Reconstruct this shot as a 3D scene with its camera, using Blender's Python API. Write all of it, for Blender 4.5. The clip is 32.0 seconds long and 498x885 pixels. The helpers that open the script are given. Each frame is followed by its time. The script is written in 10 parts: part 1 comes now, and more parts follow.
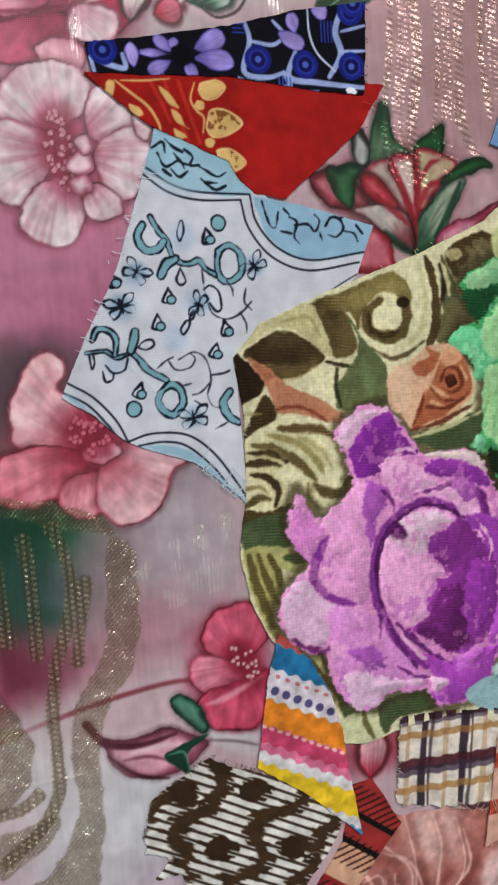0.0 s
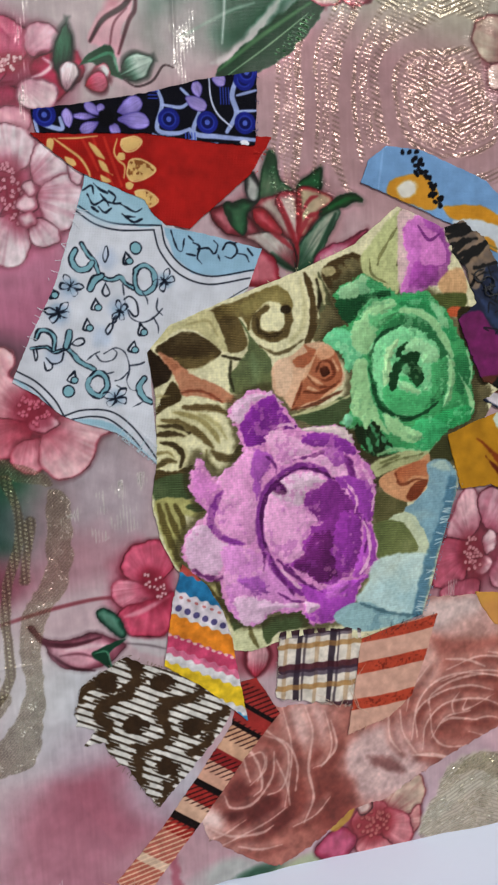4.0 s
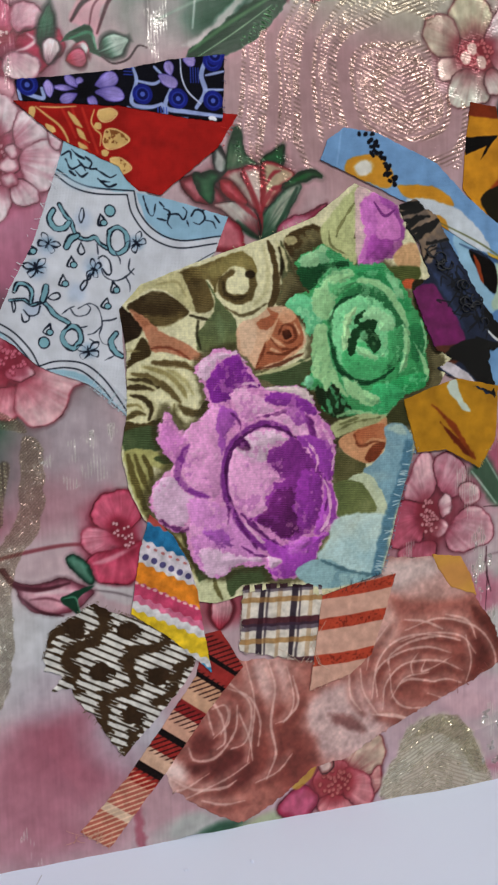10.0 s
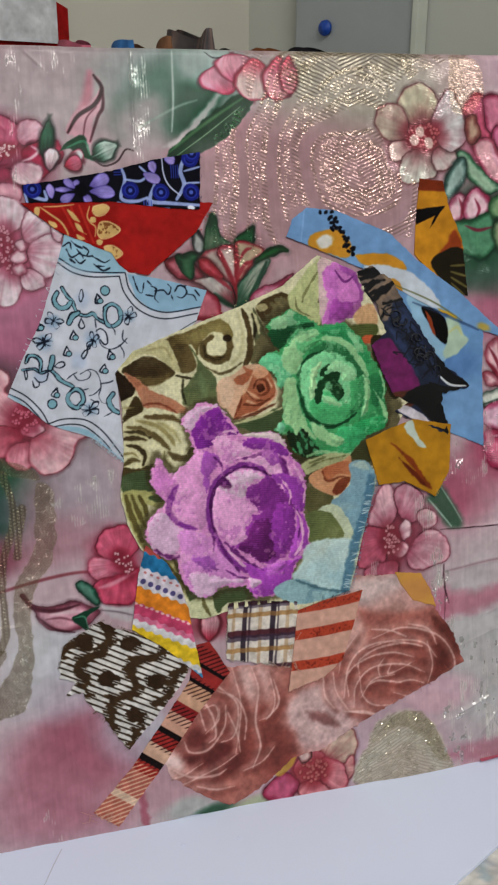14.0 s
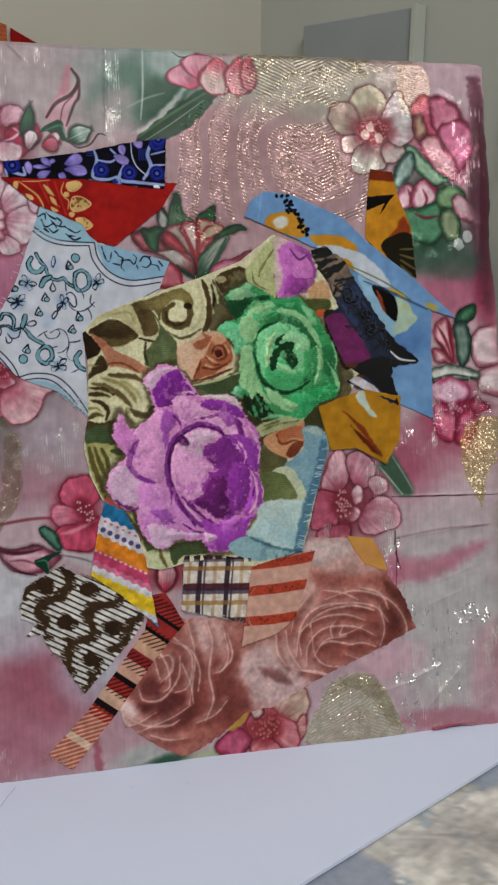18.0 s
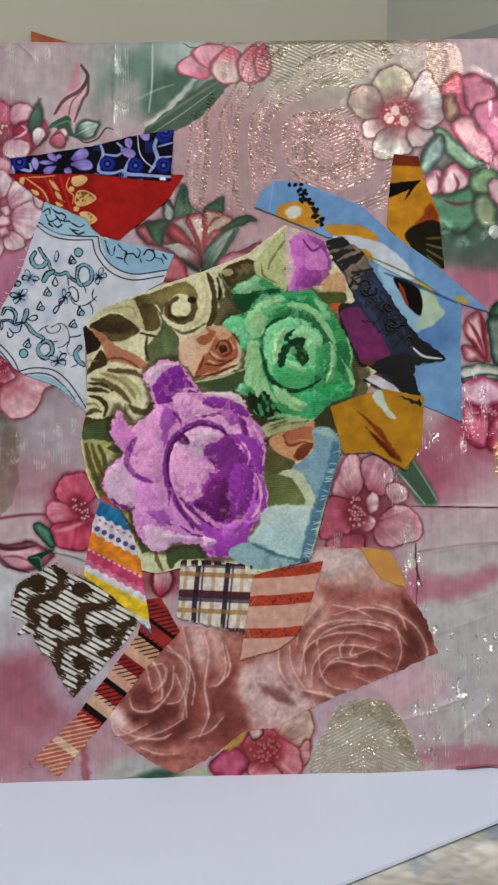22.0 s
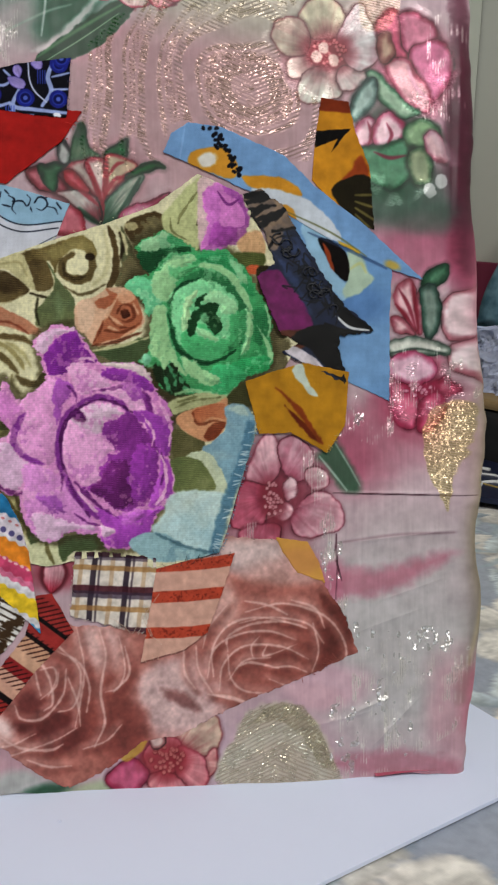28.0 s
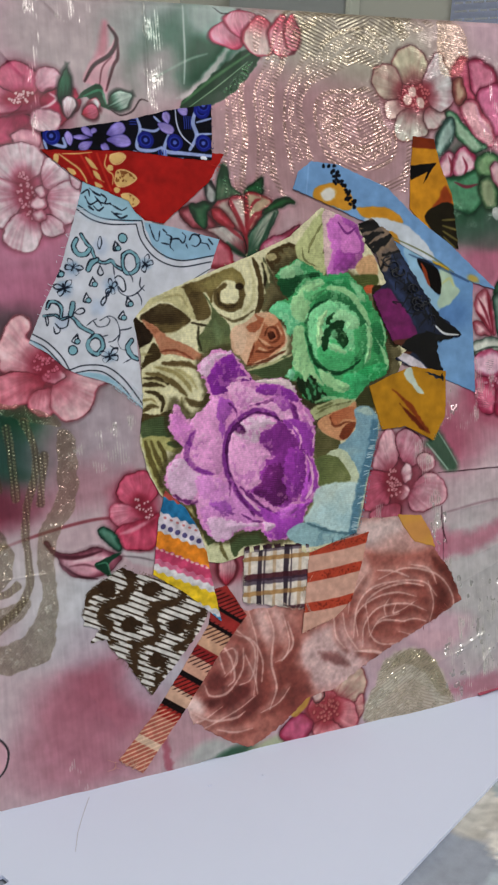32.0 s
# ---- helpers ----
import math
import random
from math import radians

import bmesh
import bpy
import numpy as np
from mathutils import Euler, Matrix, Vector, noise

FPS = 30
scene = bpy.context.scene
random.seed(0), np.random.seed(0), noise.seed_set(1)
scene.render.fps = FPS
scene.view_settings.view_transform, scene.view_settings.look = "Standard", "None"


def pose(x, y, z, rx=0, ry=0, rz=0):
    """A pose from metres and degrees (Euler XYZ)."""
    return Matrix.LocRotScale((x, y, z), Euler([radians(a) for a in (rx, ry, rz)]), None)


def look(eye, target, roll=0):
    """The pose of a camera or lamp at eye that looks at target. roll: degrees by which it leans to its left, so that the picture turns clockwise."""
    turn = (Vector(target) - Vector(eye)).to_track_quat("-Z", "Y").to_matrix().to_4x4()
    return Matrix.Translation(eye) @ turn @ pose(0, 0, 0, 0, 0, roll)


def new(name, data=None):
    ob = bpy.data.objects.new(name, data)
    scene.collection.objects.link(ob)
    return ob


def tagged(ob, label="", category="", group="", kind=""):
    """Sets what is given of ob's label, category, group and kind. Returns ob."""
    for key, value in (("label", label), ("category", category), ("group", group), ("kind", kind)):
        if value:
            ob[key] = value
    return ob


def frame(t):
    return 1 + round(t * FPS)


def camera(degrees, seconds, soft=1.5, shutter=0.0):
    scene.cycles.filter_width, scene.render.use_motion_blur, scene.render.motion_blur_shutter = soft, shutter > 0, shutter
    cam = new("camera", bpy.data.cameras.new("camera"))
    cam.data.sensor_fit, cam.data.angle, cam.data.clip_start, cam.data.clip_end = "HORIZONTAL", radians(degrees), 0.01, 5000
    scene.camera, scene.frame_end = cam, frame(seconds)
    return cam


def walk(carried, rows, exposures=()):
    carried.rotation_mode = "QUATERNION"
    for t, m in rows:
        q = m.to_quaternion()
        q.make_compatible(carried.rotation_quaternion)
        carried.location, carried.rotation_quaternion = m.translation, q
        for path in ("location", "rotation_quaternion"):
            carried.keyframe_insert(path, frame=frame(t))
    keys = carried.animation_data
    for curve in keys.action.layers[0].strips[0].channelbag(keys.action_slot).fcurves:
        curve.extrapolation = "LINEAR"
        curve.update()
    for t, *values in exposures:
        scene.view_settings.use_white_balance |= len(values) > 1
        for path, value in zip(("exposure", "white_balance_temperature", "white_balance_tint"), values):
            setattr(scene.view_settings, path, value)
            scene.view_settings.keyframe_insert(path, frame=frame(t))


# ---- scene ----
cam = camera(30.1, 32.0, soft=2.3)
PATH = [
    (0.0, (-0.1427, -0.2244, 1.0841), (0.0062, 0.2226, 0.9168), 0.63),
    (0.5, (-0.1452, -0.2311, 1.0783), (0.0049, 0.2143, 0.9077), 0.88),
    (1.0, (-0.1442, -0.2317, 1.0738), (0.0093, 0.2117, 0.901), 1.49),
    (1.5, (-0.1383, -0.2303, 1.0744), (0.0163, 0.2119, 0.8998), 1.96),
    (2.0, (-0.1288, -0.2306, 1.0706), (0.0276, 0.2121, 0.8987), 2.21),
    (2.5, (-0.132, -0.2552, 1.085), (0.0322, 0.1812, 0.9044), 2.67),
    (4.5, (-0.1197, -0.3188, 1.1351), (0.0011, 0.1233, 0.9354), 0.78),
    (5.0, (-0.1226, -0.3168, 1.1376), (-0.0095, 0.1269, 0.9367), 0.25),
    (5.5, (-0.1375, -0.3275, 1.1552), (-0.0247, 0.1185, 0.9593), 0.07),
    (6.0, (-0.1528, -0.3425, 1.1531), (-0.0415, 0.1058, 0.9617), -0.24),
    (6.5, (-0.1467, -0.3525, 1.1407), (-0.0345, 0.0956, 0.9493), -0.22),
    (7.0, (-0.1426, -0.3526, 1.1299), (-0.025, 0.098, 0.9481), 0.26),
    (7.5, (-0.1289, -0.354, 1.118), (-0.0114, 0.1004, 0.9457), 0.51),
    (8.0, (-0.1315, -0.3502, 1.1017), (-0.0154, 0.1062, 0.9338), 0.88),
    (8.5, (-0.124, -0.3496, 1.0956), (-0.0113, 0.1087, 0.9304), 1.31),
    (9.0, (-0.1218, -0.3526, 1.089), (0.0032, 0.1035, 0.9266), 1.92),
    (9.5, (-0.1231, -0.3558, 1.0881), (0.0164, 0.0964, 0.9267), 2.43),
    (10.0, (-0.1238, -0.3566, 1.0891), (0.0219, 0.0935, 0.9274), 2.31),
    (10.5, (-0.1245, -0.3532, 1.0904), (0.0236, 0.0957, 0.9275), 2.11),
    (11.0, (-0.1193, -0.3517, 1.0946), (0.0298, 0.0964, 0.9302), 2.0),
    (11.5, (-0.1126, -0.3512, 1.1), (0.0373, 0.0961, 0.9344), 1.9),
    (12.0, (-0.1035, -0.3472, 1.0989), (0.0457, 0.1008, 0.9346), 1.93),
    (12.5, (-0.0966, -0.3482, 1.1029), (0.0413, 0.1034, 0.9382), 1.56),
    (13.0, (-0.1059, -0.3799, 1.1206), (0.0302, 0.0711, 0.953), 1.47),
    (13.5, (-0.1032, -0.39, 1.1267), (0.0203, 0.0647, 0.9594), 0.62),
    (14.0, (-0.1116, -0.4224, 1.143), (0.0132, 0.0307, 0.9725), 0.33),
    (14.5, (-0.1173, -0.4565, 1.1625), (-0.0006, -0.0046, 0.9833), 0.01),
    (16.5, (-0.0687, -0.5375, 1.0886), (-0.0034, -0.0606, 0.9531), 0.08),
    (17.0, (-0.0947, -0.511, 1.0776), (0.0057, -0.0379, 0.9507), 0.89),
    (17.5, (-0.1062, -0.4972, 1.0778), (0.0383, -0.0346, 0.9547), 1.5),
    (18.0, (-0.0809, -0.4887, 1.079), (0.0294, -0.0165, 0.9571), 0.67),
    (18.5, (-0.0546, -0.493, 1.0757), (0.0249, -0.0152, 0.9515), 0.14),
    (19.0, (-0.0475, -0.4902, 1.0797), (0.0215, -0.0113, 0.9534), 0.1),
    (19.5, (-0.0403, -0.4895, 1.0819), (0.0277, -0.0111, 0.9532), 0.26),
    (20.0, (-0.0333, -0.4945, 1.0832), (0.0345, -0.0163, 0.954), 0.3),
    (20.5, (-0.0341, -0.5001, 1.0855), (0.0308, -0.0214, 0.9566), 0.31),
    (21.0, (-0.0201, -0.4924, 1.0673), (0.0401, -0.0129, 0.939), 0.14),
    (21.5, (0.0102, -0.4952, 1.0569), (0.0386, -0.0062, 0.9568), -0.67),
    (22.0, (0.0272, -0.4785, 1.0478), (0.0401, 0.0114, 0.9484), -0.77),
    (22.5, (0.0364, -0.4682, 1.0415), (0.0466, 0.0217, 0.9423), -0.76),
    (23.0, (0.058, -0.4681, 1.0401), (0.0637, 0.0219, 0.9405), -0.8),
    (23.5, (0.069, -0.4624, 1.0369), (0.0669, 0.0277, 0.9375), -0.54),
    (24.0, (0.0759, -0.4513, 1.0339), (0.072, 0.0386, 0.9336), -0.41),
    (24.5, (0.0827, -0.4416, 1.0337), (0.0742, 0.048, 0.9329), -0.51),
    (26.5, (0.0758, -0.4367, 1.0388), (0.0759, 0.0548, 0.947), -0.25),
    (27.0, (0.076, -0.4403, 1.0437), (0.0854, 0.0494, 0.943), 0.05),
    (27.5, (0.0623, -0.4335, 1.0468), (0.1063, 0.0512, 0.9323), 0.77),
    (28.0, (0.0362, -0.4205, 1.05), (0.0923, 0.0605, 0.9254), 1.19),
    (28.5, (0.0068, -0.4117, 1.0587), (0.076, 0.0663, 0.9293), 1.54),
    (29.0, (-0.0179, -0.3959, 1.0684), (0.1005, 0.0686, 0.9261), 1.67),
    (29.5, (-0.0589, -0.3995, 1.0802), (0.0877, 0.0537, 0.9282), 1.76),
    (30.0, (-0.0998, -0.3982, 1.0834), (0.0558, 0.0499, 0.9253), 2.06),
    (30.5, (-0.127, -0.3993, 1.0912), (0.0375, 0.0441, 0.929), 1.79),
    (31.0, (-0.1428, -0.3985, 1.0975), (0.0302, 0.041, 0.9333), 1.26),
    (31.5, (-0.1625, -0.4124, 1.1046), (0.011, 0.027, 0.9408), 0.99),
    (32.0, (-0.1812, -0.4264, 1.1094), (-0.0039, 0.0121, 0.9472), 1.01),
]
walk(cam, [(t, look(eye, target, roll)) for t, eye, target, roll in PATH], exposures=((0, 0.16), (5, 0.16), (8, 0.05), (12, -0.04), (13.5, -0.06), (15, -0.05), (17, -0.21), (19, -0.2), (21, 0.0), (24, -0.05), (28, 0.02), (30, -0.11), (32, -0.03)))

# ---- light ----
world = bpy.data.worlds.new("room_world")
world.use_nodes = True
scene.world = world
world.node_tree.nodes["Background"].inputs["Color"].default_value = (0.75, 0.8, 0.9, 1)
world.node_tree.nodes["Background"].inputs["Strength"].default_value = 0.25
scene.view_settings.exposure = 0.0


def lamp(name, m, size_x, size_y, watts, colour):
    data = bpy.data.lights.new(name, "AREA")
    data.shape, data.size, data.size_y, data.energy, data.color = "RECTANGLE", size_x, size_y, watts, colour
    ob = new(name, data)
    ob.matrix_basis = m
    return tagged(ob, kind="structure")


# unseen main light from above, placed to suit the panel's brightness and glints
lamp("main_area_light", look((0.28, -1.45, 2.6), (0.0, 0.0, 0.95)), 1.2, 0.3, 30.5, (1.0, 0.995, 0.96))
# cool fill added from the left; the room has no opening there
lamp("left_fill_light", look((-1.9, -1.9, 1.5), (0.0, 0.0, 1.0)), 1.2, 1.1, 9.5, (0.8, 0.92, 1.0))

# ---- materials ----


def material(name):
    mat = bpy.data.materials.new(name)
    mat.use_nodes = True
    nodes, links = mat.node_tree.nodes, mat.node_tree.links
    return mat, nodes, links, nodes["Principled BSDF"]


def cloth_material(name, rough, thread, relief, sheen=0.1, rib=0.0, specular=0.3):
    """Printed cloth: the dye is the colour attribute 'dye', metal yarn is the attribute 'lurex'. thread: metres from thread to thread."""
    mat, nodes, links, bsdf = material(name)
    dye, yarn = nodes.new("ShaderNodeAttribute"), nodes.new("ShaderNodeAttribute")
    dye.attribute_name, yarn.attribute_name = "dye", "lurex"
    coord = nodes.new("ShaderNodeTexCoord")
    heights = []
    for axis, amount in (("X", 1.0), ("Z", 1.0)):
        wave = nodes.new("ShaderNodeTexWave")
        wave.wave_type, wave.bands_direction = "BANDS", axis
        wave.inputs["Scale"].default_value = 0.314 / thread
        wave.inputs["Distortion"].default_value = 3.0
        wave.inputs["Detail"].default_value = 2.0
        wave.inputs["Detail Scale"].default_value = 0.6
        links.new(coord.outputs["Object"], wave.inputs["Vector"])
        heights.append(wave)
    add = nodes.new("ShaderNodeMath")
    add.operation = "ADD"
    links.new(heights[0].outputs["Fac"], add.inputs[0])
    links.new(heights[1].outputs["Fac"], add.inputs[1])
    grain = nodes.new("ShaderNodeTexNoise")
    grain.inputs["Scale"].default_value = 160.0
    grain.inputs["Detail"].default_value = 6.0
    links.new(coord.outputs["Object"], grain.inputs["Vector"])
    ramp = nodes.new("ShaderNodeMapRange")
    ramp.inputs["From Min"].default_value, ramp.inputs["From Max"].default_value = 0.3, 0.75
    ramp.inputs["To Min"].default_value, ramp.inputs["To Max"].default_value = 0.86, 1.06
    links.new(grain.outputs["Fac"], ramp.inputs["Value"])
    ribbed = nodes.new("ShaderNodeMapRange")
    ribbed.inputs["To Min"].default_value, ribbed.inputs["To Max"].default_value = 1.0 - rib, 1.0 + 0.3 * rib
    links.new(heights[1].outputs["Fac"], ribbed.inputs["Value"])
    times = nodes.new("ShaderNodeMath")
    times.operation = "MULTIPLY"
    links.new(ramp.outputs["Result"], times.inputs[0])
    links.new(ribbed.outputs["Result"], times.inputs[1])
    tint = nodes.new("ShaderNodeVectorMath")
    tint.operation = "SCALE"
    links.new(dye.outputs["Color"], tint.inputs[0])
    links.new(times.outputs[0], tint.inputs["Scale"])
    links.new(tint.outputs["Vector"], bsdf.inputs["Base Color"])
    metal = nodes.new("ShaderNodeMath")
    metal.operation = "MULTIPLY"
    metal.inputs[1].default_value = 0.75
    links.new(yarn.outputs["Fac"], metal.inputs[0])
    links.new(metal.outputs[0], bsdf.inputs["Metallic"])
    gloss = nodes.new("ShaderNodeMapRange")
    gloss.inputs["To Min"].default_value, gloss.inputs["To Max"].default_value = rough, 0.17
    links.new(yarn.outputs["Fac"], gloss.inputs["Value"])
    links.new(gloss.outputs["Result"], bsdf.inputs["Roughness"])
    bsdf.inputs["Specular IOR Level"].default_value = specular
    bsdf.inputs["Sheen Weight"].default_value = sheen
    bump = nodes.new("ShaderNodeBump")
    bump.inputs["Strength"].default_value, bump.inputs["Distance"].default_value = relief, 0.0002
    links.new(add.outputs[0], bump.inputs["Height"])
    # each short run of metal yarn lies at its own slant
    glint = nodes.new("ShaderNodeTexVoronoi")
    glint.inputs["Scale"].default_value = 1100.0
    links.new(coord.outputs["Object"], glint.inputs["Vector"])
    centred, slant, bent, unit = (nodes.new("ShaderNodeVectorMath") for _ in range(4))
    centred.operation, slant.operation, bent.operation, unit.operation = "SUBTRACT", "SCALE", "ADD", "NORMALIZE"
    centred.inputs[1].default_value = (1.0, 0.5, 0.22)
    amount = nodes.new("ShaderNodeMath")
    amount.operation = "MULTIPLY"
    amount.inputs[1].default_value = 0.7
    links.new(yarn.outputs["Fac"], amount.inputs[0])
    links.new(glint.outputs["Color"], centred.inputs[0])
    links.new(centred.outputs["Vector"], slant.inputs[0])
    links.new(amount.outputs[0], slant.inputs["Scale"])
    links.new(slant.outputs["Vector"], bent.inputs[0])
    links.new(bump.outputs["Normal"], bent.inputs[1])
    links.new(bent.outputs["Vector"], unit.inputs[0])
    links.new(unit.outputs["Vector"], bsdf.inputs["Normal"])
    return mat


def plain(name, colour, rough=0.6, metal=0.0, vary=0.12, scale=12.0, bump=0.0, colour2=None, stretch=(1, 1, 1), specular=0.4):
    """A painted, paper, wood or metal surface with mottling at two scales."""
    mat, nodes, links, bsdf = material(name)
    coord, fit = nodes.new("ShaderNodeTexCoord"), nodes.new("ShaderNodeMapping")
    fit.inputs["Scale"].default_value = stretch
    links.new(coord.outputs["Object"], fit.inputs["Vector"])
    noise_node = nodes.new("ShaderNodeTexNoise")
    noise_node.inputs["Scale"].default_value, noise_node.inputs["Detail"].default_value = scale, 8.0
    links.new(fit.outputs["Vector"], noise_node.inputs["Vector"])
    mix = nodes.new("ShaderNodeMix")
    mix.data_type = "RGBA"
    second = colour2 or tuple(c * (1 - vary) for c in colour)
    mix.inputs["A"].default_value, mix.inputs["B"].default_value = (*colour, 1), (*second, 1)
    spread = nodes.new("ShaderNodeMapRange")
    spread.inputs["From Min"].default_value, spread.inputs["From Max"].default_value = 0.35, 0.65
    links.new(noise_node.outputs["Fac"], spread.inputs["Value"])
    links.new(spread.outputs["Result"], mix.inputs["Factor"])
    links.new(mix.outputs["Result"], bsdf.inputs["Base Color"])
    bsdf.inputs["Roughness"].default_value, bsdf.inputs["Metallic"].default_value = rough, metal
    bsdf.inputs["Specular IOR Level"].default_value = specular
    if bump:
        fine = nodes.new("ShaderNodeTexNoise")
        fine.inputs["Scale"].default_value, fine.inputs["Detail"].default_value = scale * 12, 4.0
        links.new(fit.outputs["Vector"], fine.inputs["Vector"])
        node = nodes.new("ShaderNodeBump")
        node.inputs["Strength"].default_value, node.inputs["Distance"].default_value = bump, 0.001
        links.new(fine.outputs["Fac"], node.inputs["Height"])
        links.new(node.outputs["Normal"], bsdf.inputs["Normal"])
    return mat


SATIN = cloth_material("printed_satin", 0.36, 0.0005, 0.12, sheen=0.0, specular=0.24)
COTTON = cloth_material("printed_cotton", 0.85, 0.0006, 0.3, sheen=0.0, specular=0.12)
TAPESTRY = cloth_material("printed_tapestry", 0.9, 0.0011, 0.2, sheen=0.0, rib=0.05, specular=0.1)
SHEER = cloth_material("shiny_lining", 0.6, 0.0005, 0.2, sheen=0.0, specular=0.2)
PAPER = plain("white_paper", (0.73, 0.785, 0.98), 0.75, vary=0.03, scale=5, bump=0.05)
CARD = plain("brown_board", (0.2, 0.13, 0.08), 0.9, vary=0.3, scale=40, bump=0.2)
WALL = plain("cream_wall_paint", (0.6, 0.57, 0.49), 0.85, vary=0.06, scale=3, bump=0.1)
WALL_2 = plain("grey_green_wall_paint", (0.5, 0.5, 0.45), 0.85, vary=0.06, scale=3, bump=0.1)
FLOOR = plain("floor_tile", (0.45, 0.42, 0.38), 0.5, vary=0.2, scale=4)
CEILING = plain("ceiling_paint", (0.8, 0.8, 0.78), 0.9, vary=0.03, scale=2)

# ---- cloth printing: a dye map is worked out on a grid of threads, in centimetres ----
TABLE = np.random.default_rng(7).random((256, 256))


def speckle(x, y, seed=0):
    ix, iy = np.floor(x).astype(int), np.floor(y).astype(int)
    fx, fy = x - ix, y - iy
    fx, fy = fx * fx * (3 - 2 * fx), fy * fy * (3 - 2 * fy)
    ix, iy = ix + 37 * seed, iy + 91 * seed
    a, b = TABLE[ix % 256, iy % 256], TABLE[(ix + 1) % 256, iy % 256]
    c, d = TABLE[ix % 256, (iy + 1) % 256], TABLE[(ix + 1) % 256, (iy + 1) % 256]
    return (a * (1 - fx) + b * fx) * (1 - fy) + (c * (1 - fx) + d * fx) * fy - 0.5


def clouds(x, y, size, seed=0, octaves=3):
    return sum(speckle(x / size * 2**k, y / size * 2**k, seed + k) / 2**k for k in range(octaves))


def ramp01(v):
    v = np.clip(v, 0, 1)
    return v * v * (3 - 2 * v)


def curve(points, closed=False, n=6):
    """Catmull-Rom through the points."""
    p = np.array(points, float)
    if len(p) == 2 and not closed:
        return p
    p = np.vstack([p[-1], p, p[0], p[1]]) if closed else np.vstack([2 * p[0] - p[1], p, 2 * p[-1] - p[-2]])
    s = np.linspace(0, 1, n, endpoint=False)[:, None]
    out = []
    for a, b, c, d in zip(p[:-3], p[1:-2], p[2:-1], p[3:]):
        out.append(0.5 * (2 * b + (c - a) * s + (2 * a - 5 * b + 4 * c - d) * s**2 + (3 * b - a - 3 * c + d) * s**3))
    out = np.vstack(out)
    return out if closed else np.vstack([out, p[-2]])


def inside(x, y, ring):
    """Signed distance to a closed ring, negative inside."""
    best, odd = np.full(x.shape, 1e9), np.zeros(x.shape, bool)
    for (ax, ay), (bx, by) in zip(ring, np.roll(ring, -1, axis=0)):
        dx, dy = bx - ax, by - ay
        s = np.clip(((x - ax) * dx + (y - ay) * dy) / (dx * dx + dy * dy + 1e-12), 0, 1)
        best = np.minimum(best, (x - ax - s * dx) ** 2 + (y - ay - s * dy) ** 2)
        if dy:
            odd ^= ((ay > y) != (by > y)) & (x < ax + (y - ay) * dx / dy)
    return np.sqrt(best) * np.where(odd, -1, 1)


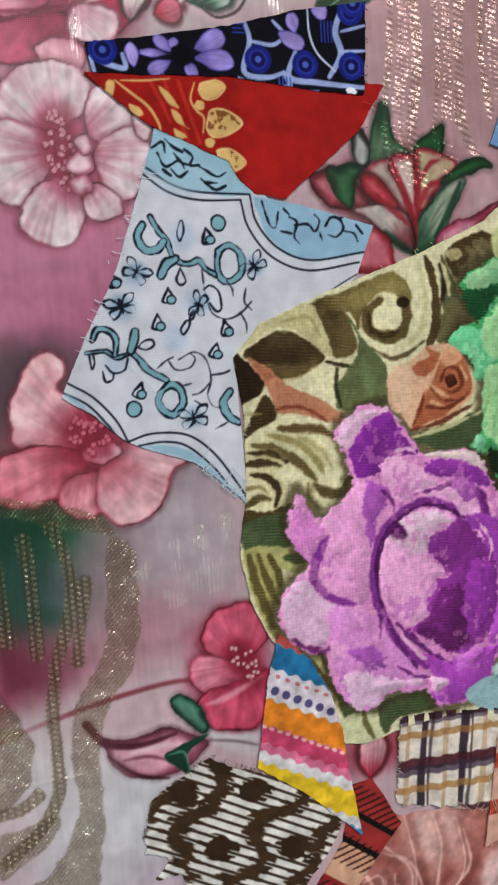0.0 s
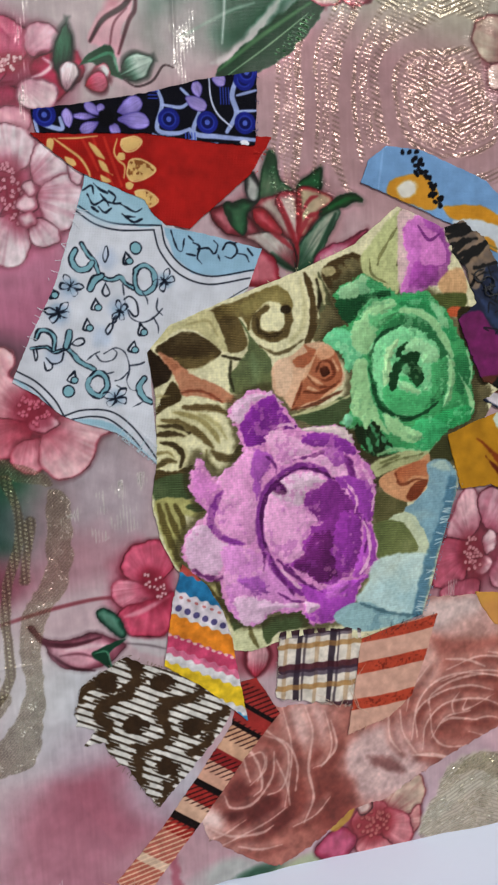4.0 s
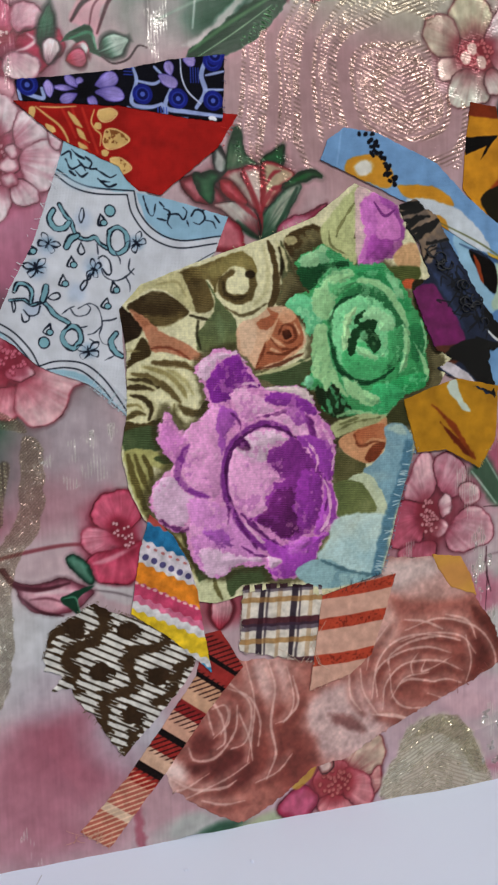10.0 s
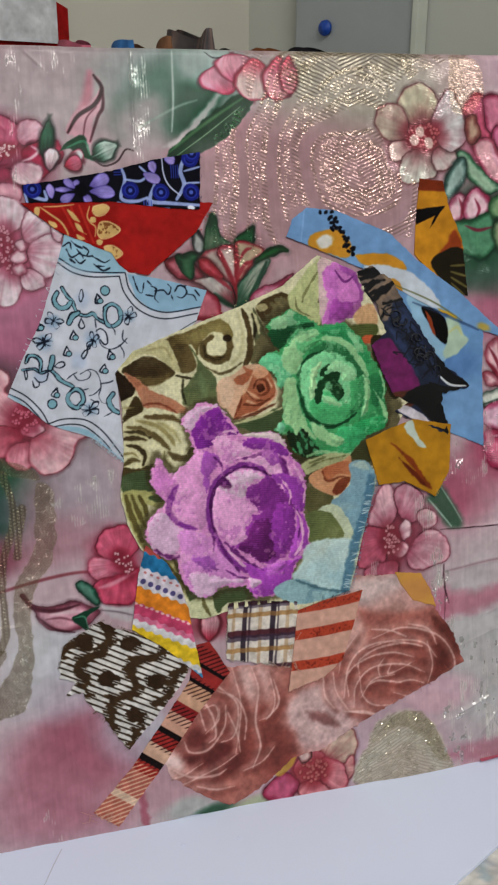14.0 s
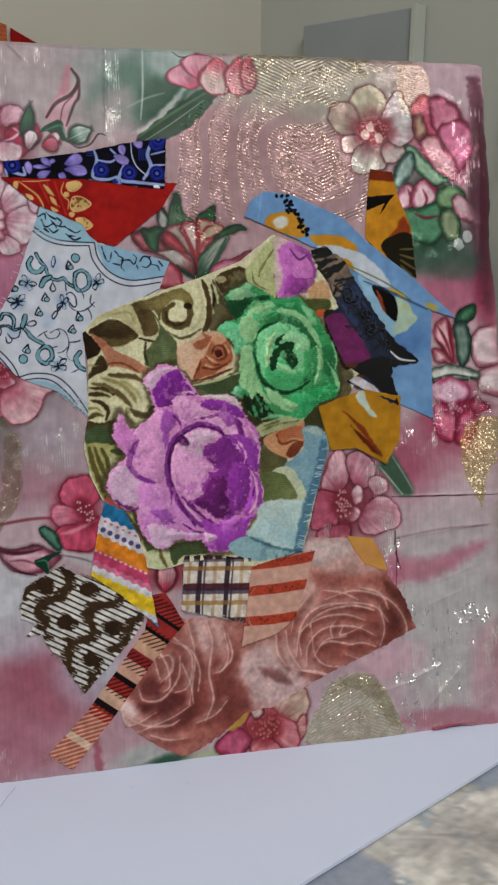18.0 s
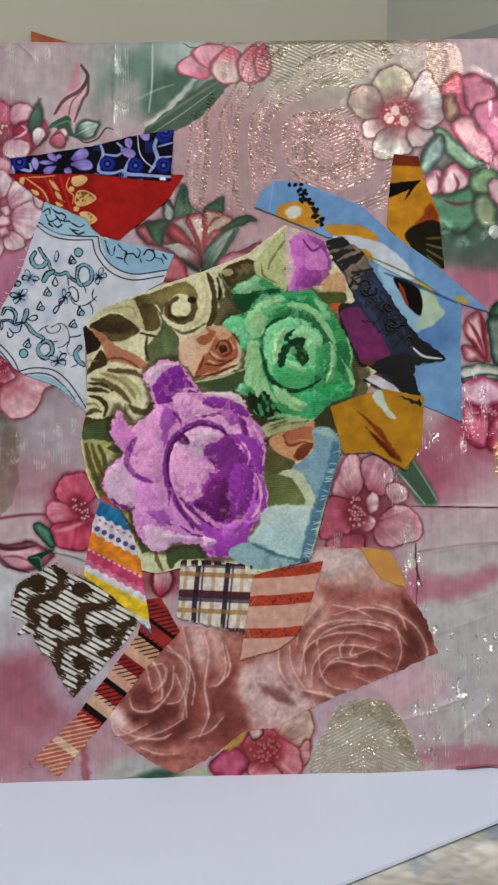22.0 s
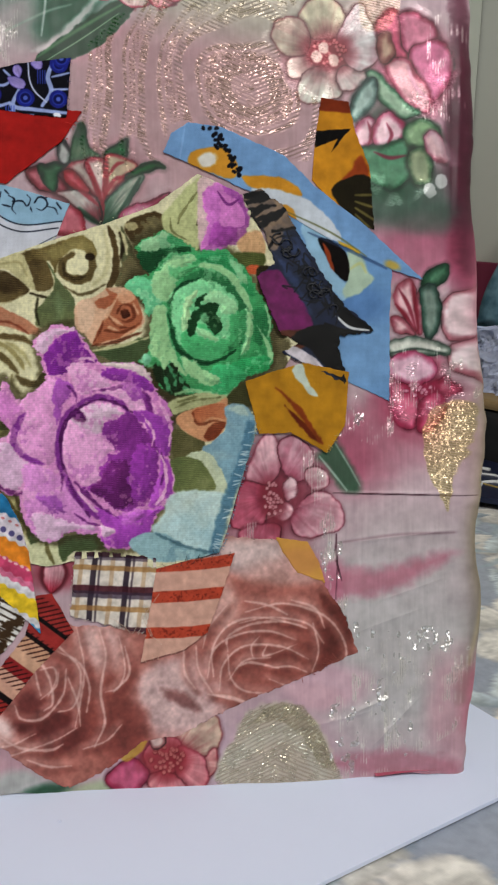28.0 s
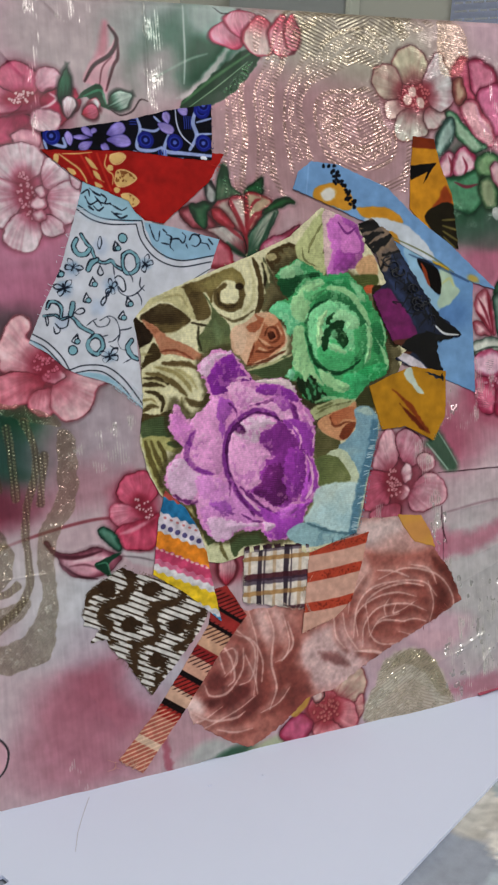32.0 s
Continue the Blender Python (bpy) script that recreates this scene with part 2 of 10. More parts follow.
class Dye:
    """A rectangle of cloth from x0, y0 to x1, y1 (cm) with its dye and metal yarn, one value a step."""

    def __init__(self, x0, y0, x1, y1, step, rgb):
        self.x0, self.y0, self.step = x0, y0, step
        self.nx, self.ny = int((x1 - x0) / step) + 2, int((y1 - y0) / step) + 2
        self.x, self.y = np.meshgrid(x0 + step * np.arange(self.nx), y0 + step * np.arange(self.ny))
        self.rgb = np.empty((self.ny, self.nx, 3))
        self.rgb[:] = np.array(rgb) / 255
        self.yarn = np.zeros((self.ny, self.nx))
        self.seed = 0

    def window(self, points, pad):
        p = np.array(points)
        lo, hi = p.min(0) - pad, p.max(0) + pad
        i0, j0 = max(0, int((lo[0] - self.x0) / self.step)), max(0, int((lo[1] - self.y0) / self.step))
        i1, j1 = min(self.nx, int((hi[0] - self.x0) / self.step) + 2), min(self.ny, int((hi[1] - self.y0) / self.step) + 2)
        return (slice(j0, max(j0, j1)), slice(i0, max(i0, i1)))

    def lay(self, part, mask, rgb):
        rgb = np.asarray(rgb, float) / 255
        self.rgb[part] += mask[..., None] * (rgb - self.rgb[part])

    def blob(self, c, rx, ry, rgb, alpha=1.0, turn=0.0, edge=1.0, rough=0.25):
        """A soft airbrushed spot. edge: how much of it is soft."""
        self.seed += 1
        w = self.window([c], 1.6 * max(rx, ry) * (1 + 0.4 * edge))
        x, y = self.x[w] - c[0], self.y[w] - c[1]
        k, s = math.cos(radians(turn)), math.sin(radians(turn))
        q = np.hypot((x * k + y * s) / rx, (y * k - x * s) / ry) + rough * clouds(self.x[w], self.y[w], max(rx, ry) * 0.6, self.seed)
        self.lay(w, alpha * ramp01((1 + 0.5 * edge - q) / (edge + 1e-3)), rgb)

    def shape(self, points, rgb, soft=0.03, wobble=0.05, alpha=1.0, smooth=True, grain=0.0, size=0.35, fade=None):
        """A dyed area with an uneven rim. grain: how blotchy the dye took. fade: a second colour, from the first point's end to the far one."""
        self.seed += 1
        ring = curve(points, True) if smooth else np.array(points, float)
        w = self.window(ring, 0.2 + wobble)
        x, y = self.x[w], self.y[w]
        if not x.size:
            return
        d = inside(x, y, ring) + 2 * wobble * clouds(x, y, size, self.seed)
        mask = alpha * ramp01(0.5 - d / (2 * soft))
        if grain:
            mask = mask * np.clip(1 - grain * (0.5 + 1.6 * clouds(x, y, size * 1.3, self.seed + 5)), 0, 1)
        if fade is not None:
            a, b = ring[0], ring[len(ring) // 2]
            s = np.clip(((x - a[0]) * (b - a)[0] + (y - a[1]) * (b - a)[1]) / ((b - a) @ (b - a)), 0, 1)[..., None]
            rgb = np.array(rgb) * (1 - s) + np.array(fade) * s
        self.lay(w, mask, rgb)

    def crisp(self, size, amount):
        """Deepens the print where it differs from what lies round it, within size cm."""
        n = max(1, int(size / self.step))
        soft = self.rgb
        for axis in (0, 1, 0, 1):
            pad = [(n + 1, n) if k == axis else (0, 0) for k in range(3)]
            total = np.cumsum(np.pad(soft, pad, mode="edge"), axis=axis)
            count = soft.shape[axis]
            take = lambda a: total[a:a + count] if axis == 0 else total[:, a:a + count]
            soft = (take(2 * n + 1) - take(0)) / (2 * n + 1)
        self.rgb = np.clip(self.rgb + amount * (self.rgb - soft), 0.03, 0.93)

    def fleck(self, points, rgb, amount, size=0.2, alpha=0.7):
        """Flecks of another dye inside an outline; amount: 0 to 1 of it is covered."""
        self.seed += 1
        ring = curve(points, True)
        w = self.window(ring, 0.1)
        x, y = self.x[w], self.y[w]
        if x.size:
            m = ramp01(0.5 - inside(x, y, ring) / 0.12) * ramp01((clouds(x, y, size, self.seed) + clouds(x, y, size * 5, self.seed + 8, 2) - 0.55 + amount) * 5)
            self.lay(w, alpha * m, rgb)

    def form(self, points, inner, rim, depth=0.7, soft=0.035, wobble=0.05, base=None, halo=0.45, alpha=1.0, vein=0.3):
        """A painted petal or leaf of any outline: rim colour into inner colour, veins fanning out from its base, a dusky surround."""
        self.seed += 1
        ring = curve(points, True)
        w = self.window(ring, 0.45)
        x, y = self.x[w], self.y[w]
        if not x.size:
            return
        inner, rim = np.minimum(np.array(inner, float) * 1.05, 222), np.array(rim, float)
        d = inside(x, y, ring) - 0.09 + 0.16 * clouds(x, y, 1.1, self.seed + 9, 2) + 2 * wobble * clouds(x, y, 0.4, self.seed, 4)
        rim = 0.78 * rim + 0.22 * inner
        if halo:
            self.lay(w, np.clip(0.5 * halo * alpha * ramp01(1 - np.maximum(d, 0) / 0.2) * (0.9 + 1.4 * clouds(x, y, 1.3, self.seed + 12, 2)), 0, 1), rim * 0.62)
        s = ramp01(-d / depth + 0.5 * clouds(x, y, 0.7, self.seed + 2))
        mid = ring.mean(0)
        if base is not None:
            f, r = np.arctan2(y - base[1], x - base[0]), np.hypot(x - base[0], y - base[1])
            long = 1.6 * math.hypot(*(mid - base)) + 1e-6
            fan = speckle(f * 8 + 40, r * 0.5 + 40, self.seed) + 0.9 * speckle(f * 22 + 90, r * 0.8 + 40, self.seed + 1)
            out = ramp01((r / long - 0.18) / 0.55)
            s = np.clip((0.08 + 0.78 * out) * ramp01(-d / 0.2 + 0.2) + vein * fan * (0.4 + 0.6 * out) + 0.25 * clouds(x, y, 0.8, self.seed + 2), 0, 1)
        rgb = rim * (1 - s[..., None]) + inner * s[..., None]
        line = ramp01(1 - np.abs(d + 0.03) / 0.05) * (0.45 + clouds(x, y, 0.8, self.seed + 3, 2))
        rgb = rgb * (1 - 0.42 * np.clip(line, 0, 1)[..., None]) * (1 + 0.10 * clouds(x, y, 0.3, self.seed + 1)[..., None])
        self.lay(w, alpha * ramp01(0.5 - d / (2 * soft)), rgb)

    def wash(self, points, rgb, alpha=1.0, ragged=0.11, soft=0.07, second=None, roll=0.16):
        """Brushed woven colour with a feathery rim; second: the colour at its other end."""
        self.seed += 1
        ring = curve(points, True)
        w = self.window(ring, 0.3)
        x, y = self.x[w], self.y[w]
        if not x.size:
            return
        d = inside(x, y, ring) + ragged * (2.0 * clouds(x, y, 0.9, self.seed, 2) + 1.5 * clouds(x, y * 1.5, 0.3, self.seed + 4, 3) + 1.3 * clouds(x, y, 0.13, self.seed + 6, 2))
        rgb = np.array(rgb, float)
        if second is not None:
            a, b = ring[0], ring[len(ring) // 2]
            s = np.clip(((x - a[0]) * (b - a)[0] + (y - a[1]) * (b - a)[1]) / ((b - a) @ (b - a)) + 0.5 * clouds(x, y, 0.6, self.seed), 0, 1)[..., None]
            rgb = rgb * (1 - s) + np.array(second) * s
        # petals are drawn rolled: paler towards the upper left, deeper towards the lower right
        if d.shape[0] > 2 and d.shape[1] > 2:
            gy, gx = np.gradient(inside(x, y, ring), self.step)
            edge = np.exp(np.minimum(d, 0) / 0.45)
            rgb = rgb * (1 + roll * edge * (0.75 * gy - 0.65 * gx) * (1 + 1.5 * clouds(x, y, 0.5, self.seed + 11, 3)))[..., None]
        self.lay(w, np.clip(alpha * ramp01(0.5 - d / (2 * soft)) * (1 - 0.2 * clouds(x, y, 0.6, self.seed + 7, 4)), 0, 1), rgb)

    def line(self, points, width, rgb, alpha=1.0, taper=0.5, soft=0.02, wobble=0.0):
        """A drawn line that thins to its ends."""
        self.seed += 1
        p = curve(points)
        w = self.window(p, width + 0.1)
        x, y = self.x[w], self.y[w]
        if not x.size:
            return
        best, along = np.full(x.shape, 1e9), np.zeros(x.shape)
        for k, (a, b) in enumerate(zip(p[:-1], p[1:])):
            e = b - a
            s = np.clip(((x - a[0]) * e[0] + (y - a[1]) * e[1]) / (e @ e + 1e-12), 0, 1)
            d = np.hypot(x - a[0] - s * e[0], y - a[1] - s * e[1])
            along = np.where(d < best, (k + s) / (len(p) - 1), along)
            best = np.minimum(best, d)
        half = width / 2 * (1 - taper * np.abs(2 * along - 1) ** 2)
        if wobble:
            best = best + 2 * wobble * clouds(x, y, 0.25, self.seed)
        self.lay(w, alpha * ramp01(0.5 + (half - best) / (2 * soft)), rgb)

    def petal(self, base, tip, width, inner, outer, rim, halo=0.5, veins=7, blunt=0.62, notch=0.0, point=0.55):
        """A painted petal from its base to its tip: inner colour to outer colour, fine veins, a darker rim and an airbrushed surround."""
        self.seed += 1
        base, tip = np.array(base, float), np.array(tip, float)
        e = tip - base
        n = math.hypot(*e)
        w = self.window([base, tip, (base + tip) / 2], width + 0.35)
        x, y = self.x[w] - base[0], self.y[w] - base[1]
        if not x.size:
            return
        a, c = (x * e[0] + y * e[1]) / n**2, (y * e[0] - x * e[1]) / n
        a = a + notch * np.exp(-((c / (0.25 * width)) ** 2)) * 0.12 + 0.05 * clouds(self.x[w], self.y[w], 0.8, self.seed)
        t = np.clip(a, 0, 1)
        half = width * 0.5 * (np.clip(1 - (2 * t ** (math.log(0.5) / math.log(blunt)) - 1) ** 2, 0, 1) ** point)
        d = np.abs(c) - half + 0.15 * width * clouds(self.x[w], self.y[w], 1.1, self.seed + 3) + 0.07 * clouds(self.x[w], self.y[w], 0.35, self.seed + 4, 2)
        d = np.maximum(d, np.maximum(-a, a - 1) * n)
        if halo:
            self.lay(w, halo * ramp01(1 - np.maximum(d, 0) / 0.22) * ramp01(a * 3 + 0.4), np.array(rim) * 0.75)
        mask = ramp01(0.5 - d / 0.05)
        fan = np.sin(veins * np.pi * c / (half + 0.05 * width) + 6 * clouds(self.x[w], self.y[w], 0.9, self.seed))
        fine = clouds(c / (half + 0.1 * width) * 5, a * 1.2, 0.5, self.seed + 7)
        s = np.clip(ramp01((t - 0.02) / 0.62) + (0.05 * fan + 0.18 * fine) * (1 - t) ** 0.6, 0, 1)[..., None]
        rgb = np.array(inner) * (1 - s) + np.array(outer) * s
        side = np.clip(c / (half + 0.05), -1, 1)
        rgb = rgb * (1 + 0.12 * clouds(self.x[w], self.y[w], 0.5, self.seed + 1) + 0.10 * fine - 0.10 * side * np.sign(e[0] * 0.3 - e[1]))[..., None]
        near = ramp01(1 + d / (0.07 * width + 0.05))[..., None] * 0.8
        rgb = rgb * (1 - near) + np.array(rim) * near
        self.lay(w, mask, rgb)

    def leaf(self, base, tip, width, dark, light, halo=0.4):
        self.petal(base, tip, width, dark, light, np.array(dark) * 0.6, halo=halo, veins=5, blunt=0.45, point=1.0)
        self.line([base, tip], 0.05 * width + 0.02, np.array(light) * 1.05, alpha=0.5)

    def stamens(self, c, rx, ry, n, rgb, dark, turn=0.0, size=0.09):
        rng = np.random.default_rng(n + int(c[0] * 100))
        k, s = math.cos(radians(turn)), math.sin(radians(turn))
        size = size * 0.8
        rgb = np.array(rgb) * 0.75 + np.array(dark) * 0.25
        self.blob(c, rx * 1.3, ry * 1.3, dark, 0.7, turn)
        for _ in range(n):
            r, f = math.sqrt(rng.random()), rng.random() * 6.283
            u, v = rx * r * math.cos(f), ry * r * math.sin(f)
            q = (c[0] + u * k - v * s, c[1] + u * s + v * k)
            self.blob(q, size * 1.25, size * 1.25, np.array(dark) * 0.9, 0.7, edge=0.5, rough=0)
            self.blob((q[0], q[1] + size * 0.2), size, size, rgb, 1, edge=0.4, rough=0)

    def lurex(self, points, mask_of, rgb, strength=1.0, tint=0.6, wobble=0.1, smooth=True, dark=0.0):
        """Metal yarn in an area, where mask_of(x, y) lets it come to the face. dark: how strongly shade between the
        yarns is put into the dye.
        """
        self.seed += 1
        ring = curve(points, True) if smooth else np.array(points, float)
        w = self.window(ring, 0.1)
        x, y = self.x[w], self.y[w]
        area = ramp01(0.5 - (inside(x, y, ring) + 2 * wobble * clouds(x, y, 0.6, self.seed)) / 0.1)
        m, gap = mask_of(x, y)
        m, gap = np.clip(area * m, 0, 1), np.clip(area * gap, 0, 1)
        self.lay(w, dark * gap, np.array(rgb) * (0.5, 0.45, 0.44))
        self.lay(w, tint * m, rgb)
        self.yarn[w] = np.maximum(self.yarn[w], strength * m)


def linear(v):
    return np.where(v <= 0.04045, v / 12.92, ((np.maximum(v, 0) + 0.055) / 1.055) ** 2.4)


def fast_dye(v):
    """Screen colours to reflectances of the dyed cloth."""
    v = np.clip(v, 0, 1)
    v = 0.86 * (v / 0.86) ** 1.38 + 0.02 * np.sin(6.2832 * (v - 0.5))
    grey = v.mean(-1, keepdims=True)
    return linear(np.clip(grey + 0.79 * (v - grey), 0, 1)) * 1.05


W_CM, H_CM = 33.05, 39.2


def ground_relief(x, y):
    """How far the mounted satin stands off the board, in cm: slack, puckers and sharp creases."""
    h = 0.16 * clouds(x, y, 5.0, 40, 2) + 0.05 * clouds(x, y, 1.7, 44, 2) + 0.03 * clouds(x * 2.2, y * 0.7, 1.8, 47, 2)

    def crease(ax, ay, bx, by, high, wide):
        dx, dy = bx - ax, by - ay
        n = math.hypot(dx, dy)
        s = ((x - ax) * dx + (y - ay) * dy) / n**2
        d = ((x - ax) * dy - (y - ay) * dx) / n
        return high * np.exp(-np.abs(d) / wide) * ramp01(s * 4) * ramp01((1 - s) * 4)

    h = h + crease(*(1.84, 38.97), *(5.40, 34.96), 0.075, 0.06)
    h = h + crease(*(5.98, 39.21), *(7.26, 37.92), 0.060, 0.05)
    h = h + crease(*(11.35, 39.62), *(11.17, 34.15), 0.075, 0.07)
    h = h + crease(*(0.86, 15.94), *(2.38, 13.17), 0.135, 0.09)
    h = h + crease(*(-0.05, 16.94), *(0.99, 15.29), 0.075, 0.09)
    h = h + crease(*(1.36, 11.38), *(4.35, 11.42), 0.060, 0.05)
    h = h + crease(*(27.08, 13.87), *(22.05, 12.09), 0.045, 0.1)
    h = h + crease(*(26.68, 13.80), *(33.13, 13.68), 0.075, 0.06)
    h = h + crease(*(26.93, 11.33), *(33.05, 11.93), 0.105, 0.15)
    h = h + crease(*(27.28, 3.10), *(29.57, 3.87), 0.135, 0.14)
    h = h + crease(*(28.31, 1.25), *(31.11, 4.04), 0.120, 0.16)
    h = h + crease(*(25.04, 2.51), *(28.78, 3.26), 0.090, 0.2)
    h = h + crease(*(32.89, 37.05), *(32.71, 25.23), 0.180, 0.3)
    h = h + crease(*(1.03, 30.53), *(0.42, 14.36), 0.10, 0.25)
    h = h + crease(*(0.27, 27.40), *(0.07, 16.92), 0.08, 0.18)
    h = h + crease(*(1.09, 25.26), *(1.14, 11.68), 0.05, 0.16)
    h = h + crease(*(0.36, 31.67), *(2.22, 31.26), 0.06, 0.07)
    h = h + crease(*(-0.15, 8.22), *(2.67, 9.31), 0.05, 0.10)
    h = h + crease(*(1.28, 33.18), *(2.53, 37.07), 0.06, 0.20)
    h = h + crease(*(4.96, 5.91), *(7.72, 1.30), 0.05, 0.22)
    h = h + crease(*(28.66, 8.45), *(32.55, 9.68), 0.05, 0.12)
    h = h + crease(*(27.27, 6.86), *(31.31, 8.21), 0.05, 0.14)
    # slack cloth by the right-hand side and the lower right corner
    h = h + 0.12 * ramp01((x - 27) / 6) * ramp01((16 - y) / 8) * (clouds(x * 0.5, y, 2.2, 60, 2) + 0.4)
    return h + 0.05


def sheet(name, dye, mat, parent, ring=None, lift=0.0, thick=0.05, wobble=0.02, relief=None, label="", wrap=False, curl=0.0):
    """Turns a dyed rectangle, cut along ring, into one mesh part with thickness."""
    x, y = dye.x.copy(), dye.y.copy()
    if ring is None:
        cells = np.ones((dye.ny - 1, dye.nx - 1), bool)
        d = None
    else:
        d = inside(x, y, np.array(ring, float)) + 2 * wobble * clouds(x, y, 0.25, len(name), 3)
        cells = (d[:-1, :-1] + d[1:, :-1] + d[:-1, 1:] + d[1:, 1:]) < 0
        gy, gx = np.gradient(d, dye.step)
        n = gx * gx + gy * gy + 1e-9
        rim = (np.abs(d) < 1.2 * dye.step)
        x, y = np.where(rim, x - np.clip(d / n, -1, 1) * gx * 0.9, x), np.where(rim, y - np.clip(d / n, -1, 1) * gy * 0.9, y)
    h = ground_relief(x, y) + 0.45 * lift
    if relief is not None:
        h = h + relief(x, y)
    if d is not None and curl:
        h = h + curl * ramp01(1 + d / 0.35) * (0.6 + clouds(x, y, 1.2, len(name) + 9))
    used = np.zeros(x.shape, bool)
    for a, b in ((slice(None, -1), slice(None, -1)), (slice(1, None), slice(None, -1)), (slice(None, -1), slice(1, None)), (slice(1, None), slice(1, None))):
        used[a, b] |= cells
    index = np.full(x.shape, -1)
    index[used] = np.arange(used.sum())
    px, pz, py = x[used] / 100 - 0.1435, y[used] / 100, -h[used] / 100
    if wrap:
        # the cloth turns round the board's rim and runs back along its side
        def turned(s, limit, sign, depth):
            over = np.maximum(0.0, sign * (s - limit))
            r = 0.004
            ang = np.minimum(over / r, math.pi / 2)
            return np.where(over > 0, limit + sign * r * np.sin(ang), s), depth + np.where(over > 0, r * (1 - np.cos(ang)) + np.maximum(0, over - r * math.pi / 2), 0)

        px, py = turned(px, -0.1435 + 0.004, -1, py)
        # the right-hand hem is left loose and stands off in folds
        slack = 0.006 * np.clip((pz - 0.10) / 0.06, 0, 1) + 0.0035 * np.maximum(0, speckle(pz * 28, pz * 0, 3) + 0.42) + 0.002 * np.maximum(0, speckle(pz * 110, pz * 0, 8)) + 0.005 * np.exp(-(((pz - 0.055) / 0.03) ** 2)) + 0.006 * np.exp(-(((pz - 0.16) / 0.08) ** 2)) + 0.007 * np.exp(-(((pz - 0.085) / 0.025) ** 2))
        over = np.clip((px - (W_CM / 100 - 0.1475)) / 0.012, 0, 1)
        px, py = turned(px, W_CM / 100 - 0.1435 - 0.004, 1, py)
        px = px + slack * np.sin(over * 2.2)
        pz = pz + 0.005 * np.maximum(0, speckle(px * 38, px * 0, 9) + 0.1 * speckle(px * 160, px * 0, 12)) * np.clip(1 - pz / 0.012, 0, 1)
        pz = pz + 0.0012 * speckle(px * 60, px * 0, 5) * np.clip((pz - 0.36) / 0.03, 0, 1)
        pz, py = turned(pz, H_CM / 100 - 0.004, 1, py)
    co = np.stack([px, py, pz], 1)
    rgb, yarn = fast_dye(dye.rgb[used]), dye.yarn[used]
    c0, c1, c2, c3 = index[:-1, :-1][cells], index[:-1, 1:][cells], index[1:, 1:][cells], index[1:, :-1][cells]
    faces = [np.stack([c0, c1, c2, c3], 1)]
    if thick:
        full = np.pad(cells, 1)
        i, inner = index, full[1:-1, 1:-1]
        edges = []
        for here, a, b in (
            (inner & ~full[:-2, 1:-1], i[:-1, :-1], i[:-1, 1:]),
            (inner & ~full[2:, 1:-1], i[1:, 1:], i[1:, :-1]),
            (inner & ~full[1:-1, :-2], i[1:, :-1], i[:-1, :-1]),
            (inner & ~full[1:-1, 2:], i[:-1, 1:], i[1:, 1:]),
        ):
            edges.append(np.stack([a[here], b[here]], 1))
        edges = np.vstack(edges)
        rim_points, back = np.unique(edges, return_inverse=True)
        back = back.reshape(edges.shape) + len(co)
        co = np.vstack([co, co[rim_points] + (0, thick / 100, 0)])
        rgb, yarn = np.vstack([rgb, rgb[rim_points] * 0.9]), np.r_[yarn, yarn[rim_points]]
        faces.append(np.stack([edges[:, 1], edges[:, 0], back[:, 0], back[:, 1]], 1))
    faces = np.vstack(faces).astype(np.int32)
    me = bpy.data.meshes.new(name)
    me.vertices.add(len(co))
    me.vertices.foreach_set("co", co.astype(np.float32).ravel())
    me.loops.add(faces.size)
    me.loops.foreach_set("vertex_index", faces.ravel())
    me.polygons.add(len(faces))
    me.polygons.foreach_set("loop_start", np.arange(0, faces.size, 4, dtype=np.int32))
    me.update(calc_edges=True)
    me.attributes.new("dye", "FLOAT_COLOR", "POINT").data.foreach_set("color", np.hstack([rgb, np.ones((len(rgb), 1))]).astype(np.float32).ravel())
    me.attributes.new("lurex", "FLOAT", "POINT").data.foreach_set("value", yarn.astype(np.float32))
    me.materials.append(mat)
    ob = new(name, me)
    ob.parent = parent
    return tagged(ob, label=label) if label else ob


def part(name, bm, mat, parent, label="", smooth=False):
    me = bpy.data.meshes.new(name)
    bm.to_mesh(me)
    bm.free()
    if smooth:
        me.polygons.foreach_set("use_smooth", [True] * len(me.polygons))
    me.materials.append(mat)
    ob = new(name, me)
    ob.parent = parent
    return tagged(ob, label=label) if label else ob


def thing(name, m, label, category, group="", kind=""):
    ob = new(name)
    ob.matrix_basis = m
    ob.empty_display_size = 0.02
    return tagged(ob, label, category, group, kind)


def box(bm, lo, hi, bevel=0.0):
    made = bmesh.ops.create_cube(bm, size=1.0, matrix=Matrix.LocRotScale([(a + b) / 2 for a, b in zip(lo, hi)], None, [b - a for a, b in zip(lo, hi)]))
    if bevel:
        edges = list({e for v in made["verts"] for e in v.link_edges})
        bmesh.ops.bevel(bm, geom=edges, offset=bevel, segments=2, affect="EDGES", profile=0.6)
    return bm


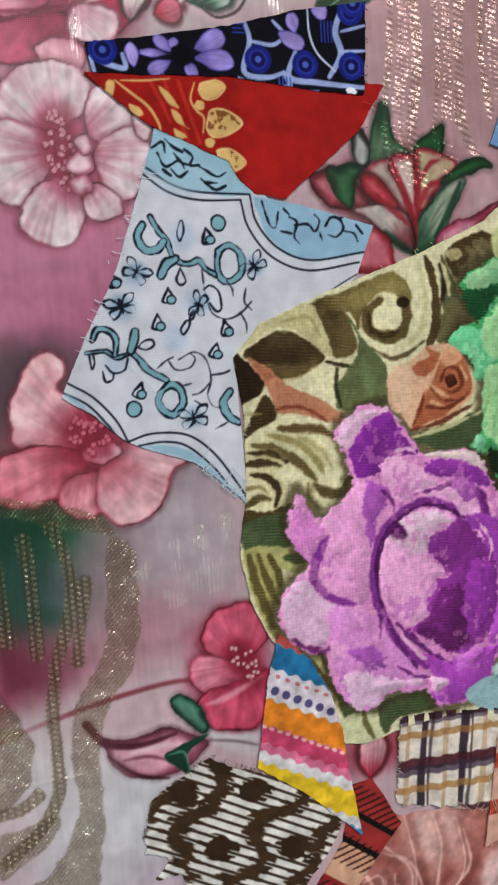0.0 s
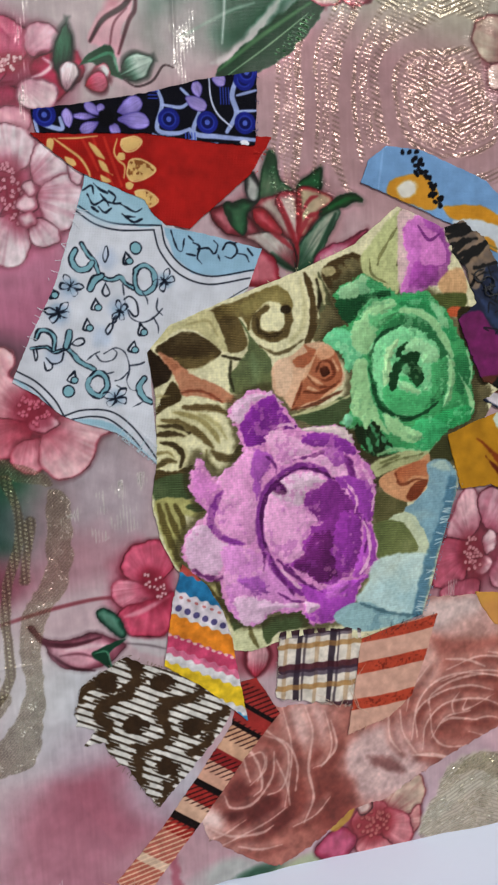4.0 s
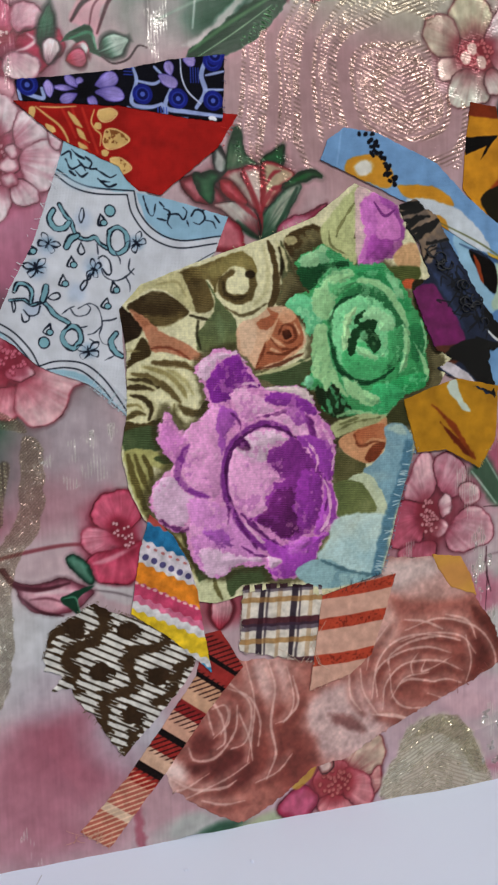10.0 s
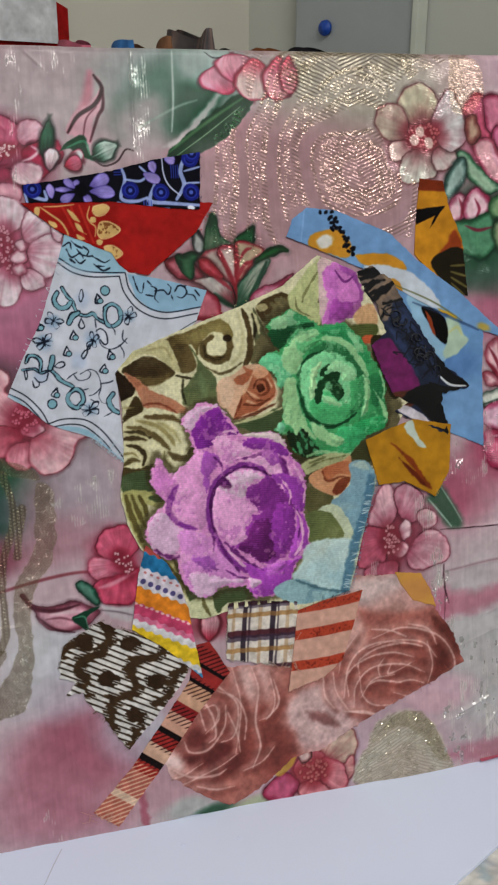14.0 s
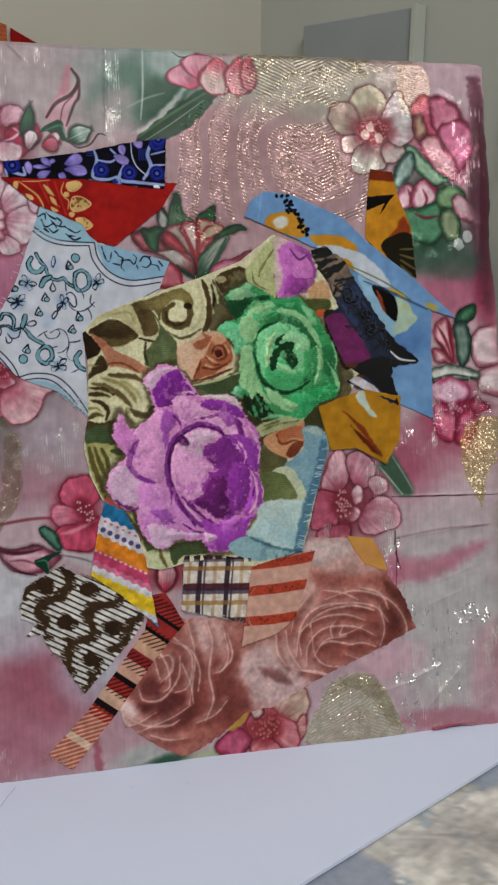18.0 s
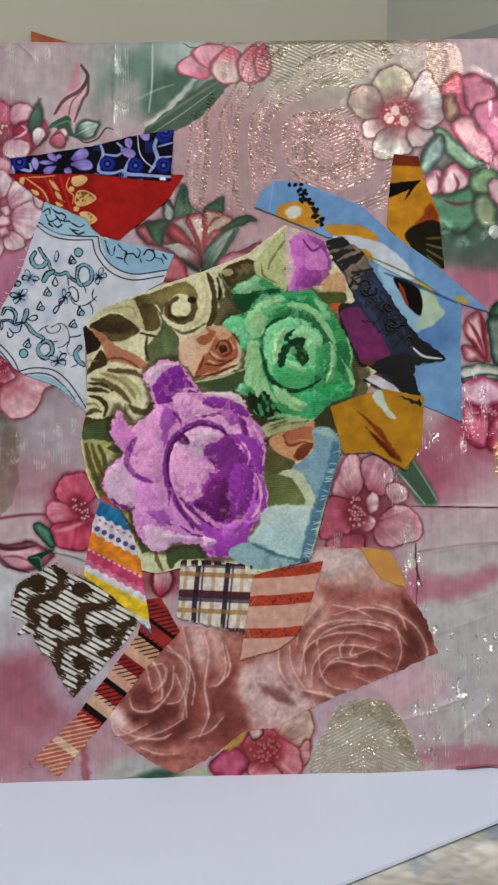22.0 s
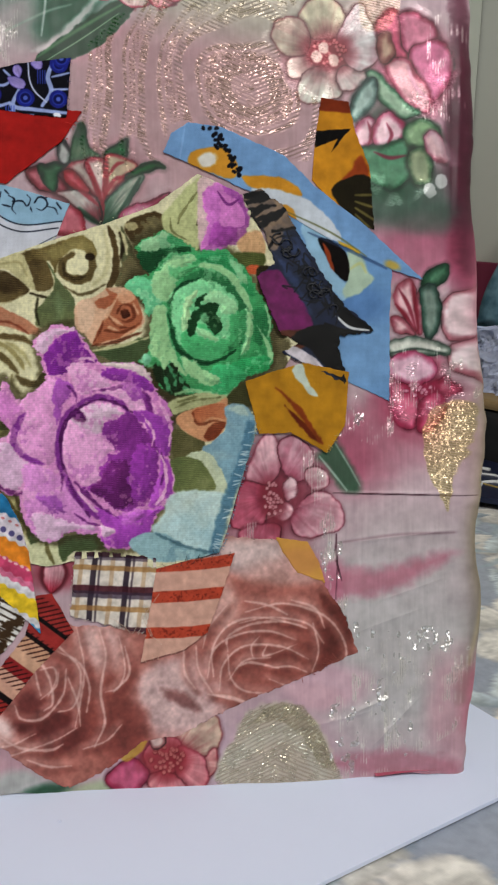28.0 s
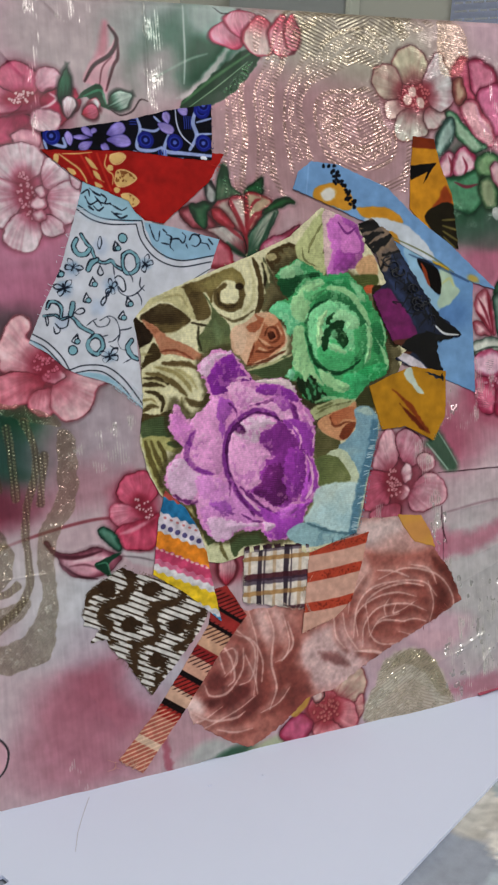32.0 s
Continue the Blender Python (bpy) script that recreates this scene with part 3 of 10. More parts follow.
def tube(bm, points, radius, sides=5, taper=1.0):
    """A round strand along the points."""
    p = [Vector(q) for q in points]
    rings = []
    for k, q in enumerate(p):
        ahead = (p[min(k + 1, len(p) - 1)] - p[max(k - 1, 0)]).normalized()
        side = ahead.cross(Vector((0.3, 0.9, 0.31))).normalized()
        up = side.cross(ahead)
        r = radius * (1 + (taper - 1) * k / max(1, len(p) - 1))
        rings.append([bm.verts.new(q + r * (math.cos(6.2832 * s / sides) * side + math.sin(6.2832 * s / sides) * up)) for s in range(sides)])
    for a, b in zip(rings[:-1], rings[1:]):
        for s in range(sides):
            bm.faces.new((a[s], a[(s + 1) % sides], b[(s + 1) % sides], b[s]))
    bm.faces.new(rings[0][::-1])
    bm.faces.new(rings[-1])
    return bm

# ---- the collage panel ----
panel = thing("fabric_collage_panel", pose(0, 0, 0.758, -14, 0, 0) @ Matrix.Scale(1.09, 4), "board wrapped in pink floral satin with glued fabric scraps", "collage")
bm = box(bmesh.new(), (-0.1400, 0.0010, 0.0045), (W_CM / 100 - 0.1470, 0.0125, H_CM / 100 - 0.004), 0.001)
part("backing_board", bm, CARD, panel, "raw brown fibreboard edge")
bm = box(bmesh.new(), (-0.1449, 0.0102, 0.075), (-0.1402, 0.0124, 0.300), 0.0006)
part("bare_board_edge", bm, CARD, panel, "splintered brown board edge left bare by the cloth")

PALE, WHITE, MAUVE = (214, 188, 196), (212, 206, 210), (168, 120, 136)
GREEN, DARKGREEN, WINE = (74, 120, 98), (24, 82, 58), (92, 38, 56)
SILVER = (226, 222, 214)


def satin_ground():
    s = Dye(-1.5, -0.15, W_CM + 1.7, H_CM + 1.3, 0.045, (198, 164, 174))
    b = s.blob
    # airbrushed ground, large fields first
    b((7.77, 36.41), 6, 4, (182, 158, 164), 0.9)
    b((2.15, 37.71), 4, 4, (192, 142, 162), 0.9)
    b((1.07, 37.71), 2.5, 3, (208, 150, 178), 0.8)
    b((7.77, 37.03), 4, 2.6, (186, 164, 170), 0.9)
    b((1.03, 30.53), 2.6, 7, (214, 128, 164), 0.95)
    b((-0.17, 27.43), 1.2, 6, (208, 96, 146), 0.9)
    b((3.35, 25.79), 4, 4, (206, 122, 158), 0.9)
    b((0.19, 21.79), 1.8, 6, (190, 92, 130), 0.6)
    b((0.87, 16.57), 1.6, 4, (134, 52, 84), 0.8)
    b((0.19, 19.37), 0.9, 5, (120, 34, 70), 0.8)
    b((6.12, 24.63), 3, 2, (186, 96, 132), 0.5)
    b((2.86, 22.97), 2.6, 1.6, (112, 88, 98), 0.8)
    b((1.66, 22.61), 1.6, 2, (120, 84, 100), 0.6)
    b((3.24, 19.02), 4.2, 3.4, (96, 116, 110), 0.8)
    b((2.96, 18.56), 3.0, 2.2, (40, 98, 76), 0.95)
    b((3.48, 17.49), 2.0, 1.2, (66, 108, 100), 0.9)
    b((4.96, 19.08), 1.6, 1.3, (34, 110, 72), 0.9)
    b((6.30, 17.14), 2.6, 3.2, (172, 140, 152), 0.9)
    b((7.63, 18.01), 1.6, 2.0, (184, 164, 176), 0.9)
    b((6.62, 14.51), 2.4, 2.0, (196, 140, 156), 0.8)
    b((1.63, 14.44), 2.6, 1.6, (150, 62, 88), 0.8)
    b((0.59, 13.57), 1.6, 1.2, (190, 86, 118), 0.7)
    b((0.59, 10.98), 2.2, 1.8, (208, 192, 202), 0.95)
    b((3.11, 11.62), 3.4, 2.0, (204, 180, 188), 0.9)
    b((6.00, 13.02), 3.0, 1.4, (200, 168, 178), 0.9)
    b((5.66, 8.52), 3.0, 2.6, (196, 196, 206), 0.9)
    b((1.54, 4.92), 4, 2.6, (204, 178, 188), 0.9)
    b((7.22, 4.34), 4.2, 2.6, (196, 116, 138), 0.95)
    b((6.48, 5.33), 2.2, 1.6, (186, 92, 118), 0.5)
    b((5.58, 7.44), 1.6, 1.2, (190, 170, 184), 0.7)
    b((4.38, 1.81), 5, 1.6, (204, 150, 166), 0.7)
    b((9.01, 5.22), 1.8, 2.4, (188, 190, 202), 0.8, 40)
    b((5.50, 2.84), 3.6, 2.6, (192, 112, 134), 0.7)
    b((10.40, 1.62), 3.2, 1.4, (196, 150, 160), 0.8)
    s.shape([(9.22, 2.13), (9.61, -0.48), (9.25, -0.55), (9.04, 1.32)], (192, 88, 112), 0.12, 0.1, 0.6)
    b((11.69, 0.23), 1.6, 0.8, (176, 182, 178), 0.8)
    b((12.92, -0.16), 1.3, 0.5, (54, 112, 82), 0.8, 20)
    b((15.05, -0.15), 1.6, 0.5, (168, 184, 140), 0.7, 10)
    s.shape([(-0.39, 8.26), (1.11, 8.52), (0.69, 6.59), (-0.49, 6.68)], (216, 130, 160), 0.3, 0.1, 0.7)
    # bud at the lower left corner
    s.shape([(-0.27, 5.83), (0.20, 5.33), (0.48, 4.31), (0.24, 3.81), (-0.28, 3.65), (-0.49, 4.51)], (206, 96, 128), 0.05, 0.05)
    s.line([(-0.29, 5.89), (0.27, 5.23), (0.43, 4.05), (-0.13, 3.67)], 0.10, WINE, 0.8)
    s.shape([(-0.13, 3.62), (0.68, 3.77), (1.28, 3.04), (1.09, 2.10), (-0.25, 1.70)], (214, 160, 176), 0.06, 0.05)
    s.line([(-0.09, 3.55), (0.68, 3.77), (1.27, 2.99), (1.03, 1.98), (0.21, 1.32)], 0.11, (84, 74, 84), 0.85)
    # thin stalk over the left
    s.line([(-0.01, 12.25), (2.24, 13.06), (5.28, 13.65), (7.34, 13.75), (8.87, 13.26)], 0.16, (168, 72, 90), 0.7, soft=0.06)
    # right-hand fields
    b((20.53, 34.38), 8, 6, (184, 138, 144), 0.95)
    b((22.92, 37.78), 5, 2.4, (182, 172, 156), 0.9)
    b((32.01, 38.72), 2, 1.4, (206, 166, 182), 0.9)
    b((32.25, 27.66), 2.4, 2.2, (112, 74, 88), 0.8)
    b((30.73, 27.99), 2.6, 1.4, (104, 120, 112), 0.85)
    b((30.99, 25.58), 2.6, 1.6, (198, 110, 140), 0.9)
    b((33.03, 31.85), 0.7, 4.2, (110, 34, 66), 0.85)
    b((33.10, 25.23), 0.7, 2.2, (176, 66, 104), 0.8)
    b((34.14, 34.68), 0.9, 3.5, (168, 120, 138), 0.7)
    b((29.02, 15.99), 3.4, 2.2, (200, 118, 142), 0.95)
    b((27.51, 15.72), 1.2, 1.4, (188, 92, 122), 0.6)
    b((31.53, 12.73), 3.4, 2.6, (206, 176, 186), 0.9)
    b((30.66, 10.71), 4, 2.4, (198, 178, 184), 0.95)
    b((28.28, 8.48), 3, 1.4, (206, 186, 194), 0.8)
    b((30.41, 5.51), 4.4, 4.6, (190, 184, 186), 0.95)
    b((32.63, 3.17), 1.4, 3.0, (206, 150, 164), 0.7)
    b((26.61, 4.54), 2.0, 1.0, (214, 168, 184), 0.8)
    s.shape([(26.52, 8.98), (27.24, 10.11), (29.11, 10.07), (30.85, 10.52), (32.60, 10.73), (30.61, 9.49), (28.67, 8.79)], (206, 104, 132), 0.45, 0.1, 0.6)
    b((26.28, 9.34), 0.9, 1.3, (210, 112, 142), 0.7)
    s.shape([(26.43, 0.81), (29.45, 1.28), (32.51, 0.55), (32.46, -0.33), (28.62, -0.10)], (196, 100, 124), 0.4, 0.1, 0.5)
    # darker lines along the modelled creases, their shade put into the dye
    s.line([(26.68, 13.80), (29.29, 13.70), (33.13, 13.57)], 0.07, (116, 66, 82), 0.9)
    s.line([(26.94, 11.40), (29.95, 11.73), (32.65, 11.78)], 0.14, (150, 112, 126), 0.5, soft=0.08)
    s.line([(26.91, 10.82), (26.80, 8.61)], 0.05, (110, 60, 80), 0.7)
    s.line([(33.10, 12.98), (33.20, 8.40), (32.84, 3.50)], 0.5, (146, 134, 124), 0.6, soft=0.3)
    s.line([(33.30, 14.72), (33.42, 9.79), (32.97, 5.25)], 0.2, (202, 184, 150), 0.6, soft=0.1)
    # grey and green fields by the top leaves
    b((10.96, 37.25), 2.2, 2.4, (180, 160, 164), 0.9)
    b((13.74, 37.85), 4.0, 1.8, (158, 168, 166), 0.95)
    b((12.93, 36.86), 2.6, 1.6, (92, 138, 118), 0.8, 35)
    b((14.18, 36.42), 2.4, 1.0, (44, 116, 84), 0.9, 35)
    b((15.05, 38.40), 1.6, 0.9, (176, 186, 184), 0.8)
    b((11.84, 35.37), 1.2, 1.6, (196, 170, 178), 0.7)
    s.shape([(12.59, 34.43), (13.59, 35.07), (14.95, 36.45), (15.56, 37.09), (15.54, 36.72), (13.83, 34.71)], (196, 192, 190), 0.12, 0.05, 0.75)
    s.shape([(12.77, 34.07), (14.38, 35.46), (16.28, 36.87), (17.35, 36.99), (16.91, 36.03), (15.79, 34.88), (14.71, 34.24), (13.53, 33.92)], (36, 104, 66), 0.06, 0.06)
    s.line([(12.90, 34.19), (14.64, 35.46), (16.81, 36.82)], 0.16, (112, 158, 108), 0.7, soft=0.06)
    s.line([(13.28, 34.03), (14.88, 35.10), (16.66, 36.39)], 0.06, (176, 196, 160), 0.6)
    s.line([(11.46, 35.36), (13.40, 36.34), (14.45, 36.68)], 0.12, (150, 176, 160), 0.6, soft=0.06)
    s.line([(13.35, 39.03), (13.28, 36.87), (13.09, 35.17)], 0.10, (190, 200, 196), 0.7, soft=0.05)
    grey = s.rgb.mean(-1, keepdims=True)
    s.rgb = grey + 0.84 * (s.rgb - grey)
    # ---- flowers ----
    p = s.petal
    # small bud and deep pink flower over the left
    m = s.form
    m([(2.29, 31.84), (2.62, 32.19), (2.96, 32.00), (2.84, 31.60), (2.44, 31.50)], (196, 188, 192), (74, 58, 72), depth=0.3)
    m([(2.65, 31.02), (3.10, 31.50), (3.42, 31.22), (3.19, 30.69), (2.75, 30.70)], (186, 160, 172), (70, 40, 60), depth=0.3)
    c = (4.94, 34.02)
    b(c, 2.2, 1.7, (172, 70, 104), 0.9)
    for pts, inner, rim in (
        ([(3.93, 34.68), (4.16, 35.46), (4.76, 35.85), (5.32, 35.78), (5.78, 35.44), (5.85, 34.89), (5.56, 34.49), (4.86, 34.37), (4.19, 34.52)], (206, 106, 138), (158, 48, 90)),
        ([(5.80, 35.42), (6.40, 35.66), (6.91, 35.38), (7.25, 34.87), (6.86, 34.67), (6.32, 34.75), (5.87, 34.64)], (218, 168, 182), (170, 84, 112)),
        ([(3.06, 33.81), (3.30, 34.49), (3.87, 34.74), (4.53, 34.53), (4.86, 34.09), (4.57, 33.69), (3.64, 33.43), (3.05, 33.44)], (214, 136, 158), (168, 58, 98)),
        ([(5.88, 34.20), (6.39, 34.68), (6.99, 34.83), (7.51, 34.57), (7.71, 34.12), (7.39, 33.60), (6.74, 33.17), (6.21, 33.36), (5.96, 33.75)], (194, 66, 108), (148, 34, 76)),
        ([(3.04, 32.82), (3.39, 33.17), (4.31, 33.30), (5.15, 33.41), (5.28, 33.00), (4.80, 32.37), (3.98, 32.12), (3.29, 32.10), (2.96, 32.42)], (204, 100, 132), (158, 46, 88)),
        ([(4.25, 32.56), (5.08, 32.83), (5.61, 32.54), (5.50, 32.03), (4.66, 32.03)], (216, 164, 176), (168, 70, 104)),
        ([(5.28, 33.38), (5.73, 33.75), (6.31, 33.74), (6.71, 33.35), (6.50, 32.83), (5.76, 32.70), (5.32, 32.94)], (220, 182, 190), (176, 84, 116)),
    ):
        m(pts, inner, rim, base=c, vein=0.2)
    s.line([(6.31, 34.50), (6.59, 34.27), (6.26, 33.97), (5.88, 33.84)], 0.14, (226, 190, 198), 0.8, 0.6, soft=0.06)
    s.line([(3.19, 33.46), (4.10, 33.52), (5.15, 33.68)], 0.12, (150, 44, 82), 0.7, 0.6, soft=0.06)
    s.stamens((4.97, 34.28), 0.72, 0.28, 26, (226, 196, 200), (184, 60, 92), 12, 0.08)
    s.leaf((6.83, 33.88), (7.27, 35.89), 0.7, DARKGREEN, GREEN)
    p((7.03, 33.35), (7.30, 34.41), 0.8, MAUVE, PALE, (90, 60, 72))
    # swirled bud with its leaves at the top
    s.line([(9.31, 37.91), (9.05, 36.58), (8.37, 35.47)], 0.5, (206, 118, 138), 0.6, soft=0.2)
    s.shape([(8.00, 35.25), (8.41, 36.03), (9.29, 36.58), (9.83, 37.47), (9.49, 37.80), (9.88, 37.25), (9.66, 36.13), (9.34, 35.68), (9.08, 34.67), (8.34, 34.97)], (206, 158, 170), 0.08, 0.05, 0.9)
    s.line([(9.49, 37.80), (9.83, 37.20), (9.45, 36.47), (8.59, 35.91), (8.06, 35.14)], 0.2, WINE, 0.85, soft=0.05)
    s.line([(9.88, 37.25), (9.82, 36.35), (9.55, 35.90), (9.09, 34.73)], 0.15, (110, 50, 68), 0.8, soft=0.05)
    s.line([(9.51, 36.35), (8.99, 35.80), (8.76, 34.90)], 0.08, (130, 66, 84), 0.7, soft=0.04)
    s.shape([(7.57, 34.25), (8.03, 34.75), (8.82, 35.06), (8.96, 34.33), (9.27, 33.82), (8.63, 34.06), (8.10, 34.39)], (38, 106, 78), 0.04, 0.04)
    s.line([(7.94, 34.44), (8.80, 34.74), (9.04, 34.10)], 0.12, (98, 160, 132), 0.7)
    p((8.03, 34.01), (8.69, 33.83), 0.9, (222, 150, 164), WHITE, (180, 80, 100))
    s.leaf((9.11, 33.98), (10.37, 34.57), 0.95, DARKGREEN, (176, 190, 182))
    s.line([(9.22, 33.82), (9.69, 33.58), (10.32, 33.79), (10.77, 34.34), (11.16, 34.28)], 0.09, (84, 44, 58), 0.8)
    p((7.76, 33.56), (8.62, 33.84), 0.7, (176, 44, 80), (206, 110, 136), (120, 20, 50))
    # white and rose flower
    c = (4.89, 29.72)
    b(c, 2.0, 2.2, (190, 104, 132), 0.9)
    pale, blush = (204, 180, 190), (180, 92, 118)
    for pts in ([(3.18, 30.91), (3.47, 31.60), (4.32, 32.09), (5.25, 32.10), (5.70, 31.63), (5.57, 30.95), (5.05, 30.61), (4.40, 30.32), (3.71, 30.44), (3.31, 30.57)], [(2.42, 29.27), (2.77, 30.16), (3.37, 30.48), (4.39, 30.20), (4.60, 29.62), (4.31, 28.95), (3.78, 28.26), (3.17, 28.24), (2.81, 28.77), (2.46, 29.02)], [(3.56, 27.92), (4.02, 28.61), (4.51, 28.89), (4.99, 28.72), (5.30, 28.20), (5.13, 27.60), (4.60, 27.16), (4.02, 27.27), (3.67, 27.57)], [(5.62, 30.93), (5.90, 31.51), (6.37, 31.43), (6.93, 31.02), (7.18, 30.52), (6.64, 30.31), (5.95, 30.00), (5.61, 30.24)], [(5.73, 29.66), (6.15, 30.13), (6.88, 30.33), (7.26, 29.96), (7.12, 29.03), (6.75, 28.37), (6.14, 28.48), (5.75, 29.08)], [(5.34, 28.40), (5.67, 28.69), (6.13, 28.43), (6.31, 28.00), (5.85, 27.84), (5.40, 27.98)], [(6.91, 30.72), (7.20, 30.84), (7.41, 30.37), (7.24, 30.06), (6.97, 30.25)]):
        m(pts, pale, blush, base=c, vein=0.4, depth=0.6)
    s.stamens((4.77, 29.73), 0.42, 1.1, 46, (214, 160, 174), (166, 62, 92), 8, 0.085)
    for pts in ([(5.02, 29.35), (5.40, 29.68), (5.63, 29.34), (5.35, 29.10)], [(5.22, 30.03), (5.56, 30.22), (5.67, 29.80), (5.39, 29.61)], [(5.00, 28.86), (5.34, 29.01), (5.46, 28.70), (5.17, 28.58)]):
        m(pts, (206, 168, 180), (172, 84, 110), depth=0.25, halo=0.3)
    # flower half under the white scrap
    m = s.form
    c = (4.83, 21.23)
    b(c, 2.4, 1.8, (176, 96, 112), 0.9)
    m([(2.72, 22.07), (2.91, 23.00), (3.32, 23.66), (3.89, 24.03), (4.36, 23.65), (4.15, 23.04), (4.71, 22.67), (4.85, 22.03), (4.53, 21.42), (3.51, 21.36), (2.83, 21.59)], (212, 168, 176), (184, 92, 112), base=c)
    m([(2.21, 20.62), (2.41, 21.16), (3.20, 21.39), (4.44, 21.19), (4.72, 20.84), (4.19, 20.17), (3.38, 19.78), (2.60, 19.79), (2.16, 20.15)], (206, 128, 144), (178, 74, 96), base=c)
    m([(3.93, 19.88), (4.38, 20.47), (5.17, 20.47), (5.38, 20.05), (4.92, 19.28), (4.44, 19.26), (4.06, 19.54)], (208, 140, 154), (180, 78, 100), base=c)
    m([(5.09, 19.43), (5.15, 20.23), (5.53, 21.00), (6.35, 21.24), (7.14, 20.92), (7.94, 20.67), (7.29, 20.33), (7.05, 19.70), (6.34, 18.96), (5.69, 18.84)], (214, 176, 182), (184, 84, 106), base=c)
    m([(4.74, 21.08), (5.24, 21.35), (5.73, 21.11), (5.28, 20.78)], (216, 176, 184), (182, 84, 106), depth=0.2)
    s.stamens((4.91, 21.62), 0.55, 0.7, 30, (214, 128, 148), (168, 52, 82), 30, 0.09)
    # deep pink flower under the striped scrap, with bud and leaves
    c = (9.12, 13.99)
    b((8.73, 13.86), 1.3, 1.7, (184, 74, 104), 0.9)
    m([(7.89, 14.83), (8.08, 15.45), (8.73, 15.88), (9.49, 15.86), (10.00, 15.44), (9.93, 14.57), (9.13, 14.15), (8.86, 13.88), (8.25, 14.28)], (208, 104, 132), (172, 58, 90), base=c)
    m([(7.43, 13.91), (7.63, 14.30), (8.26, 14.33), (8.88, 13.84), (8.99, 13.42), (8.06, 13.19), (7.55, 13.46)], (214, 134, 154), (178, 70, 100), base=c)
    m([(7.59, 12.76), (8.06, 13.24), (8.96, 13.41), (9.90, 13.58), (9.81, 12.52), (9.48, 11.92), (8.74, 11.91), (8.00, 12.18)], (206, 94, 124), (164, 50, 84), base=c)
    s.line([(7.85, 12.87), (8.55, 13.01), (9.74, 13.48)], 0.22, (220, 150, 166), 0.7, 0.7, soft=0.08)
    s.shape([(7.80, 12.06), (8.61, 11.83), (9.50, 11.57), (9.46, 10.93), (8.45, 11.24), (7.96, 11.65)], (190, 178, 184), 0.12, 0.05, 0.8)
    s.line([(7.84, 11.73), (8.72, 11.52), (9.42, 11.26)], 0.09, (120, 98, 108), 0.6, soft=0.06)
    s.stamens((9.19, 14.02), 0.35, 0.65, 18, (220, 176, 184), (164, 48, 80), 30, 0.08)
    m([(6.73, 13.15), (7.07, 13.25), (7.55, 12.67), (7.71, 12.16), (7.15, 12.58)], (104, 136, 124), (40, 82, 70), depth=0.25)
    m([(4.07, 12.97), (4.49, 12.45), (5.30, 12.18), (6.40, 12.33), (7.26, 11.96), (7.73, 11.60), (6.94, 10.99), (5.81, 10.89), (5.10, 11.33), (4.56, 12.05)], (196, 146, 160), (126, 66, 86), depth=0.5)
    s.line([(4.07, 12.95), (4.54, 12.26), (5.65, 11.98), (6.81, 12.14)], 0.22, (112, 56, 74), 0.8, 0.7, soft=0.06)
    s.line([(4.66, 11.83), (5.46, 11.10), (6.47, 10.75)], 0.12, (104, 52, 70), 0.75, soft=0.05)
    s.line([(5.14, 11.60), (5.86, 11.59), (6.45, 11.36)], 0.1, (120, 62, 82), 0.6, soft=0.06)
    s.line([(5.39, 11.80), (6.24, 11.83), (6.97, 11.76)], 0.2, (214, 186, 194), 0.6, soft=0.08)
    s.shape([(6.38, 11.49), (6.97, 11.76), (7.79, 11.92), (7.09, 11.36), (7.25, 10.64), (6.80, 11.01)], (48, 100, 82), 0.04, 0.03)
    s.line([(6.46, 11.48), (7.01, 11.48), (7.16, 10.78)], 0.07, (120, 166, 144), 0.7)
    # cut flower at the top rim
    p((16.16, 36.99), (15.63, 38.43), 2.2, (206, 106, 132), (214, 150, 168), (170, 60, 92))
    p((16.58, 37.50), (16.38, 38.95), 1.8, (206, 112, 140), (216, 150, 166), (170, 60, 92))
    p((17.57, 38.77), (17.34, 36.67), 1.8, (200, 90, 110), (210, 178, 176), (170, 50, 80))
    p((18.79, 38.96), (18.55, 36.71), 1.7, (196, 70, 100), (206, 140, 152), (160, 40, 72))
    p((19.33, 38.99), (19.25, 36.99), 0.9, (188, 56, 88), (204, 120, 138), (150, 34, 64))
    s.line([(14.96, 39.00), (15.38, 38.71), (15.85, 38.73)], 0.06, (60, 40, 50), 0.8)
    # lily behind the red scrap
    strong = lambda rgb, k, dim: np.clip(np.mean(rgb) + k * (np.array(rgb) - np.mean(rgb)), 0, 255) * dim
    deep = lambda pts, inner, rim, **more: m(pts, strong(inner, 1.3, 0.86), strong(rim, 1.6, 0.7), **{**more, "halo": 0.5})
    b((15.69, 28.47), 1.9, 1.7, (150, 104, 108), 0.85)
    b((14.63, 28.49), 1.8, 1.2, (132, 78, 86), 0.8)
    deep([(12.26, 28.85), (12.75, 29.10), (13.35, 29.01), (13.93, 28.50), (14.25, 27.99), (13.55, 28.04), (12.70, 28.26)], (196, 132, 142), (140, 62, 78), depth=0.4)
    deep([(12.92, 29.14), (13.53, 29.20), (14.27, 29.27), (14.34, 29.01), (13.77, 28.89), (13.60, 28.05), (13.16, 28.41)], (92, 128, 102), (30, 84, 58), depth=0.3, halo=0.3)
    deep([(13.77, 30.13), (14.01, 30.36), (14.29, 30.01), (14.26, 29.46), (13.99, 29.37)], (176, 174, 172), (70, 62, 66), depth=0.25)
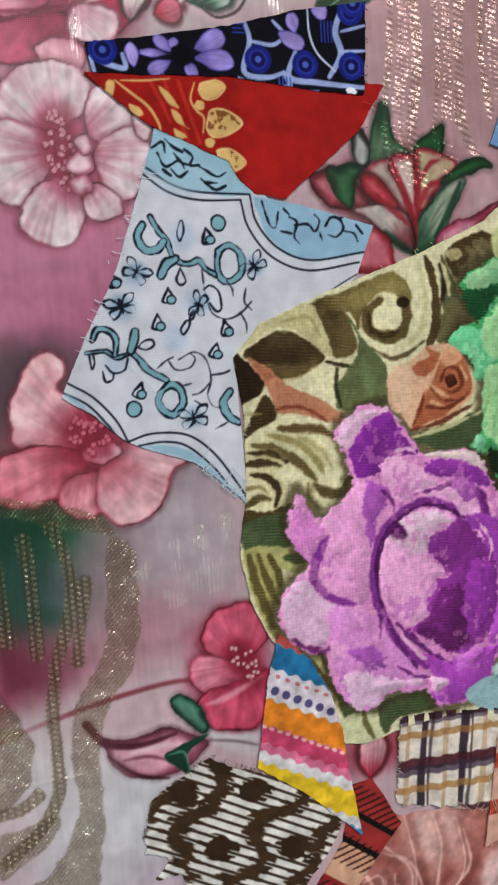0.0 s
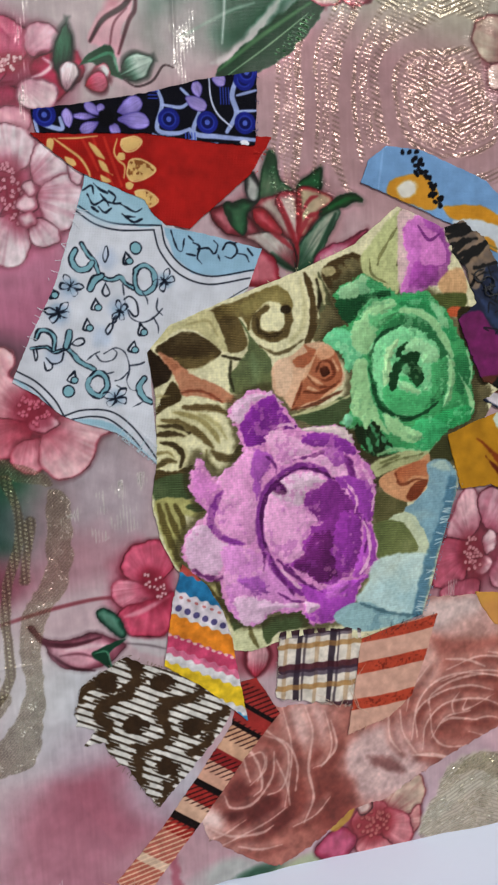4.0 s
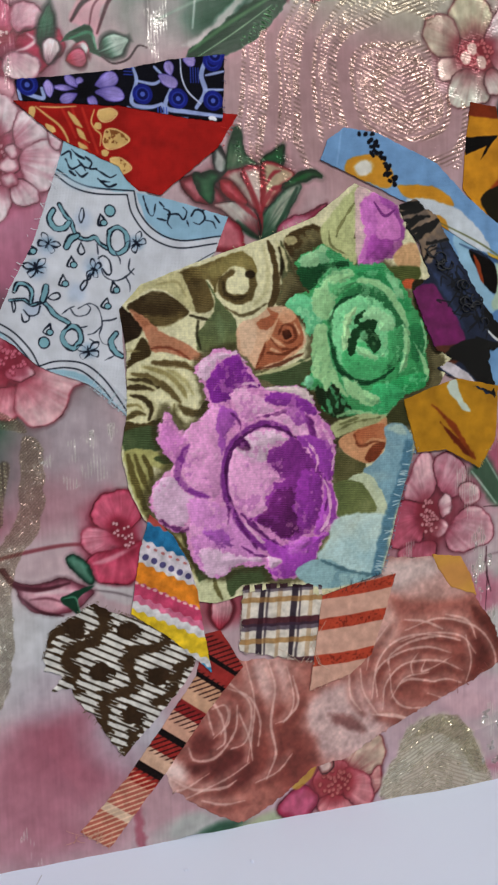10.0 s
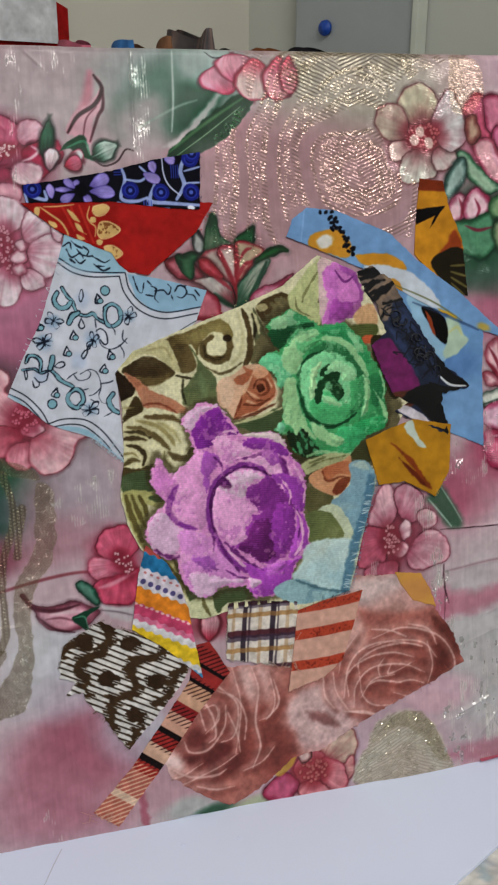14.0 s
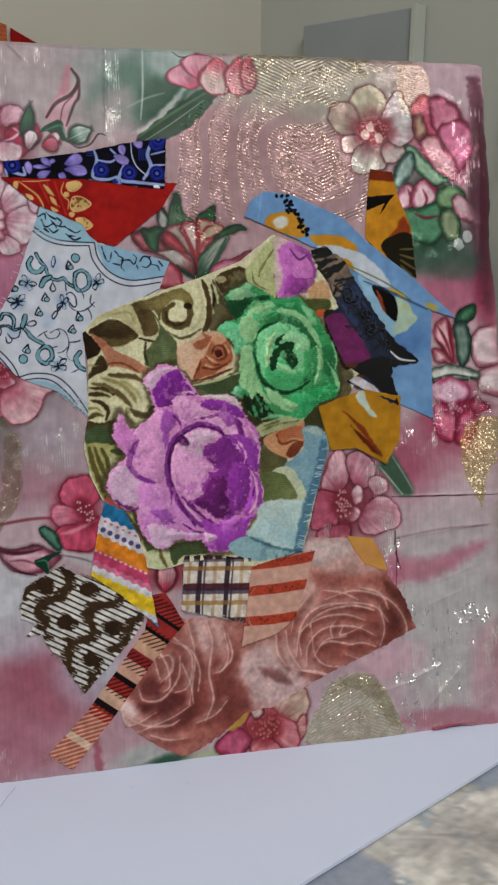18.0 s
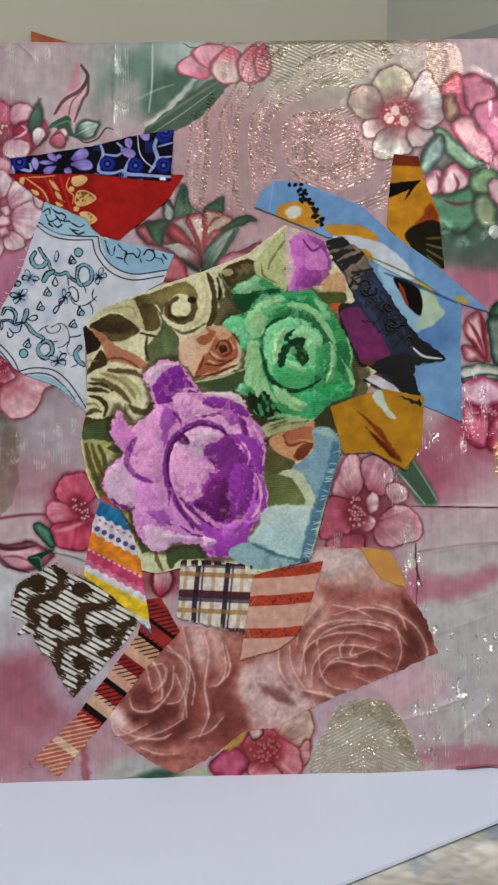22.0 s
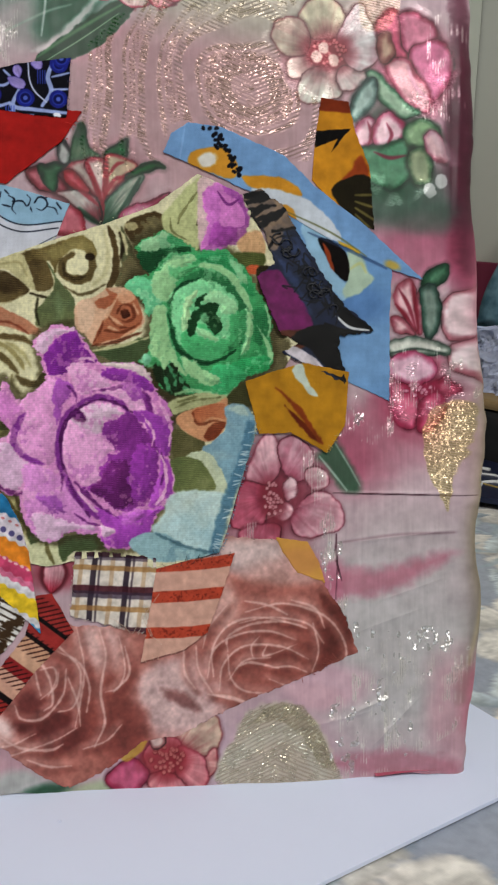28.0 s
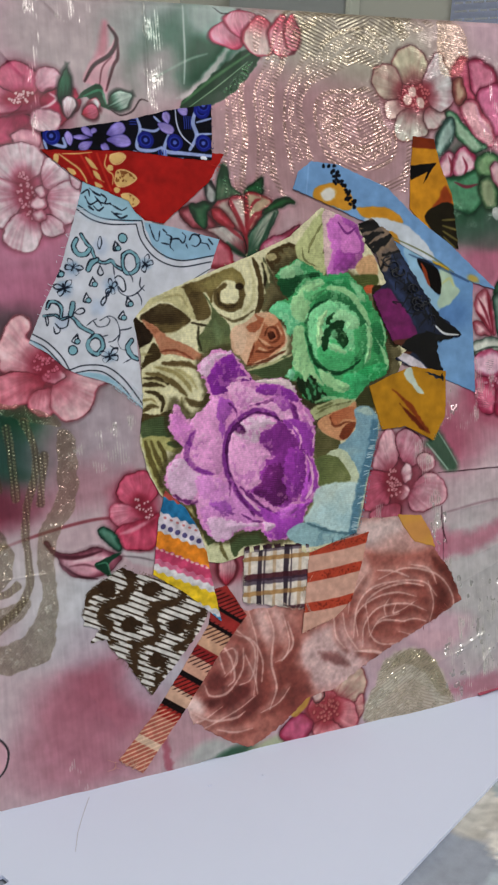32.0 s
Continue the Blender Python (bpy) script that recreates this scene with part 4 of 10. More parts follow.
    deep([(14.47, 29.59), (14.66, 30.76), (14.92, 31.11), (15.05, 30.59), (15.17, 30.00), (15.68, 29.54), (15.01, 29.08), (14.39, 29.00)], (124, 138, 118), (30, 92, 60), depth=0.35, base=(14.94, 31.09), halo=0.3)
    deep([(16.12, 29.81), (16.92, 30.52), (16.96, 30.08), (16.78, 29.72), (16.30, 29.53)], (62, 116, 84), (28, 84, 56), depth=0.2, halo=0.3)
    deep([(14.27, 29.08), (15.12, 29.41), (15.22, 28.74), (15.67, 27.88), (15.06, 28.23), (14.37, 28.66)], (190, 168, 164), (176, 74, 90), depth=0.3, halo=0.2)
    deep([(15.12, 29.37), (15.92, 29.45), (15.96, 28.47), (15.88, 27.62), (15.43, 28.48)], (204, 178, 176), (178, 60, 82), depth=0.3, halo=0.2)
    deep([(16.02, 29.66), (16.83, 29.66), (17.45, 29.27), (16.79, 28.72), (16.03, 27.96)], (190, 168, 150), (170, 52, 74), depth=0.3, halo=0.2)
    deep([(14.05, 28.90), (14.49, 28.87), (14.98, 28.40), (15.18, 28.01), (14.78, 27.88), (14.27, 28.37)], (196, 106, 118), (160, 42, 64), depth=0.3)
    deep([(13.77, 27.94), (14.45, 28.00), (15.17, 27.82), (15.57, 27.45), (15.74, 26.85), (15.70, 26.46), (15.16, 26.78), (14.72, 27.20), (14.23, 27.63)], (198, 184, 182), (150, 84, 94), depth=0.35, base=(15.69, 26.51))
    s.line([(14.74, 27.21), (15.21, 26.79), (15.67, 26.51)], 0.28, (52, 94, 72), 0.7, soft=0.08)
    deep([(15.81, 27.17), (16.12, 27.70), (16.77, 28.29), (17.52, 28.84), (17.60, 28.58), (17.25, 27.98), (16.76, 27.17), (16.52, 26.83), (15.81, 26.44)], (184, 182, 172), (66, 106, 86), depth=0.3, base=(15.73, 26.51))
    s.line([(17.57, 28.71), (17.11, 27.85), (16.53, 27.00)], 0.22, (30, 84, 60), 0.75, soft=0.06)
    s.line([(15.97, 26.76), (16.56, 27.69), (17.23, 28.37)], 0.08, (110, 124, 112), 0.6, soft=0.05)
    deep([(17.02, 28.78), (17.54, 29.24), (17.92, 29.48), (18.38, 29.53), (18.75, 29.23), (18.29, 29.11), (17.76, 28.98)], (48, 118, 76), (22, 80, 50), depth=0.22, halo=0.3)
    for pts, wide in (([(15.81, 27.45), (15.47, 28.39), (15.16, 29.34)], 0.24), ([(15.85, 27.53), (15.99, 28.73), (15.99, 29.70)], 0.26), ([(15.89, 27.70), (16.33, 28.55), (16.97, 28.84)], 0.2), ([(15.73, 27.28), (15.04, 27.89), (14.37, 28.49)], 0.22), ([(15.79, 26.68), (15.80, 27.28), (15.87, 27.62)], 0.26), ([(16.07, 28.73), (16.45, 29.28), (16.82, 29.44)], 0.14)):
        s.line(pts, wide, (168, 40, 62), 0.75, 0.8, soft=0.06, wobble=0.02)
    s.line([(15.73, 26.42), (15.79, 27.02), (15.65, 27.54)], 0.1, (60, 44, 48), 0.7)
    deep([(13.75, 26.73), (14.22, 27.33), (14.75, 26.96), (15.07, 26.35), (14.95, 26.01), (13.71, 26.05)], (206, 134, 146), (168, 64, 88), depth=0.35)
    deep([(16.66, 27.00), (17.18, 27.38), (17.97, 27.56), (18.89, 28.01), (18.10, 27.32), (17.43, 26.81), (16.69, 26.61)], (206, 150, 170), (180, 92, 120), depth=0.35, halo=0.2)
    # pale flower and pink flower at the upper right
    c = (26.58, 34.96)
    b(c, 1.9, 1.6, (164, 84, 92), 0.9)
    for pts, inner in (([(25.16, 36.52), (25.63, 37.43), (26.49, 37.65), (27.23, 37.12), (27.31, 36.24), (26.61, 35.64), (25.61, 35.73)], (188, 176, 154)), ([(23.95, 35.66), (24.18, 36.27), (25.05, 36.47), (25.64, 35.67), (25.32, 34.77), (24.46, 34.92)], (186, 168, 154)), ([(24.57, 34.08), (24.80, 34.66), (25.60, 34.65), (25.77, 34.21), (25.31, 33.75), (24.76, 33.70)], (204, 176, 170)), ([(25.24, 32.74), (25.45, 33.78), (26.17, 34.12), (27.03, 34.00), (27.19, 33.04), (26.73, 32.72), (25.87, 32.53)], (190, 182, 174)), ([(27.02, 33.88), (27.54, 34.34), (28.20, 34.11), (28.34, 33.58), (27.73, 33.15), (27.16, 33.30)], (196, 180, 178)), ([(27.02, 35.78), (27.57, 36.82), (28.21, 37.26), (28.66, 36.52), (29.07, 35.64), (28.92, 34.59), (28.17, 34.16), (27.46, 34.61), (27.18, 35.22)], (196, 186, 188))):
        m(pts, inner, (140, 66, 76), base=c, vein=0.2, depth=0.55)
    s.stamens(c, 0.95, 0.6, 40, (206, 128, 130), (160, 46, 66), 0, 0.1)
    for q in ((26.02, 34.74), (26.84, 34.58), (26.36, 35.15)):
        s.blob(q, 0.26, 0.3, (206, 168, 162), 0.9, 0, 0.4)
    c = (30.98, 34.25)
    b(c, 1.7, 2.2, (172, 70, 102), 0.9)
    b((29.76, 30.68), 1.7, 2.2, (96, 104, 96), 0.85)
    b((29.40, 29.40), 1.9, 2.0, (58, 108, 82), 0.9)
    for pts, inner, rim in (
        ([(28.95, 36.32),(29.57, 37.10),(30.30, 36.89),(30.61, 35.77),(30.37, 34.61),(29.68, 34.86),(29.13, 35.49)], (196, 96, 124), (150, 40, 74)),
        ([(30.10, 36.85),(30.77, 37.09),(31.64, 36.59),(31.96, 35.86),(31.06, 35.20),(30.33, 35.38)], (200, 120, 146), (152, 46, 84)),
        ([(30.79, 35.26),(31.95, 35.70),(32.68, 35.00),(32.44, 33.55),(31.68, 32.77),(31.09, 33.47),(30.71, 34.49)], (202, 112, 148), (150, 40, 82)),
        ([(29.43, 34.54),(30.38, 34.81),(31.03, 34.01),(31.62, 33.06),(31.46, 32.25),(30.59, 32.50),(29.94, 33.33)], (206, 150, 160), (160, 48, 84)),
        ([(29.06, 35.68),(29.54, 35.95),(29.85, 34.96),(29.37, 34.54),(29.05, 35.04)], (186, 150, 134), (136, 62, 68)),
        ([(28.62, 34.01),(29.41, 33.67),(30.52, 32.56),(31.05, 32.18),(30.11, 31.98),(29.12, 32.80)], (150, 172, 150), (52, 94, 70)),
        ([(27.58, 32.15),(28.31, 33.50),(28.88, 33.70),(28.68, 32.54),(27.93, 31.77)], (148, 166, 160), (58, 86, 80)),
        ([(27.82, 31.19),(28.43, 31.90),(28.89, 31.58),(28.80, 30.78),(28.06, 30.49)], (202, 164, 174), (140, 52, 84)),
        ([(28.68, 31.26),(29.27, 32.10),(29.97, 31.98),(30.39, 31.27),(29.94, 30.56),(29.06, 30.40)], (210, 172, 182), (154, 38, 80)),
        ([(27.92, 30.24),(29.06, 30.50),(30.48, 30.82),(30.64, 29.34),(29.75, 28.44),(28.52, 28.96)], (96, 146, 116), (34, 94, 64)),
        ([(30.36, 31.27),(31.11, 31.83),(32.05, 31.28),(32.15, 30.25),(31.24, 30.25),(30.54, 30.57)], (132, 160, 122), (50, 94, 62)),
        ([(30.53, 30.31),(31.48, 30.38),(31.58, 29.02),(30.76, 28.76)], (140, 152, 122), (48, 90, 60)),
        ([(31.29, 30.96),(31.98, 31.28),(32.42, 29.93),(31.74, 30.12)], (198, 160, 166), (128, 60, 80)),
    ):
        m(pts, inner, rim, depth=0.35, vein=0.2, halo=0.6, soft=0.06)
    s.line([(30.50, 34.42),(30.88, 33.46),(31.48, 32.89)], 0.2, (214, 150, 172), 0.8, 0.6, soft=0.06)
    for pts in ([(29.43, 31.65),(29.68, 31.11),(29.47, 30.63)], [(28.49, 31.71),(28.68, 31.10),(28.53, 30.56)], [(28.79, 30.24),(29.55, 29.98),(30.39, 30.12)]):
        s.line(pts, 0.18, (150, 40, 74), 0.7, 0.8, soft=0.06)
    for q in ((31.57, 28.44), (32.12, 28.89)):
        s.blob(q, 0.3, 0.36, (196, 196, 196), 0.7, edge=0.3)
    s.blob((30.45, 27.26), 2.6, 0.9, (84, 116, 100), 0.55)
    s.line([(31.67, 31.26), (32.39, 30.36), (32.67, 29.76)], 0.5, (196, 166, 176), 0.6, soft=0.15)
    s.line([(32.77, 38.13), (32.98, 34.53), (32.73, 31.55), (32.98, 28.57), (33.06, 24.59)], 0.7, (124, 66, 88), 0.6, 0.3, soft=0.2, wobble=0.08)
    # lily and flower by the right-hand side
    b((30.81, 18.68), 1.8, 1.9, (184, 80, 112), 0.9)
    for pts, inner, rim in (
        ([(32.10, 22.47), (32.43, 23.21), (33.00, 23.64), (33.54, 23.80), (33.67, 21.64), (32.82, 21.16), (32.26, 21.59)], (216, 184, 190), (160, 88, 104)),
        ([(32.36, 20.48), (32.82, 21.08), (33.50, 21.30), (33.63, 19.26), (32.79, 19.60)], (218, 188, 194), (160, 88, 104)),
        ([(29.74, 23.20), (30.18, 23.97), (30.63, 24.11), (30.90, 23.22), (31.02, 22.05), (30.62, 21.60), (30.21, 22.34)], (212, 166, 174), (156, 64, 86)),
        ([(29.67, 22.23), (30.29, 22.12), (30.76, 21.49), (30.00, 21.61)], (210, 170, 176), (150, 64, 84)),
        ([(30.87, 23.22), (31.16, 23.51), (31.26, 22.51), (31.13, 21.54), (30.91, 21.66)], (206, 158, 168), (150, 66, 86)),
        ([(31.14, 23.91), (31.60, 24.50), (32.37, 24.81), (32.22, 24.18), (31.50, 23.73)], (98, 136, 112), (46, 84, 66)),
        ([(31.13, 23.62), (31.73, 23.79), (32.05, 22.79), (31.81, 21.59), (31.35, 21.31), (31.12, 22.48)], (132, 146, 138), (56, 84, 76)),
        ([(29.54, 20.93), (30.84, 21.26), (31.97, 20.94), (32.44, 20.62), (31.11, 20.46), (29.98, 20.33)], (190, 186, 180), (84, 94, 88)),
        ([(29.53, 20.07), (30.55, 20.52), (31.56, 20.23), (31.86, 19.61), (31.09, 19.04), (30.11, 19.19)], (216, 164, 184), (176, 66, 106)),
        ([(31.66, 19.07), (32.37, 19.38), (32.69, 18.78), (32.07, 18.42)], (202, 100, 128), (158, 46, 84)),
        ([(29.49, 18.80), (29.97, 19.11), (30.81, 18.82), (30.96, 17.69), (30.67, 16.93), (29.80, 17.22)], (212, 110, 140), (166, 46, 90)),
        ([(31.05, 18.22), (31.93, 18.53), (32.26, 17.79), (31.49, 16.92), (30.92, 16.93)], (206, 96, 130), (158, 40, 82)),
    ):
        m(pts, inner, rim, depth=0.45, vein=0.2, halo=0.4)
    for pts in ([(29.97, 23.66), (30.47, 22.80), (30.85, 21.66)], [(29.79, 22.92), (30.35, 22.29), (30.90, 21.49)], [(30.66, 23.94), (30.81, 22.80), (30.96, 21.54)]):
        s.line(pts, 0.2, (156, 46, 74), 0.75, 0.8, soft=0.05)
    s.line([(29.56, 20.53), (30.84, 20.75), (32.30, 20.51)], 0.12, (70, 84, 78), 0.7, 0.5, soft=0.05)
    s.stamens((30.95, 18.76), 0.8, 0.3, 24, (214, 150, 170), (170, 50, 92), 8, 0.1)
    # flower by the yellow scrap
    c = (23.75, 13.69)
    b(c, 2.4, 2.4, (164, 80, 100), 0.9)
    for pts, inner, rim in (([(22.68, 15.18), (23.21, 16.49), (23.83, 16.61), (24.13, 15.62), (23.93, 14.67), (23.30, 14.32), (22.57, 14.53)], (206, 160, 170), (160, 72, 96)), ([(21.89, 13.12), (22.28, 14.31), (23.15, 14.26), (23.61, 13.78), (23.37, 12.73), (22.95, 12.20), (21.90, 12.29)], (186, 100, 122), (152, 56, 82)), ([(22.15, 11.99), (23.10, 12.35), (24.02, 12.25), (23.85, 11.51), (22.49, 11.52)], (190, 110, 130), (152, 58, 84)), ([(24.08, 16.16), (24.84, 16.50), (25.60, 15.77), (25.58, 14.66), (24.79, 14.46), (24.20, 15.05)], (200, 150, 164), (156, 64, 90)), ([(25.24, 14.71), (25.71, 15.08), (26.34, 14.83), (26.45, 14.17), (25.68, 13.94)], (208, 168, 176), (156, 66, 90)), ([(24.71, 12.56), (25.22, 13.49), (25.99, 13.85), (26.93, 13.32), (27.16, 12.58), (26.75, 11.90), (25.48, 11.74), (24.79, 11.98)], (208, 164, 174), (156, 62, 88)), ([(23.85, 12.92), (24.31, 13.31), (24.69, 12.86), (24.29, 12.55)], (208, 166, 174), (160, 74, 96)), ([(24.24, 14.13), (24.64, 14.50), (24.89, 13.80), (24.47, 13.54)], (208, 170, 178), (160, 74, 96))):
        m(pts, inner, rim, base=c, vein=0.3)
    s.stamens((23.75, 13.45), 0.42, 0.9, 40, (208, 150, 158), (158, 66, 84), 8, 0.1)
    s.shape([(25.86, 15.57), (26.73, 16.28), (27.16, 15.85), (28.07, 13.98), (27.14, 13.91), (26.29, 15.13)], (88, 122, 100), 0.25, 0.05, 0.85)
    s.line([(26.01, 15.57), (26.72, 14.70), (27.35, 13.91)], 0.09, (176, 190, 180), 0.8, 0.4, soft=0.04)
    s.line([(26.73, 16.28), (27.44, 15.13), (28.00, 14.12)], 0.07, (166, 182, 172), 0.7, 0.4, soft=0.04)
    s.line([(26.83, 11.83), (26.82, 10.69), (27.09, 9.55)], 0.1, (112, 62, 80), 0.8, 0.5)
    # half flower at the bottom rim
    c = (18.76, 1.22)
    b(c, 1.6, 1.4, (168, 80, 92), 0.9)
    m([(18.42, 2.50), (19.76, 3.20), (20.90, 3.22), (21.15, 2.24), (20.47, 1.41), (19.15, 1.83)], (196, 172, 156), (164, 72, 84), base=c)
    m([(20.42, 1.24), (20.88, 1.63), (20.69, 0.46), (19.87, 0.21), (19.49, 1.08)], (200, 150, 146), (158, 56, 74), base=c)
    for pts in ([(17.47, 1.46), (18.26, 2.24), (19.20, 2.04), (19.16, 0.96), (18.19, 0.39)], [(19.16, 1.87), (20.28, 1.30), (20.41, -0.04), (19.45, -0.04), (19.02, 0.81)], [(17.61, 0.53), (18.74, 0.68), (19.48, -0.23), (18.33, -0.46)]):
        m(pts, (206, 136, 142), (170, 68, 86), base=c, depth=0.5)
    m([(15.77, 0.44), (16.97, 1.37), (17.74, 0.65), (16.93, -0.33)], (190, 96, 126), (164, 56, 92), depth=0.4)
    s.stamens((18.58, 1.25), 0.9, 0.7, 40, (200, 128, 124), (166, 56, 68), 0, 0.11)
    m([(17.74, 2.66), (18.28, 2.74), (18.48, 2.17), (17.98, 1.90)], (196, 160, 156), (150, 80, 84), depth=0.2, halo=0.2)
    s.shape([(16.45, 1.64), (17.18, 2.22), (17.72, 2.30), (17.34, 1.66), (16.69, 1.24)], (196, 152, 72), 0.06, 0.04, 0.8)
    s.shape([(15.90, 1.21), (16.13, 1.70), (16.55, 1.89), (16.29, 1.41)], (40, 28, 32), 0.05, 0.04, 0.8)
    s.shape([(21.31, -0.17), (20.97, 0.81), (21.77, 2.13), (22.56, 3.45), (24.10, 3.78), (25.45, 3.16), (26.21, 1.91), (26.81, 0.49), (26.75, -0.54), (24.95, -0.68)], (200, 190, 172), 0.2, 0.1, 0.8)
    s.line([(21.73, 1.04), (22.90, 2.02), (24.26, 2.34), (25.41, 1.49), (25.97, 0.26)], 0.8, (200, 192, 180), 0.7, 0.2, soft=0.15)
    b((25.67, 4.05), 1.4, 0.6, (208, 170, 180), 0.8, -15)
    # pink print showing between the scraps
    b((13.60, 10.31), 1.4, 0.9, (176, 90, 108), 0.9)
    p((13.27, 9.25), (13.50, 10.88), 1.2, (186, 70, 96), (206, 150, 160), (130, 40, 60))
    # the printed outlines are crisp and deep
    s.crisp(0.25, 0.28)
    s.crisp(1.8, 0.12)
    # ---- metal yarn, and glints of the satin painted in ----
    wave = lambda v, period: np.sin(6.2832 * v / period)
    rib = lambda x, y: (0.5 + 0.5 * wave(x * 0.35 + y * 1.6, 0.2), 0 * x)

    def mesh(x, y):
        """An open net of gold yarn over the ground."""
        m = ramp01(0.35 + 0.9 * wave(x, 0.14) * wave(y + 0.1 * x, 0.15) + 0.9 * clouds(x, y, 0.3, 96))
        return m, 1 - m

    # broken silver streaks, used for glints laid into the dye
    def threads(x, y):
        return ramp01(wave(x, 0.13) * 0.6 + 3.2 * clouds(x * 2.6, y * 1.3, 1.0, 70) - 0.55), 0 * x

    cx, cy = (23.08, 33.57)

    def brocade(x, y):
        """Bands that run round a medallion: plain satin, slanted silver dashes, close gold weave."""
        u, v = x - cx + 1.5 * clouds(x, y, 5.0, 80, 2), y - cy + 1.5 * clouds(x, y, 5.0, 83, 2)
        r = ((np.abs(u) / 0.95) ** 2.6 + (np.abs(v) / 1.2) ** 2.6) ** (1 / 2.6)
        f = (r / 2.1 + 0.25 * clouds(x, y, 3.0, 85, 2)) % 1.0
        dashed = ramp01((f - 0.24) * 14) * ramp01((0.52 - f) * 14) + ramp01((f - 0.80) * 14) * ramp01((0.98 - f) * 14)
        woven = ramp01((f - 0.50) * 14) * ramp01((0.80 - f) * 14)
        core = ramp01((2.2 - r) * 1.2)
        side = np.where(u < 0, 1.0, -1.0)
        row = wave(y + 0.42 * side * x + 0.04 * clouds(x, y, 0.6, 88), 0.20)
        broken = ramp01(0.75 + 1.6 * clouds(x, y, 0.35, 89))
        fine = wave(y + 0.3 * x, 0.17) * (0.6 + 0.4 * wave(x, 0.19))
        m = dashed * ramp01(0.45 + 1.2 * row) * broken + woven * ramp01(0.15 + 0.8 * fine + 0.8 * clouds(x, y, 0.25, 90)) + 0.7 * core * ramp01(0.1 + 0.9 * row + clouds(x, y, 0.25, 91))
        gap = dashed * ramp01(0.25 - 1.1 * row) + 0.6 * woven * ramp01(0.3 - fine) + 0.4 * core * ramp01(0.2 - row)
        return np.clip(m, 0, 1), np.clip(gap, 0, 1)

    def twill(x, y):
        """Close slanted rows of dull gold."""
        row = wave(y + 0.45 * x * np.where(clouds(x, y, 2.5, 98, 1) > 0, 1, -1) + 0.05 * clouds(x, y, 0.5, 99), 0.2)
        m = ramp01(0.35 + row) * ramp01(0.7 + 1.8 * clouds(x, y, 0.3, 71))
        return m, ramp01(0.25 - row)

    def column(x, y):
        """Short slanted dashes in pairs."""
        m = ramp01(0.3 + 1.3 * wave(y + 0.5 * x, 0.17)) * ramp01(0.6 + 1.4 * wave(x + 0.03, 0.21))
        return m, 1 - m

    s.lurex([(14.69, 33.87), (16.24, 36.01), (17.34, 36.79), (18.24, 38.81), (20.73, 39.56), (29.52, 39.53), (26.44, 38.20), (24.32, 36.29), (24.53, 33.42), (26.00, 32.65), (25.47, 29.70), (22.68, 30.77), (19.30, 31.54), (18.38, 29.48), (17.06, 30.76), (15.89, 28.73), (15.32, 30.76), (14.71, 31.76)], brocade, (218, 196, 156), 0.9, 0.32, dark=0.42)
    s.lurex([(16.90, 38.74), (17.72, 39.27), (20.16, 39.16), (19.80, 37.14), (17.33, 36.54)], brocade, (206, 182, 152), 0.5, 0.25, dark=0.25)
    s.lurex([(19.03, 38.35), (21.85, 39.63), (26.48, 39.50), (24.64, 37.34), (22.36, 38.01), (20.06, 36.65)], twill, (190, 180, 148), 0.45, 0.4, dark=0.5)
    for q, wide, high, tone in (((3.67, 10.16), 1.5, 2.4, (206, 202, 206)), ((2.51, 12.17), 1.0, 1.6, (200, 194, 198)), ((3.01, 7.92), 2.0, 1.4, (196, 188, 196)), ((1.00, 24.33), 1.1, 1.5, (194, 158, 172)), ((0.71, 14.86), 0.9, 1.2, (204, 194, 200)), ((1.06, 27.34), 0.9, 2.0, (206, 146, 168))):
        b(q, wide, high, tone, 0.55)
    gold = (204, 188, 146)
    for area in ([(1.10, 21.60), (1.31, 22.83), (1.69, 22.56), (1.95, 21.20), (2.09, 20.24), (1.33, 20.24), (1.08, 20.67)], [(5.17, 18.44), (5.97, 17.93), (5.98, 15.85), (5.57, 14.36), (4.99, 13.59), (4.50, 12.34), (4.32, 9.25), (3.83, 7.23), (2.81, 6.85), (1.14, 6.82), (1.02, 8.01), (2.62, 8.51), (3.55, 9.91), (3.66, 12.47), (3.86, 13.76), (4.74, 15.01), (5.01, 16.81)], [(1.00, 13.04), (2.36, 13.07), (2.40, 11.64), (1.83, 11.02), (1.12, 10.97)], [(1.26, 9.95), (2.24, 10.13), (2.97, 10.35), (3.02, 9.82), (2.15, 9.11), (1.24, 8.67)], [(0.94, 15.21), (1.50, 14.47), (2.32, 13.01), (1.06, 13.03)], [(1.48, 20.23), (3.84, 19.70), (5.22, 19.09), (5.26, 18.59), (3.79, 19.09), (1.51, 19.75)]):
        s.lurex(area, mesh, gold, 0.85, 0.42, dark=0.5)
    for pts in ([(1.32, 20.16), (1.16, 18.59), (1.11, 16.66), (1.07, 15.19)], [(1.79, 19.48), (1.94, 17.69), (2.08, 15.71)], [(2.75, 18.88), (2.85, 17.25), (2.86, 15.19)], [(3.56, 19.11), (3.97, 17.76), (3.92, 16.45), (3.36, 14.87), (3.14, 13.22), (3.16, 11.18), (2.46, 9.92), (1.34, 9.08)], [(4.45, 17.38), (4.15, 15.76), (3.99, 14.78)], [(1.13, 10.66), (1.96, 10.69), (2.61, 11.10)]):
        p2 = curve(pts)
        way = np.gradient(p2, axis=0)
        side = np.stack([way[:, 1], -way[:, 0]], 1) / np.hypot(way[:, 0], way[:, 1])[:, None] * 0.19
